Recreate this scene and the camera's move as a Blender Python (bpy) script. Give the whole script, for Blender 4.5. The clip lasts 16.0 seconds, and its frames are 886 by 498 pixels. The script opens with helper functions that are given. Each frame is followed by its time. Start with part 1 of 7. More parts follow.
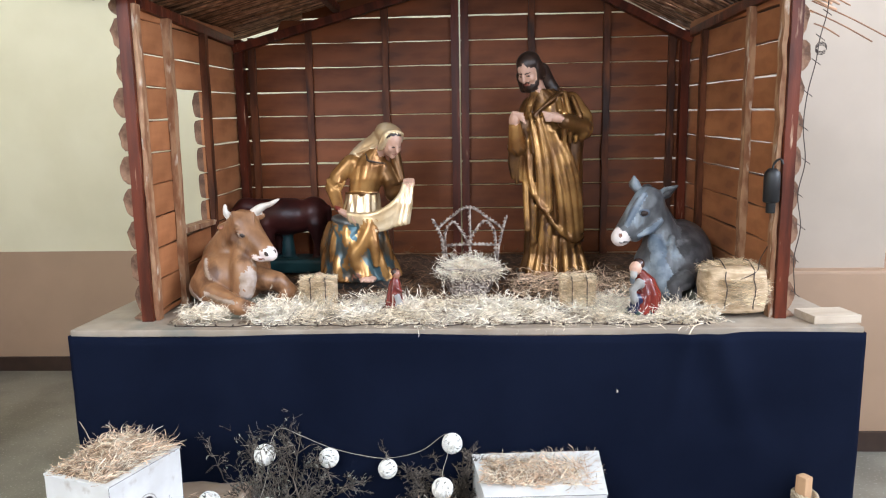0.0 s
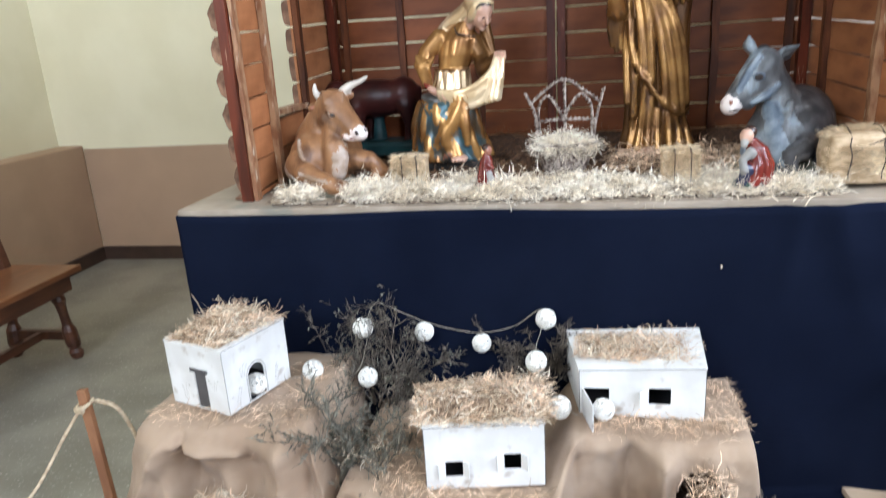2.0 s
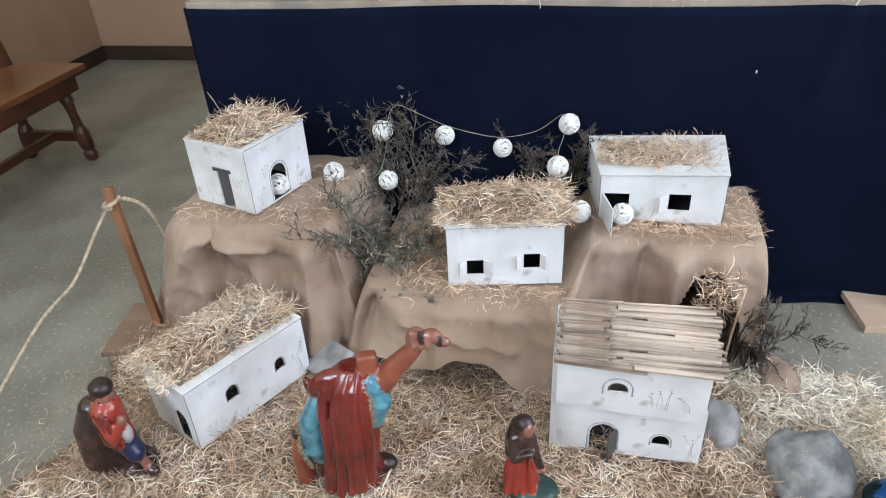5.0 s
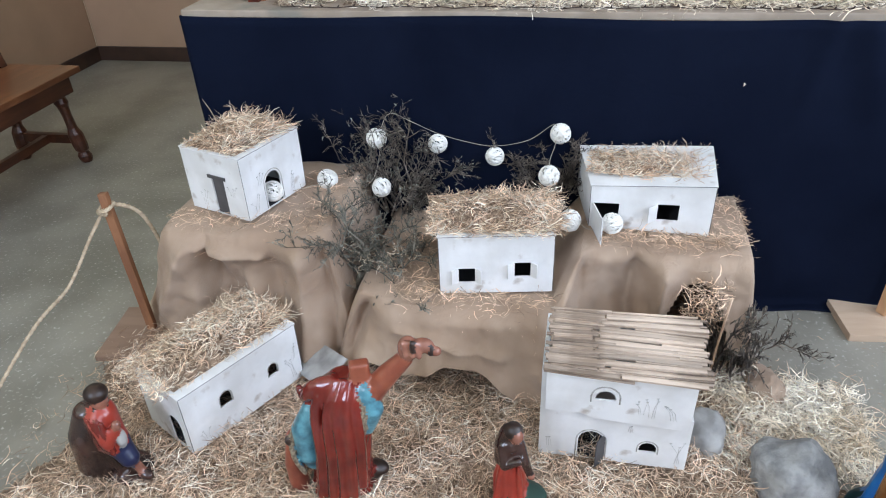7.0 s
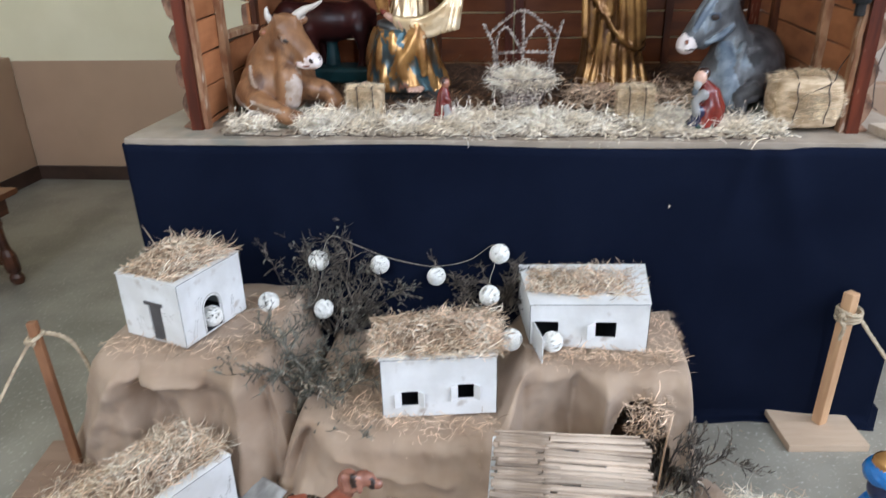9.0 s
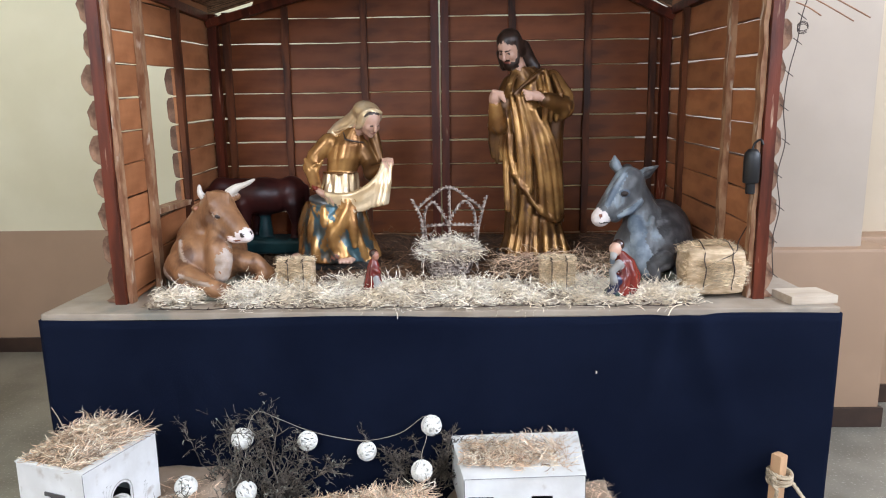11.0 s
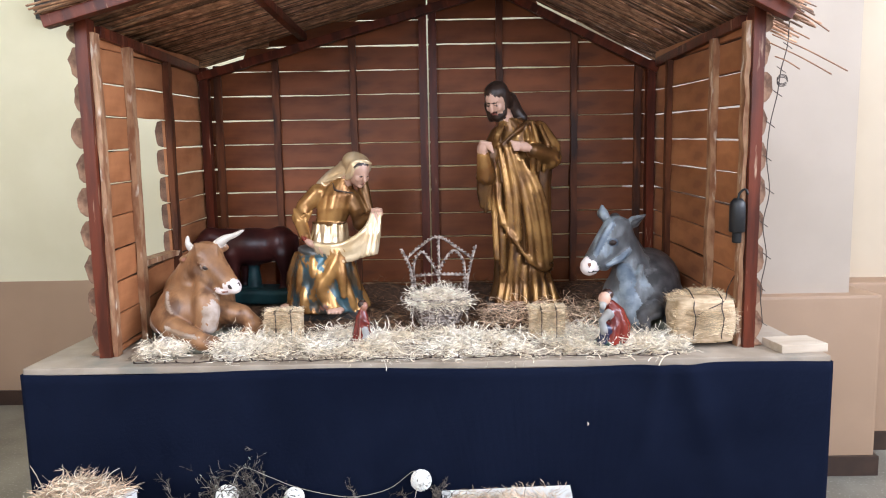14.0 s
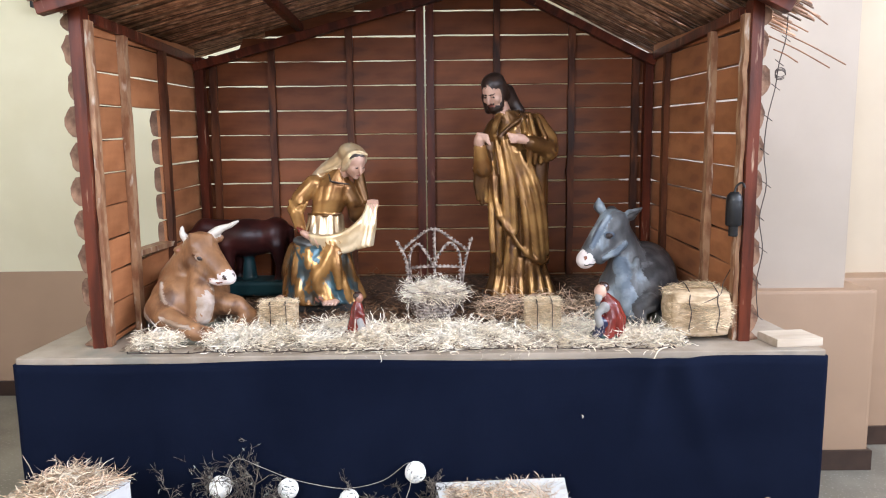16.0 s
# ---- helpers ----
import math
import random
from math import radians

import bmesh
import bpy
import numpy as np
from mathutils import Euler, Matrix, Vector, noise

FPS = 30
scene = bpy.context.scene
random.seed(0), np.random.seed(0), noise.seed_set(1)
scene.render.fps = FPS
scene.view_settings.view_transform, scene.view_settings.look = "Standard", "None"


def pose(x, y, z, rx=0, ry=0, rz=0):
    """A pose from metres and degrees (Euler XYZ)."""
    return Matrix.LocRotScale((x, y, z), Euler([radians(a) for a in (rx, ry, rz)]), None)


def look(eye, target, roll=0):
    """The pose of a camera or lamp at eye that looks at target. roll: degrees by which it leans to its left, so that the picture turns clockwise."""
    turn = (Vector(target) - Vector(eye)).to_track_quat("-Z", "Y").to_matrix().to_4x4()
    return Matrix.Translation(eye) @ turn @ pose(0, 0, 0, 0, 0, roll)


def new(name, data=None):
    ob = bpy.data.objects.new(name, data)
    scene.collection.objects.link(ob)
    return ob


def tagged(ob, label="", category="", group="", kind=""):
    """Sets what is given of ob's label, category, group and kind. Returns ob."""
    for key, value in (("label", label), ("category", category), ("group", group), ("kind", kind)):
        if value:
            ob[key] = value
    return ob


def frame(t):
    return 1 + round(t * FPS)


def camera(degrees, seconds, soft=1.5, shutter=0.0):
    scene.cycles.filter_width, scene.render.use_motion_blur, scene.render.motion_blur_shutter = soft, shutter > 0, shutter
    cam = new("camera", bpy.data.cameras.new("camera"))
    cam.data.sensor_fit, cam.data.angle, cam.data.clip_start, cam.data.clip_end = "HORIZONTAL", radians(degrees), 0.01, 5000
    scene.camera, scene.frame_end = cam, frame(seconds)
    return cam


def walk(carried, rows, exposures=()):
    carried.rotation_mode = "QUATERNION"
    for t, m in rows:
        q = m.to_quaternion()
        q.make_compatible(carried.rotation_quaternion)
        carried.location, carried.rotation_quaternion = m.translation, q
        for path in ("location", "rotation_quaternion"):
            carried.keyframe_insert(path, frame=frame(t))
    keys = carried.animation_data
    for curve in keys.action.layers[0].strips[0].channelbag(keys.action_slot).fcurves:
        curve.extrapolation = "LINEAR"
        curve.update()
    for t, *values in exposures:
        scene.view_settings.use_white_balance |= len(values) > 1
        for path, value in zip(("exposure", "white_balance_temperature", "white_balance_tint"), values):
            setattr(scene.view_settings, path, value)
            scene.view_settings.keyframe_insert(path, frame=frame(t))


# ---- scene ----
cam = camera(65.3, 16.0, 1.05, 0.5)
PATH = [
    (0, (0.034, -2.065, 1.509), (-0.048, -0.089, 1.209), -0.9),
    (0.5, (0.032, -2.055, 1.499), (-0.069, -0.084, 1.177), -1.1),
    (1, (0.049, -2.029, 1.499), (-0.094, -0.061, 1.173), -1.5),
    (1.5, (0.061, -2.023, 1.466), (-0.139, -0.066, 1.109), -1.7),
    (2, (0.044, -2.032, 1.433), (-0.318, -0.152, 0.855), -3.6),
    (2.5, (-0.004, -2.029, 1.439), (-0.3, -0.192, 0.705), -3.3),
    (3, (-0.056, -2.039, 1.425), (-0.33, -0.272, 0.528), -3.5),
    (3.5, (-0.039, -2.025, 1.443), (-0.36, -0.332, 0.428), -3.2),
    (4, (-0.021, -2.035, 1.392), (-0.382, -0.371, 0.344), -3.8),
    (6.5, (-0.004, -2.045, 1.441), (-0.353, -0.394, 0.367), -2.4),
    (7, (-0.002, -2.048, 1.442), (-0.343, -0.393, 0.373), -2.6),
    (7.5, (0.001, -2.044, 1.444), (-0.319, -0.381, 0.381), -2.6),
    (8, (0.006, -2.04, 1.453), (-0.297, -0.346, 0.434), -2.2),
    (8.5, (0.006, -2.042, 1.467), (-0.279, -0.293, 0.539), -2.1),
    (9, (0.017, -2.038, 1.485), (-0.19, -0.217, 0.683), -1.3),
    (9.5, (0.032, -2.035, 1.496), (-0.094, -0.154, 0.826), -1.1),
    (10, (0.047, -2.041, 1.513), (-0.008, -0.095, 1.055), -0.6),
    (12.5, (0.038, -2.032, 1.525), (0.016, -0.058, 1.206), -0.9),
    (13, (0.041, -2.039, 1.532), (0.027, -0.057, 1.263), -1.0),
    (13.5, (0.038, -2.032, 1.538), (0.043, -0.045, 1.309), -0.7),
    (14, (0.052, -2.032, 1.533), (0.047, -0.046, 1.296), -1.0),
    (14.5, (0.048, -2.03, 1.53), (0.047, -0.045, 1.291), -0.8),
    (15, (0.051, -2.026, 1.527), (0.054, -0.041, 1.28), -0.9),
    (15.5, (0.05, -2.025, 1.533), (0.048, -0.041, 1.282), -0.8),
    (16, (0.054, -2.025, 1.526), (0.059, -0.041, 1.271), -0.6),
]
EXPOSURES = [(0.0, -0.05, 6200, 10), (0.5, -0.1, 6200, 9), (1.5, -0.05, 6100, 9), (2.0, 0.0, 6050, 8), (3.0, -0.2, 5950, 7), (4.0, -0.4, 6050, 8), (7.0, -0.38, 5850, 9), (8.5, -0.47, 5950, 9), (9.0, -0.40, 5950, 9), (10.0, -0.3, 6150, 10), (12.5, -0.04, 6180, 12), (14.5, 0.05, 6180, 13), (16.0, 0.05, 6180, 13)]
walk(cam, [(t, look(eye, target, roll)) for t, eye, target, roll in PATH], EXPOSURES)

# ---- world, sun, lights ----
sky_world = bpy.data.worlds.new("sky")
scene.world = sky_world
sky_world.use_nodes = True
_nt = sky_world.node_tree
_sky = _nt.nodes.new("ShaderNodeTexSky")
_sky.sky_type = "NISHITA"
_sky.sun_disc = False
_sky.sun_elevation = radians(40)
_sky.sun_rotation = radians(120)
_nt.links.new(_sky.outputs[0], _nt.nodes["Background"].inputs[0])
_nt.nodes["Background"].inputs[1].default_value = 0.1


def window_light(name, place, size_x, size_y, turn, watts, colour):
    """Daylight that enters through one window."""
    lamp = bpy.data.lights.new(name, "AREA")
    lamp.shape, lamp.size, lamp.size_y, lamp.energy, lamp.color = "RECTANGLE", size_x, size_y, watts, colour
    ob = new(name, lamp)
    ob.matrix_world = pose(*place, *turn)
    return ob


ROOM_X0, ROOM_X1, ROOM_Y0, ROOM_Y1, ROOM_Z = -3.62, 4.2, -5.0, 2.45, 4.9
DAY = (0.90, 0.985, 1.13)
SIDE_WINDOWS = ((-3.1, 1.5), (-0.9, 1.5))
REAR_WINDOWS = ((-2.2, 1.6), (2.2, 1.6))
WIN_Z0, WIN_Z1 = 2.1, 4.3
for wy, ww in SIDE_WINDOWS:
    window_light("daylight", (ROOM_X1 - 0.02, wy, (WIN_Z0 + WIN_Z1) / 2), WIN_Z1 - WIN_Z0, ww, (0, 90, 0), 172, DAY)
for wx, ww in REAR_WINDOWS:
    window_light("daylight", (wx, ROOM_Y0 + 0.02, (WIN_Z0 + WIN_Z1) / 2), ww, WIN_Z1 - WIN_Z0, (90, 0, 0), 190 if wx < 0 else 112, DAY)


# ---- materials ----
def mat(name, a, b=None, scale=12.0, rough=0.6, metal=0.0, bump=0.15, fine=90.0, stain=None, stain_scale=3.0, stain_at=0.6,
        stretch=(1, 1, 1), island=0.0, spec=0.5, coat=0.0, thing=0.0, sheen=0.0, bump_dist=0.004):
    """A procedural material: two tones mixed by noise, optional stains, fine relief, and tone differences between pieces."""
    m = bpy.data.materials.new(name)
    m.use_nodes = True
    nt = m.node_tree
    n, l = nt.nodes, nt.links
    p = n["Principled BSDF"]
    b = b or tuple(0.72 * c for c in a)
    tc = n.new("ShaderNodeTexCoord")
    mp = n.new("ShaderNodeMapping")
    mp.inputs["Scale"].default_value = stretch
    l.new(tc.outputs["Object"], mp.inputs[0])
    t1 = n.new("ShaderNodeTexNoise")
    t1.inputs["Scale"].default_value, t1.inputs["Detail"].default_value = scale, 6.0
    l.new(mp.outputs[0], t1.inputs[0])
    ramp = n.new("ShaderNodeValToRGB")
    ramp.color_ramp.elements[0].position, ramp.color_ramp.elements[1].position = 0.40, 0.61
    ramp.color_ramp.elements[0].color, ramp.color_ramp.elements[1].color = (*b, 1), (*a, 1)
    l.new(t1.outputs["Fac"], ramp.inputs[0])
    col = ramp.outputs[0]
    if stain:
        t2 = n.new("ShaderNodeTexNoise")
        t2.inputs["Scale"].default_value, t2.inputs["Detail"].default_value = stain_scale, 8.0
        l.new(mp.outputs[0], t2.inputs[0])
        r2 = n.new("ShaderNodeValToRGB")
        r2.color_ramp.elements[0].position, r2.color_ramp.elements[1].position = stain_at, min(stain_at + 0.12, 1)
        l.new(t2.outputs["Fac"], r2.inputs[0])
        mx = n.new("ShaderNodeMix")
        mx.data_type = "RGBA"
        l.new(r2.outputs[0], mx.inputs[0])
        l.new(col, mx.inputs[6])
        mx.inputs[7].default_value = (*stain, 1)
        col = mx.outputs[2]
    if island or thing:
        if island:
            g = n.new("ShaderNodeNewGeometry")
            src, amount = g.outputs["Random Per Island"], island
        else:
            g = n.new("ShaderNodeObjectInfo")
            src, amount = g.outputs["Random"], thing
        mr = n.new("ShaderNodeMapRange")
        mr.inputs[3].default_value, mr.inputs[4].default_value = 1 - amount, 1 + amount
        l.new(src, mr.inputs[0])
        hs = n.new("ShaderNodeHueSaturation")
        l.new(mr.outputs[0], hs.inputs["Value"])
        l.new(col, hs.inputs["Color"])
        col = hs.outputs[0]
    l.new(col, p.inputs["Base Color"])
    p.inputs["Roughness"].default_value, p.inputs["Metallic"].default_value = rough, metal
    p.inputs["Specular IOR Level"].default_value = spec
    p.inputs["Coat Weight"].default_value = coat
    p.inputs["Coat Roughness"].default_value = 0.12
    p.inputs["Sheen Weight"].default_value = sheen
    if bump:
        t3 = n.new("ShaderNodeTexNoise")
        t3.inputs["Scale"].default_value, t3.inputs["Detail"].default_value = fine, 4.0
        l.new(mp.outputs[0], t3.inputs[0])
        bp = n.new("ShaderNodeBump")
        bp.inputs["Strength"].default_value, bp.inputs["Distance"].default_value = bump, bump_dist
        l.new(t3.outputs["Fac"], bp.inputs["Height"])
        l.new(bp.outputs[0], p.inputs["Normal"])
    return m


def weave(m, threads, strength):
    """Adds the relief of a woven cloth to a material."""
    n, l = m.node_tree.nodes, m.node_tree.links
    p = n["Principled BSDF"]
    tc = n.new("ShaderNodeTexCoord")
    last = None
    for axis in ("X", "Z"):
        w = n.new("ShaderNodeTexWave")
        w.bands_direction = axis
        w.inputs["Scale"].default_value, w.inputs["Distortion"].default_value = threads, 1.5
        l.new(tc.outputs["Object"], w.inputs[0])
        bp = n.new("ShaderNodeBump")
        bp.inputs["Strength"].default_value, bp.inputs["Distance"].default_value = strength, 0.001
        l.new(w.outputs["Fac"], bp.inputs["Height"])
        if last:
            l.new(last.outputs[0], bp.inputs["Normal"])
        last = bp
    l.new(last.outputs[0], p.inputs["Normal"])
    return m


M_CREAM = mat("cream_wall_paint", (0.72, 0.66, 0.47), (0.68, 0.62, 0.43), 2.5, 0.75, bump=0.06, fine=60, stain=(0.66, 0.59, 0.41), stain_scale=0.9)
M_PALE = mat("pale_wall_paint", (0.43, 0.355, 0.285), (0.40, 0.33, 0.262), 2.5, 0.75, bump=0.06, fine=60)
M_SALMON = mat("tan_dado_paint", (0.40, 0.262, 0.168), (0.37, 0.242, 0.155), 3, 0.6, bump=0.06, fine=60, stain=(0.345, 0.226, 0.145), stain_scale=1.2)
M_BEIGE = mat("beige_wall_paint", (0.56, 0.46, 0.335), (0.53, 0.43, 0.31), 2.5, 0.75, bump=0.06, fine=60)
M_CEIL = mat("ceiling_paint", (0.78, 0.76, 0.70), (0.75, 0.73, 0.67), 2, 0.8, bump=0.05)
M_FLOOR = mat("polished_concrete", (0.285, 0.265, 0.218), (0.20, 0.185, 0.15), 3.0, 0.36, bump=0.1, fine=160, stain=(0.46, 0.44, 0.39), stain_scale=80, stain_at=0.59)
M_BASEB = mat("dark_skirting", (0.055, 0.03, 0.02), (0.04, 0.022, 0.015), 10, 0.4, bump=0.08)
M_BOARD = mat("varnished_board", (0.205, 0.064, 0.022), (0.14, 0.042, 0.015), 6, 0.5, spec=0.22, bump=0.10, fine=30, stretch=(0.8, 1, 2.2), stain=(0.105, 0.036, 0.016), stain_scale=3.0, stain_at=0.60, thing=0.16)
# side boards: paler wood, brightened further for the light on those walls
M_BOARD_SIDE_LIT = mat("lit_varnished_side_board", (0.46, 0.19, 0.080), (0.33, 0.125, 0.050), 6, 0.5, spec=0.25, bump=0.12, fine=30, stretch=(1, 0.8, 2.2), stain=(0.27, 0.10, 0.045), stain_scale=3.0, stain_at=0.60, thing=0.15)
M_BARK = mat("bark", (0.27, 0.15, 0.09), (0.12, 0.06, 0.035), 22, 0.85, bump=0.6, fine=70, thing=0.2, bump_dist=0.01)
M_POST = mat("red_brown_post", (0.13, 0.028, 0.012), (0.06, 0.014, 0.007), 9, 0.4, spec=0.25, bump=0.15, stretch=(3, 3, 0.4), stain=(0.45, 0.30, 0.20), stain_scale=18, stain_at=0.645)
M_EDGE = mat("raw_edge_wood", (0.42, 0.24, 0.13), (0.24, 0.10, 0.045), 18, 0.6, bump=0.3, stretch=(2, 2, 0.7), stain=(0.66, 0.55, 0.43), stain_scale=17, stain_at=0.60)
M_BATTEN = mat("batten_wood", (0.15, 0.05, 0.02), (0.07, 0.024, 0.012), 12, 0.55, spec=0.2, bump=0.2, stretch=(2, 2, 0.4), stain=(0.04, 0.02, 0.015), stain_scale=7, stain_at=0.58)
M_REED = mat("reed_stems", (0.46, 0.27, 0.165), (0.24, 0.12, 0.065), 30, 0.5, bump=0.1, island=0.7)
M_PLAT = mat("platform_top", (0.39, 0.32, 0.25), (0.30, 0.24, 0.18), 7, 0.75, bump=0.2, stain=(0.23, 0.21, 0.17), stain_scale=5, stain_at=0.56)
M_CLOTH = weave(mat("navy_cloth", (0.0056, 0.0084, 0.0205), (0.0040, 0.0062, 0.0160), 3, 0.9, bump=0, spec=0.06), 220, 0.25)
M_CLOTH.node_tree.nodes["Principled BSDF"].inputs["Specular IOR Level"].default_value = 0.05
M_STRAW = mat("pale_straw", (0.90, 0.82, 0.68), (0.74, 0.61, 0.44), 8, 0.55, bump=0, island=0.42)
M_WOOL = mat("pale_wood_wool", (0.96, 0.88, 0.75), (0.82, 0.70, 0.53), 8, 0.5, bump=0, island=0.4)
M_STRAW_TAN = mat("tan_straw", (0.74, 0.545, 0.385), (0.50, 0.34, 0.22), 8, 0.55, bump=0, island=0.65)
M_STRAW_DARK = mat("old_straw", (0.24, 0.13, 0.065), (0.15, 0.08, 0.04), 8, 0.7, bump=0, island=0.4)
# litter under the strands: shade of the gaps between them put into dark tones
M_BED_TAN = mat("straw_litter_shaded", (0.35, 0.245, 0.165), (0.15, 0.098, 0.063), 70, 0.85, bump=0.8, fine=190, bump_dist=0.01)
M_BED_PALE = mat("pale_litter_shaded", (0.46, 0.37, 0.27), (0.16, 0.11, 0.075), 75, 0.85, bump=0.8, fine=190, bump_dist=0.01)
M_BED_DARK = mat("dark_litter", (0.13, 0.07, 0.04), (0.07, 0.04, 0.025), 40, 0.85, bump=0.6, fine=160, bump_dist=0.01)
M_BURLAP = weave(mat("burlap", (0.43, 0.315, 0.225), (0.36, 0.25, 0.17), 7, 0.9, bump=0, stain=(0.31, 0.21, 0.14), stain_scale=4.5, stain_at=0.6, sheen=0.1), 150, 0.45)
M_CARD = mat("white_painted_card", (0.79, 0.785, 0.775), (0.68, 0.67, 0.65), 9, 0.65, bump=0.45, fine=24, stain=(0.47, 0.42, 0.37), stain_scale=15, stain_at=0.62)
M_CARDEDGE = mat("grey_card", (0.09, 0.085, 0.085), (0.07, 0.065, 0.065), 12, 0.7, bump=0.1)
M_DARKIN = mat("dark_card_inside", (0.035, 0.035, 0.04), None, 9, 0.8, bump=0.1)
M_PAINT = mat("grey_green_paint", (0.50, 0.49, 0.46), (0.33, 0.32, 0.29), 60, 0.7, bump=0)
M_SLAT = mat("split_cane", (0.56, 0.45, 0.355), (0.27, 0.20, 0.145), 22, 0.55, bump=0.3, fine=60, stretch=(0.3, 2, 2), thing=0.32)
M_RATTAN = mat("white_rattan", (0.90, 0.88, 0.83), (0.80, 0.77, 0.70), 30, 0.5, bump=0.1, island=0.12)
M_CORD = mat("clear_cord", (0.42, 0.37, 0.30), (0.30, 0.26, 0.21), 30, 0.5, bump=0)
M_TWIG = mat("dead_twig", (0.20, 0.165, 0.13), (0.06, 0.046, 0.037), 25, 0.85, bump=0.3, fine=120, island=0.5)
M_LICHEN = mat("lichen_twig", (0.27, 0.25, 0.20), (0.085, 0.078, 0.06), 25, 0.85, bump=0.3, fine=120, island=0.5)
M_WOODL = mat("pale_pine", (0.62, 0.38, 0.21), (0.52, 0.30, 0.16), 8, 0.55, bump=0.12, stretch=(4, 4, 0.6))
# plywood darkened to carry the shade on the left base plate
M_PLY_SHADED = mat("shaded_plywood", (0.31, 0.205, 0.145), (0.25, 0.16, 0.11), 5, 0.65, bump=0.1, stretch=(0.6, 4, 4))
M_PLY = mat("plywood", (0.56, 0.42, 0.30), (0.49, 0.355, 0.245), 5, 0.6, bump=0.08, stretch=(0.6, 4, 4))
M_STICK = mat("brown_stick", (0.30, 0.14, 0.065), (0.20, 0.085, 0.04), 9, 0.6, bump=0.2, stretch=(3, 3, 0.6))
M_ROPE = mat("sisal_rope", (0.52, 0.42, 0.29), (0.38, 0.29, 0.19), 60, 0.8, bump=0.5, fine=140)
M_BENCH = mat("dark_bench_wood", (0.10, 0.035, 0.016), (0.055, 0.02, 0.011), 7, 0.3, bump=0.1, stretch=(3, 0.6, 3))
# seat wood about twice as light as the bench frame
M_BENCHTOP = mat("paler_bench_seat", (0.20, 0.078, 0.03), (0.13, 0.047, 0.02), 5, 0.28, bump=0.08, stretch=(3, 0.5, 3))
M_ROCK = mat("grey_paper_rock", (0.36, 0.355, 0.34), (0.21, 0.21, 0.205), 22, 0.8, bump=0.7, fine=60, stain=(0.44, 0.43, 0.42), stain_scale=10, stain_at=0.58, bump_dist=0.008)
M_PAPER = mat("crumpled_paper", (0.40, 0.385, 0.36), (0.25, 0.24, 0.225), 14, 0.75, bump=0.5, fine=30)
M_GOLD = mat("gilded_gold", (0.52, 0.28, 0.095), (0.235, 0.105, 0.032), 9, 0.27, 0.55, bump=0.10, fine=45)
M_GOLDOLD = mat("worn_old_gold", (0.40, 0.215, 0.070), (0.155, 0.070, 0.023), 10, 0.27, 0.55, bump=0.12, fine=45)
# antique patina, and shade of hollows, sleeves and far arm put into the colour
M_GOLDDARK = mat("antique_shaded_gold", (0.17, 0.080, 0.024), (0.075, 0.033, 0.012), 13, 0.34, 0.5, bump=0.12, fine=60, stain=(0.055, 0.026, 0.012), stain_scale=7, stain_at=0.60)
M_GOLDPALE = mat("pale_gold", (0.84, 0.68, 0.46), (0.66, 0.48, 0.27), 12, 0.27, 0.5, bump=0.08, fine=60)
M_SKIN = mat("painted_plaster_flesh", (0.60, 0.37, 0.275), (0.50, 0.29, 0.205), 14, 0.4, bump=0.05)
M_TEALGLAZE = mat("teal_and_bronze_glaze", (0.050, 0.105, 0.125), (0.070, 0.045, 0.022), 9, 0.3, 0.35, bump=0.12, fine=50, stain=(0.16, 0.085, 0.03), stain_scale=11, stain_at=0.60)
# grey of the lit lap, held in the colour
M_LAPGREY = mat("lit_grey_glaze", (0.115, 0.125, 0.125), (0.075, 0.07, 0.062), 14, 0.35, 0.3, bump=0.1)
M_LIPS = mat("painted_lips", (0.42, 0.14, 0.11), None, 14, 0.4, bump=0)
M_SKINDARK = mat("brown_glazed_flesh", (0.34, 0.15, 0.10), (0.22, 0.09, 0.06), 20, 0.25, bump=0.1, coat=0.3)
M_DARKCLOAK = mat("dark_brown_glaze", (0.055, 0.026, 0.02), (0.022, 0.012, 0.010), 14, 0.22, bump=0.15, coat=0.4)
M_BALESTRAW = mat("yellow_bale_straw", (0.86, 0.72, 0.51), (0.62, 0.46, 0.28), 8, 0.55, bump=0, island=0.45)
M_LEAF = mat("grey_green_leaf", (0.24, 0.235, 0.185), (0.10, 0.098, 0.078), 20, 0.7, bump=0, island=0.5)
M_OFFCUT = mat("weathered_offcut", (0.56, 0.47, 0.37), (0.46, 0.37, 0.28), 9, 0.7, bump=0.15, stretch=(0.6, 3, 3))
M_HAIR = mat("painted_dark_hair", (0.035, 0.018, 0.012), (0.02, 0.011, 0.008), 40, 0.4, bump=0.4, fine=70)
M_PLINTH = mat("dark_plinth", (0.035, 0.03, 0.027), (0.022, 0.02, 0.018), 14, 0.45, bump=0.1)
M_OX = mat("ox_brown", (0.33, 0.165, 0.075), (0.20, 0.093, 0.042), 14, 0.40, bump=0.5, fine=50, stretch=(1, 1, 0.6), stain=(0.12, 0.052, 0.024), stain_scale=13, stain_at=0.54)
M_OXPALE = mat("ox_pale_chest", (0.46, 0.37, 0.31), (0.26, 0.17, 0.11), 18, 0.42, bump=0.4, fine=55)
M_MUZZLE = mat("muzzle_white", (0.80, 0.72, 0.68), (0.72, 0.6, 0.56), 12, 0.35, bump=0.05)
M_HORN = mat("horn_ivory", (0.72, 0.66, 0.58), (0.52, 0.46, 0.40), 14, 0.35, bump=0.1)
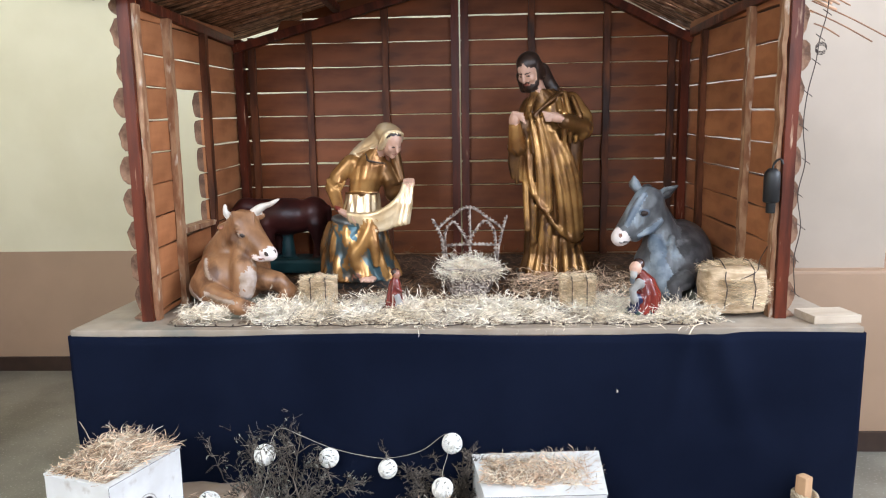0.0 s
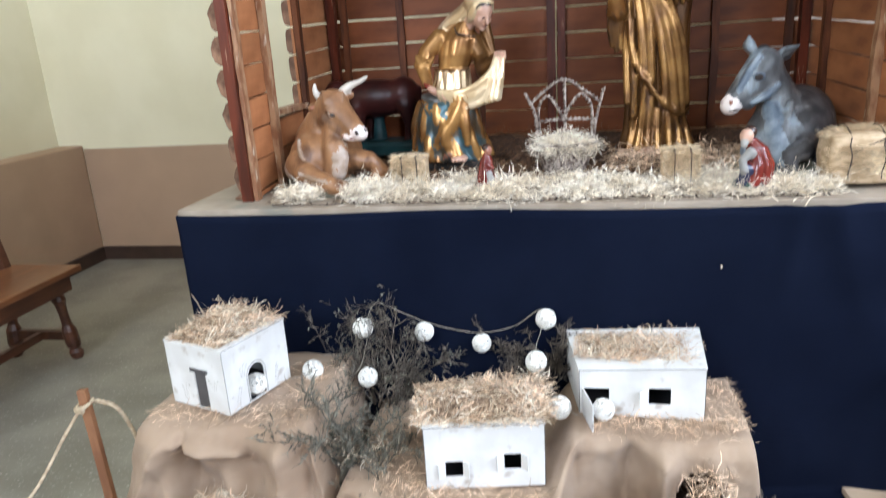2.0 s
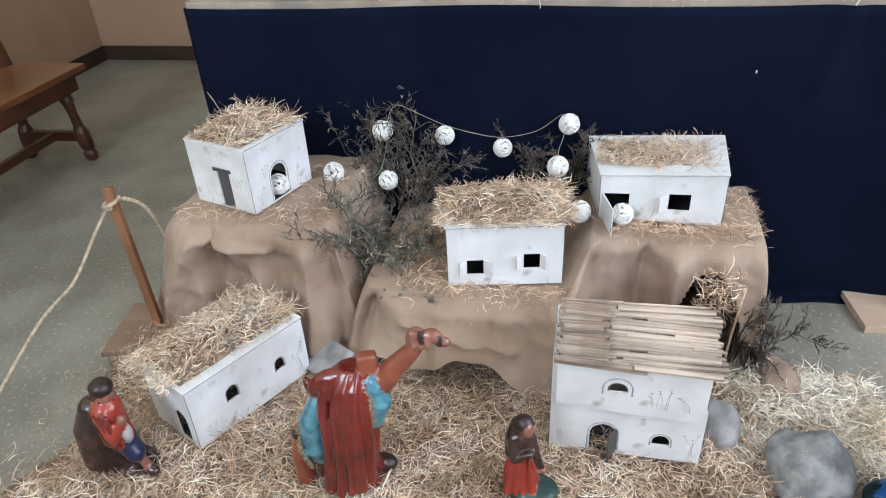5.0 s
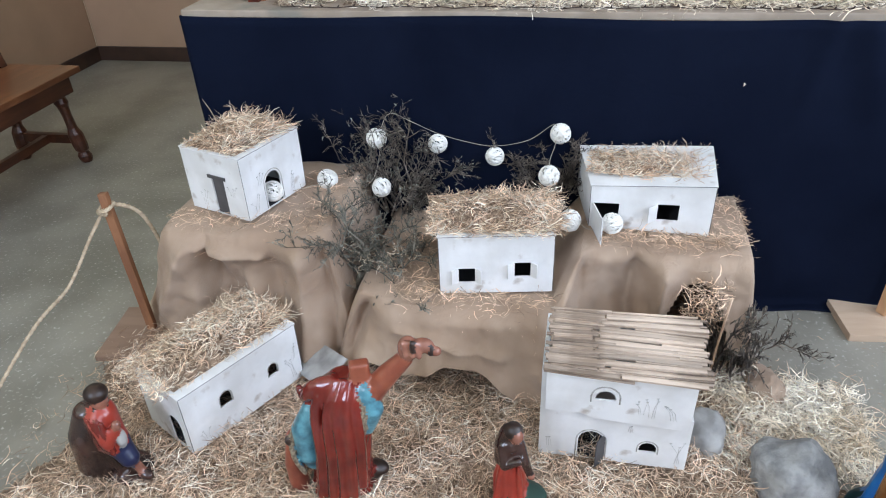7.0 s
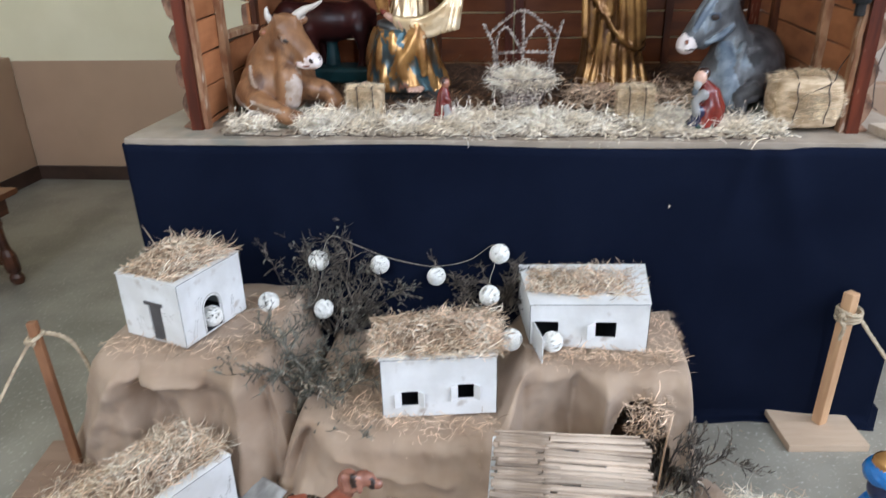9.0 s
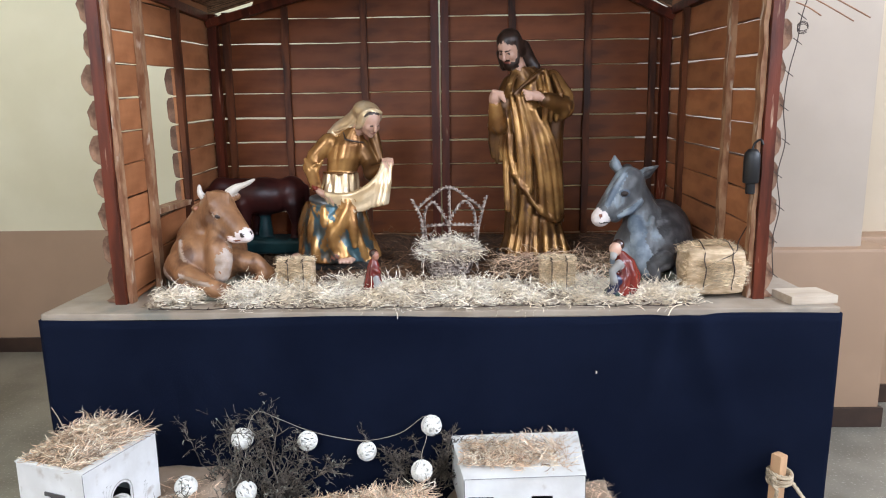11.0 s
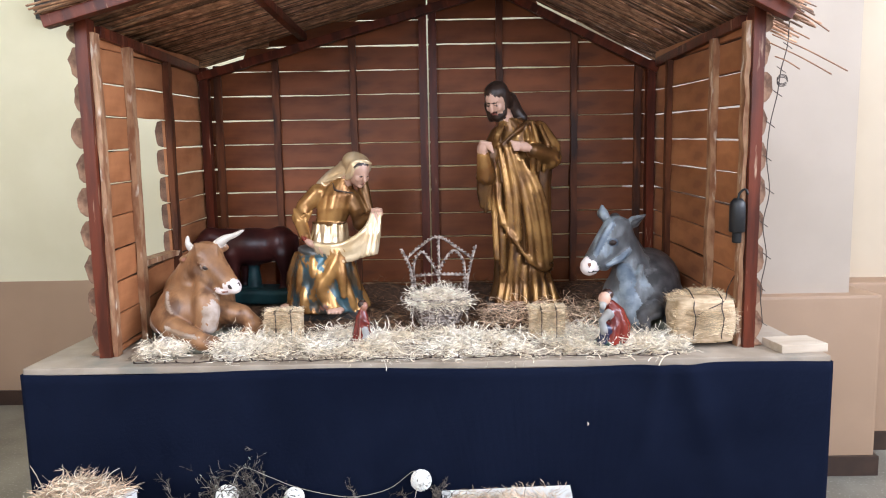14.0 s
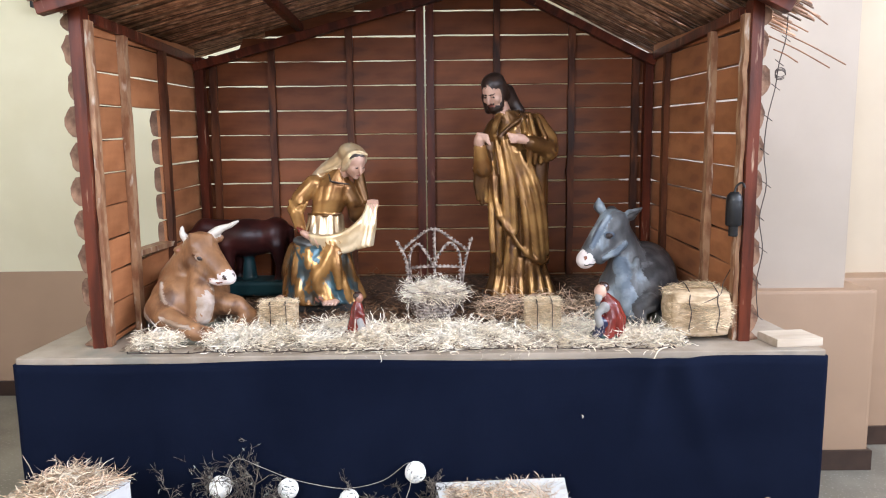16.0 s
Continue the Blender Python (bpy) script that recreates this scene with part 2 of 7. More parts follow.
M_MAROON = mat("maroon_glaze", (0.050, 0.012, 0.010), (0.020, 0.006, 0.006), 9, 0.35, bump=0.15, spec=0.25)
M_TEAL = mat("teal_base", (0.016, 0.055, 0.062), (0.008, 0.028, 0.032), 9, 0.4, bump=0.1, spec=0.25)
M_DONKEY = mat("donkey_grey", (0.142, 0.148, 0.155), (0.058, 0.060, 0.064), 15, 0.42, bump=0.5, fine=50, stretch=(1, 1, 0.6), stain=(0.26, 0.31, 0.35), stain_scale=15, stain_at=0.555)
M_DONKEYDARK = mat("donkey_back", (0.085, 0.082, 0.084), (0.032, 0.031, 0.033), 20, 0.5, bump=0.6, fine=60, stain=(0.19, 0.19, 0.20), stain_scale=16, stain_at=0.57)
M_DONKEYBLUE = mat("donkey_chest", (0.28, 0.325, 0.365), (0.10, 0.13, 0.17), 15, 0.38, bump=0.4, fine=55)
M_MOSS = mat("grey_green_base", (0.20, 0.19, 0.14), (0.13, 0.125, 0.09), 14, 0.7, bump=0.25)
M_REDGLAZE = mat("red_glaze", (0.20, 0.022, 0.014), (0.11, 0.013, 0.010), 8, 0.2, bump=0.08, coat=0.5)
M_REDBRIGHT = mat("bright_red_paint", (0.36, 0.045, 0.025), (0.25, 0.028, 0.018), 9, 0.3, bump=0.06, coat=0.3)
M_LIGHTBLUE = mat("light_blue_paint", (0.12, 0.31, 0.37), (0.055, 0.155, 0.20), 34, 0.3, bump=0.6, fine=50, coat=0.3)
M_TRIM = mat("ochre_trim", (0.30, 0.24, 0.16), (0.12, 0.09, 0.06), 160, 0.4, bump=0.5, fine=160)
M_BLUE = mat("bright_blue_paint", (0.015, 0.16, 0.48), (0.01, 0.11, 0.34), 9, 0.3, bump=0.06, coat=0.3)
M_ARM = mat("red_brown_paint", (0.30, 0.085, 0.045), (0.20, 0.05, 0.03), 14, 0.3, bump=0.1, coat=0.3)
M_NAVYP = mat("navy_paint", (0.012, 0.018, 0.06), None, 9, 0.3, bump=0.05, coat=0.3)
M_DKGREEN = mat("dark_green_paint", (0.02, 0.055, 0.04), None, 9, 0.35, bump=0.08)
M_BLACK = mat("black_plastic", (0.012, 0.012, 0.013), None, 20, 0.45, bump=0.05)
M_BALE = mat("baled_straw", (0.66, 0.50, 0.33), (0.44, 0.31, 0.18), 26, 0.7, bump=0.6, fine=60, stretch=(1, 1, 3), bump_dist=0.008)
M_WIRE = mat("rusty_wire", (0.05, 0.03, 0.022), None, 30, 0.6, bump=0.1)
M_WICKER = mat("twisted_wicker", (0.50, 0.42, 0.36), (0.10, 0.065, 0.05), 70, 0.6, bump=0.3)
M_WINFRAME = mat("window_frame_paint", (0.7, 0.68, 0.62), None, 9, 0.5, bump=0.05)
M_GLASS = bpy.data.materials.new("window_glass")
M_GLASS.use_nodes = True
_p = M_GLASS.node_tree.nodes["Principled BSDF"]
_p.inputs["Transmission Weight"].default_value, _p.inputs["Roughness"].default_value = 1.0, 0.02


# ---- mesh helpers ----
def part(name, bm, material, parent=None, label="", smooth=False):
    """Links a bmesh as one mesh object, under a thing or a part where one is given."""
    me = bpy.data.meshes.new(name)
    bm.to_mesh(me)
    bm.free()
    me.materials.append(material)
    if smooth:
        me.polygons.foreach_set("use_smooth", [True] * len(me.polygons))
    ob = new(name, me)
    ob.parent = parent
    return tagged(ob, label)


def thing(name, label, category, group="", kind="", at=(0, 0, 0), turn=0.0):
    ob = new(name)
    ob.matrix_basis = pose(*at, 0, 0, turn)
    return tagged(ob, label, category, group, kind)


def box(x0, x1, y0, y1, z0, z1, bevel=0.0, bm=None):
    bm = bm or bmesh.new()
    vs = bmesh.ops.create_cube(bm, size=1.0)["verts"]
    for v in vs:
        v.co = Vector(((x0 + x1) / 2 + v.co.x * (x1 - x0), (y0 + y1) / 2 + v.co.y * (y1 - y0), (z0 + z1) / 2 + v.co.z * (z1 - z0)))
    if bevel:
        es = list({e for v in vs for e in v.link_edges})
        bmesh.ops.bevel(bm, geom=es, offset=bevel, segments=2, affect="EDGES", profile=0.7)
    return bm


class Tubes:
    """Gathers tubes along paths into one mesh."""

    def __init__(self):
        self.v, self.f = [], []

    def add(self, pts, radii, sides=6, closed=False):
        pts = [Vector(p) for p in pts]
        if not isinstance(radii, (list, tuple)):
            radii = [radii] * len(pts)
        base, n = len(self.v), len(pts)
        up = Vector((0, 0, 1))
        for i, p in enumerate(pts):
            a = pts[i - 1] if (i or closed) else p
            b = pts[(i + 1) % n] if (i < n - 1 or closed) else p
            d = (b - a).normalized() if (b - a).length > 1e-9 else Vector((0, 0, 1))
            if abs(d.dot(up)) > 0.95:
                up = Vector((1, 0, 0)) if abs(d.x) < 0.9 else Vector((0, 1, 0))
            s = d.cross(up).normalized()
            up = s.cross(d).normalized()
            for k in range(sides):
                a_ = 2 * math.pi * k / sides
                self.v.append(p + radii[i] * (math.cos(a_) * s + math.sin(a_) * up))
        for i in range(n if closed else n - 1):
            for k in range(sides):
                j, k2 = (i + 1) % n, (k + 1) % sides
                self.f.append((base + i * sides + k, base + i * sides + k2, base + j * sides + k2, base + j * sides + k))
        if not closed:
            self.f.append(tuple(base + k for k in reversed(range(sides))))
            self.f.append(tuple(base + (n - 1) * sides + k for k in range(sides)))
        return self

    def done(self, name, material, parent=None, label="", smooth=True):
        me = bpy.data.meshes.new(name)
        me.from_pydata(self.v, [], self.f)
        me.materials.append(material)
        if smooth:
            me.polygons.foreach_set("use_smooth", [True] * len(me.polygons))
        ob = new(name, me)
        ob.parent = parent
        return tagged(ob, label)


def smooth_path(pts, n=8):
    """Catmull-Rom through the points."""
    pts = [Vector(p) for p in pts]
    out = []
    for i in range(len(pts) - 1):
        p0, p1, p2, p3 = pts[max(i - 1, 0)], pts[i], pts[i + 1], pts[min(i + 2, len(pts) - 1)]
        for k in range(n):
            t = k / n
            out.append(0.5 * (2 * p1 + (p2 - p0) * t + (2 * p0 - 5 * p1 + 4 * p2 - p3) * t * t + (3 * p1 - p0 - 3 * p2 + p3) * t ** 3))
    return out + [pts[-1]]


def lathe(profile, sides=24, bm=None):
    """A turned shape from (radius, z) pairs."""
    bm = bm or bmesh.new()
    rings = [[bm.verts.new((r * math.cos(2 * math.pi * k / sides), r * math.sin(2 * math.pi * k / sides), z)) for k in range(sides)] for r, z in profile]
    for a, b in zip(rings, rings[1:]):
        for k in range(sides):
            bm.faces.new((a[k], a[(k + 1) % sides], b[(k + 1) % sides], b[k]))
    bm.faces.new(list(reversed(rings[0])))
    bm.faces.new(rings[-1])
    return bm


def panel(outer, holes, thick):
    """A flat sheet in x and z with holes, of some thickness towards +y."""
    bm = bmesh.new()
    edges = []
    for loop in (outer, *holes):
        vs = [bm.verts.new((x, 0, z)) for x, z in loop]
        edges += [bm.edges.new((vs[i], vs[(i + 1) % len(vs)])) for i in range(len(vs))]
    bmesh.ops.triangle_fill(bm, use_beauty=True, edges=edges)
    for f in bm.faces:
        if f.normal.y > 0:
            f.normal_flip()
    got = bmesh.ops.extrude_face_region(bm, geom=list(bm.faces))
    for v in got["geom"]:
        if isinstance(v, bmesh.types.BMVert):
            v.co.y += thick
    bmesh.ops.recalc_face_normals(bm, faces=list(bm.faces))
    return bm


def rect(x0, x1, z0, z1):
    return [(x0, z0), (x1, z0), (x1, z1), (x0, z1)]


def arch(x0, x1, z0, z1, n=8):
    r, xm = (x1 - x0) / 2, (x0 + x1) / 2
    return [(x0, z0), (x1, z0)] + [(xm + r * math.cos(math.pi * k / n), z1 - r + r * math.sin(math.pi * k / n)) for k in range(n + 1)]


class Clay:
    """A solid blended from simple forms; each form keeps its own paint."""

    def __init__(self, blend=0.015):
        self.forms, self.k, self.mats = [], blend, []

    def _index(self, m):
        if m not in self.mats:
            self.mats.append(m)
        return self.mats.index(m)

    def ball(self, c, r, m, turn=(0, 0, 0), k=None):
        r = (r, r, r) if isinstance(r, (int, float)) else r
        rot = np.array(Euler([radians(a) for a in turn]).to_matrix().transposed(), np.float32)
        c, r = np.array(c, np.float32), np.array(r, np.float32)

        def f(p):
            q = (p - c) @ rot.T
            k0 = np.linalg.norm(q / r, axis=1)
            k1 = np.linalg.norm(q / (r * r), axis=1) + 1e-6
            return k0 * (k0 - 1) / k1
        self.forms.append((f, self._index(m), self.k if k is None else k, c - r.max() - 0.05, c + r.max() + 0.05))
        return self

    def limb(self, a, b, ra, rb, m, k=None):
        a, b = np.array(a, np.float32), np.array(b, np.float32)

        lo, hi = np.minimum(a, b) - max(ra, rb) - 0.05, np.maximum(a, b) + max(ra, rb) + 0.05

        def f(p):
            ba = b - a
            h = np.clip(((p - a) @ ba) / (ba @ ba), 0, 1)
            return np.linalg.norm(p - a - h[:, None] * ba, axis=1) - (ra + (rb - ra) * h)
        self.forms.append((f, self._index(m), self.k if k is None else k, lo, hi))
        return self

    def chain(self, pts, radii, m, k=None):
        p0 = np.array([tuple(q) for q in pts], np.float32)
        rs = np.array(radii[:len(p0)], np.float32)

        def f(p):
            best = np.full(len(p), 9.0, np.float32)
            for a, b, ra, rb in zip(p0, p0[1:], rs, rs[1:]):
                ba = b - a
                h = np.clip(((p - a) @ ba) / (ba @ ba + 1e-9), 0, 1)
                best = np.minimum(best, np.linalg.norm(p - a - h[:, None] * ba, axis=1) - (ra + (rb - ra) * h))
            return best
        self.forms.append((f, self._index(m), self.k if k is None else k, p0.min(0) - rs.max() - 0.05, p0.max(0) + rs.max() + 0.05))
        return self

    def slab(self, c, half, m, soft=0.006, turn=0.0, k=None):
        rot = np.array(Euler((0, 0, radians(turn))).to_matrix().transposed(), np.float32)
        c, half = np.array(c, np.float32), np.array(half, np.float32)

        def f(p):
            q = np.abs((p - c) @ rot.T) - half + soft
            return np.linalg.norm(np.maximum(q, 0), axis=1) + np.minimum(q.max(axis=1), 0) - soft
        self.forms.append((f, self._index(m), self.k if k is None else k, c - 1.5 * half.max() - 0.05, c + 1.5 * half.max() + 0.05))
        return self

    def robe(self, rows, m, folds=11, depth=(0.1, 0.03), twist=0.0, phase=0.0, cut=None, k=None):
        """Rows of (z, x, y, rx, ry); folds run down the cloth, deeper at the hem. cut: keeps p where cut(p) < 0."""
        rows = np.array(rows, np.float32)

        def f(p):
            z = p[:, 2]
            cx, cy, rx, ry = (np.interp(z, rows[:, 0], rows[:, n]) for n in (1, 2, 3, 4))
            u, v = (p[:, 0] - cx) / rx, (p[:, 1] - cy) / ry
            th = np.arctan2(v, u)
            h = np.clip((z - rows[0, 0]) / (rows[-1, 0] - rows[0, 0]), 0, 1)
            amp = depth[0] + (depth[1] - depth[0]) * h
            wave = 2 * np.abs(np.sin(0.5 * folds * th + twist * h * 3 + phase)) - 1
            wave = wave + 0.4 * (2 * np.abs(np.sin(0.5 * round(folds * 1.7) * th - twist * h * 2 + 2 * phase)) - 1)
            d = (np.hypot(u, v) - 1 - amp * wave) * np.minimum(rx, ry) * 0.8
            d = np.maximum(d, np.maximum(rows[0, 0] - z, z - rows[-1, 0]))
            return np.maximum(d, cut(p)) if cut else d
        w = 1.4 * rows[:, 3:].max() + 0.05
        lo = np.array([rows[:, 1].min() - w, rows[:, 2].min() - w, rows[0, 0] - 0.05], np.float32)
        hi = np.array([rows[:, 1].max() + w, rows[:, 2].max() + w, rows[-1, 0] + 0.05], np.float32)
        self.forms.append((f, self._index(m), self.k if k is None else k, lo, hi))
        return self

    def field(self, p):
        """The signed distance and the paint at each point, worked out in chunks that skip far forms."""
        d, who = np.full(len(p), 1.0, np.float32), np.zeros(len(p), np.int32)
        x, y, z = p[:, 0] * 190, p[:, 1] * 170, p[:, 2] * 95
        brush = np.sin(x + 2 * np.sin(z)) + np.sin(y * 1.3 - 2 * np.sin(x * 0.7)) + np.sin(z * 2.3 + x * 1.9)
        for a in range(0, len(p), 12000):
            q = p[a:a + 12000]
            q0, q1 = q.min(0), q.max(0)
            dd, ww = d[a:a + 12000], who[a:a + 12000]
            for f, i, k, lo, hi in self.forms:
                if (q1 < lo).any() or (q0 > hi).any():
                    continue
                e = f(q)
                ww[e < dd + 0.22 * min(k, 0.012) * brush[a:a + 12000]] = i
                h = np.maximum(k - np.abs(dd - e), 0) / max(k, 1e-6)
                dd[:] = np.minimum(dd, e) - h * h * k / 4
        return d, who

    def done(self, name, lo, hi, step, at=(0, 0, 0), turn=0.0, label="", category="", group="", scale=1.0):
        """Meshes the solid (surface nets) as ONE object."""
        lo, hi = np.array(lo, np.float32), np.array(hi, np.float32)
        n = np.ceil((hi - lo) / step).astype(int) + 1
        g = np.stack(np.meshgrid(*(lo[a] + step * np.arange(n[a], dtype=np.float32) for a in range(3)), indexing="ij"), -1)
        # coarse pass first, then the true field near the surface alone
        cs = [slice(0, None, 4)] * 3
        coarse = self.field(g[tuple(cs)].reshape(-1, 3))[0].reshape(g[tuple(cs)].shape[:3])
        for a in range(3):
            coarse = np.repeat(coarse, 4, axis=a)
        d = np.roll(np.pad(coarse, [(0, 4)] * 3, "edge"), (2, 2, 2), (0, 1, 2))
        d[:2], d[:, :2], d[:, :, :2] = d[2:3], d[:, 2:3], d[:, :, 2:3]
        d = d[:n[0], :n[1], :n[2]].copy()
        near = np.abs(d) < 9 * step
        d[near] = self.field(g[near])[0]
        ins = d < 0
        count = sum(ins[i:n[0] - 1 + i, j:n[1] - 1 + j, k:n[2] - 1 + k].astype(np.int8) for i in (0, 1) for j in (0, 1) for k in (0, 1))
        cells = np.argwhere((count > 0) & (count < 8))
        corners = [np.array(c) for c in ((0, 0, 0), (1, 0, 0), (0, 1, 0), (1, 1, 0), (0, 0, 1), (1, 0, 1), (0, 1, 1), (1, 1, 1))]
        val = [d[tuple((cells + c).T)] for c in corners]
        acc, cnt = np.zeros((len(cells), 3)), np.zeros(len(cells))
        for a in range(8):
            for b in range(a + 1, 8):
                if np.abs(corners[a] - corners[b]).sum() != 1:
                    continue
                cross = (val[a] < 0) != (val[b] < 0)
                t = np.where(cross, val[a] / np.where(cross, val[a] - val[b], 1), 0)
                acc += cross[:, None] * (corners[a] + t[:, None] * (corners[b] - corners[a]))
                cnt += cross
        verts = lo + step * (cells + acc / cnt[:, None])
        index = np.full(tuple(n - 1), -1)
        index[tuple(cells.T)] = np.arange(len(cells))
        quads = []
        for ax in range(3):
            e = np.eye(3, dtype=int)[ax]
            s1 = ins[tuple(slice(0, n[q] - e[q]) for q in range(3))]
            s2 = ins[tuple(slice(e[q], n[q]) for q in range(3))]
            o1, o2 = np.eye(3, dtype=int)[(ax + 1) % 3], np.eye(3, dtype=int)[(ax + 2) % 3]
            ed = np.argwhere(s1 != s2)
            ok = np.ones(len(ed), bool)
            for q in range(3):
                if q != ax:
                    ok &= (ed[:, q] > 0) & (ed[:, q] < n[q] - 1)
            ed = ed[ok]
            flip = s1[tuple(ed.T)]
            ids = [index[tuple((ed - a * o1 - b * o2).T)] for a, b in ((0, 0), (1, 0), (1, 1), (0, 1))]
            qd = np.stack(ids, 1)
            qd[~flip] = qd[~flip][:, ::-1]
            quads.append(qd)
        quads = np.concatenate(quads)
        quads = quads[(quads >= 0).all(1)]
        _, who = self.field(verts.astype(np.float32))
        me = bpy.data.meshes.new(name)
        me.from_pydata((verts * scale).tolist(), [], quads.tolist())
        for m in self.mats:
            me.materials.append(m)
        me.polygons.foreach_set("material_index", who[quads[:, 0]].astype(np.int32))
        me.polygons.foreach_set("use_smooth", [True] * len(quads))
        ob = new(name, me)
        ob.matrix_basis = pose(*at, 0, 0, turn)
        return tagged(ob, label, category, group)


def strands(name, starts, length, curl, radius, material, parent=None, rise=0.25, seed=1, knots=7, floor=None, along=None, label="", category="straw", kind="stuff"):
    """Many thin curled shavings of wood and straw as one mesh; starts: n x 3."""
    rng = np.random.default_rng(seed)
    p = np.array(starts, float)
    n = len(p)
    ln = rng.uniform(length[0], length[1], n) / (knots - 1)
    yaw, pit = rng.uniform(0, 2 * np.pi, n), rng.normal(0.02, rise, n)
    if along is not None:
        yaw = rng.normal(along, 0.35, n) + np.pi * rng.integers(0, 2, n)
    ky, kp = rng.normal(0, curl, n), rng.normal(0, 0.16, n)
    p = p - 0.4 * (ln * (knots - 1))[:, None] * np.stack([np.cos(yaw), np.sin(yaw), 0 * yaw], 1)
    rad = rng.uniform(0.6, 1.25, n) * radius
    roll = rng.uniform(-0.9, 0.9, n)
    rings = []
    for k in range(knots):
        d = np.stack([np.cos(yaw) * np.cos(pit), np.sin(yaw) * np.cos(pit), np.sin(pit)], 1)
        s = np.stack([-np.sin(yaw), np.cos(yaw), 0 * yaw], 1)
        u = np.cross(s, d)
        r = rad * (1.0 if 0 < k < knots - 1 else 0.6)
        side = np.cos(roll)[:, None] * s + np.sin(roll)[:, None] * u
        for a in (-1, 1):
            rings.append(p + a * r[:, None] * side)
        roll = roll + rng.normal(0, 0.35, n)
        p = p + ln[:, None] * d
        if floor is not None:
            low = p[:, 2] < floor
            p[low, 2] = floor + 0.001
            pit[low] = np.abs(pit[low]) * 0.5
        yaw, pit = yaw + ky + rng.normal(0, 0.2, n), pit + kp - 0.4 * pit + rng.normal(0, 0.14, n)
    v = np.stack(rings, 1).reshape(-1, 3)
    base = (np.arange(n) * 2 * knots)[:, None]
    fs = []
    for k in range(knots - 1):
        fs.append(base + np.array([[2 * k, 2 * k + 1, 2 * k + 3, 2 * k + 2]]))
    f = np.stack(fs, 1).reshape(-1, 4)
    me = bpy.data.meshes.new(name)
    me.vertices.add(len(v))
    me.vertices.foreach_set("co", v.ravel())
    me.loops.add(f.size)
    me.loops.foreach_set("vertex_index", f.ravel().astype(np.int32))
    me.polygons.add(len(f))
    me.polygons.foreach_set("loop_start", np.arange(0, f.size, 4, dtype=np.int32))
    me.update(calc_edges=True)
    me.validate()
    me.materials.append(material)
    me.polygons.foreach_set("use_smooth", [True] * len(me.polygons))
    ob = new(name, me)
    ob.parent = parent
    return tagged(ob, label, category if not parent else "", "", kind)


def scatter(n, x0, x1, y0, y1, z, seed):
    rng = np.random.default_rng(seed)
    x, y = rng.uniform(x0, x1, n), rng.uniform(y0, y1, n)
    return np.stack([x, y, z(x, y) if callable(z) else np.full(n, z)], 1)


def wobble(x, y, s, seed=0.0):
    """A smooth bumpy field, -1 to 1, of arrays."""
    return (np.sin(x * s + 1.3 * np.sin(y * s * 0.7 + seed)) + np.sin(y * s * 1.3 + 2.1 * np.sin(x * s * 0.6 - seed)) + np.sin((x + y) * s * 1.9 + seed * 3)) / 3


# ---- large structure ----
def wall_with_windows(name, along, lo, hi, fixed, outward, windows, material):
    """A wall 0.2 m thick with window openings; along: 'x' or 'y'."""
    holes = [rect(c - w / 2, c + w / 2, WIN_Z0, WIN_Z1) for c, w in windows]
    bm = panel(rect(lo, hi, 0, ROOM_Z), holes, 0.2)
    for v in bm.verts:
        u, t = v.co.x, v.co.y
        v.co = Vector((u, fixed + outward * t, v.co.z)) if along == "x" else Vector((fixed + outward * t, u, v.co.z))
    bmesh.ops.recalc_face_normals(bm, faces=list(bm.faces))
    return tagged(part(name, bm, material), "pale painted plaster wall with windows" if windows else "cream painted plaster wall", "wall", kind="structure")


tagged(part("floor", box(ROOM_X0 - 0.2, ROOM_X1 + 0.2, ROOM_Y0 - 0.2, ROOM_Y1 + 0.2, -0.2, 0.0), M_FLOOR), "worn polished grey-green concrete floor", "floor", kind="structure")
tagged(part("ceiling", box(ROOM_X0 - 0.2, ROOM_X1 + 0.2, ROOM_Y0 - 0.2, ROOM_Y1 + 0.2, ROOM_Z, ROOM_Z + 0.2), M_CEIL), "plain white ceiling", "ceiling", kind="structure")
wall_with_windows("wall_north", "x", ROOM_X0 - 0.2, ROOM_X1 + 0.2, ROOM_Y1, 1, (), M_CREAM)
wall_with_windows("wall_south", "x", ROOM_X0 - 0.2, ROOM_X1 + 0.2, ROOM_Y0, -1, REAR_WINDOWS, M_PALE)
wall_with_windows("wall_east", "y", ROOM_Y0, ROOM_Y1, ROOM_X1, 1, SIDE_WINDOWS, M_PALE)
wall_with_windows("wall_west", "y", ROOM_Y0, ROOM_Y1, ROOM_X0, -1, (), M_CREAM)

DADO_WEST, DADO_Z = -3.42, 0.86
tagged(part("trim_dado_west", box(ROOM_X0, DADO_WEST, ROOM_Y0, ROOM_Y1 - 0.006, 0, DADO_Z, 0.012), M_SALMON), "tan painted projecting dado with a ledge", "dado", kind="structure")
tagged(part("trim_dado_north", box(DADO_WEST, 0.9, ROOM_Y1 - 0.006, ROOM_Y1 + 0.05, 0, 0.832), M_SALMON), "tan painted lower wall band", "dado", kind="structure")
tagged(part("baseboard_north", box(DADO_WEST, 0.9, ROOM_Y1 - 0.022, ROOM_Y1 - 0.006, 0, 0.1, 0.003), M_BASEB), "dark brown skirting board", "skirting", kind="structure")
tagged(part("baseboard_west", box(DADO_WEST, DADO_WEST + 0.016, ROOM_Y0, ROOM_Y1 - 0.022, 0, 0.1, 0.003), M_BASEB), "dark brown skirting board", "skirting", kind="structure")
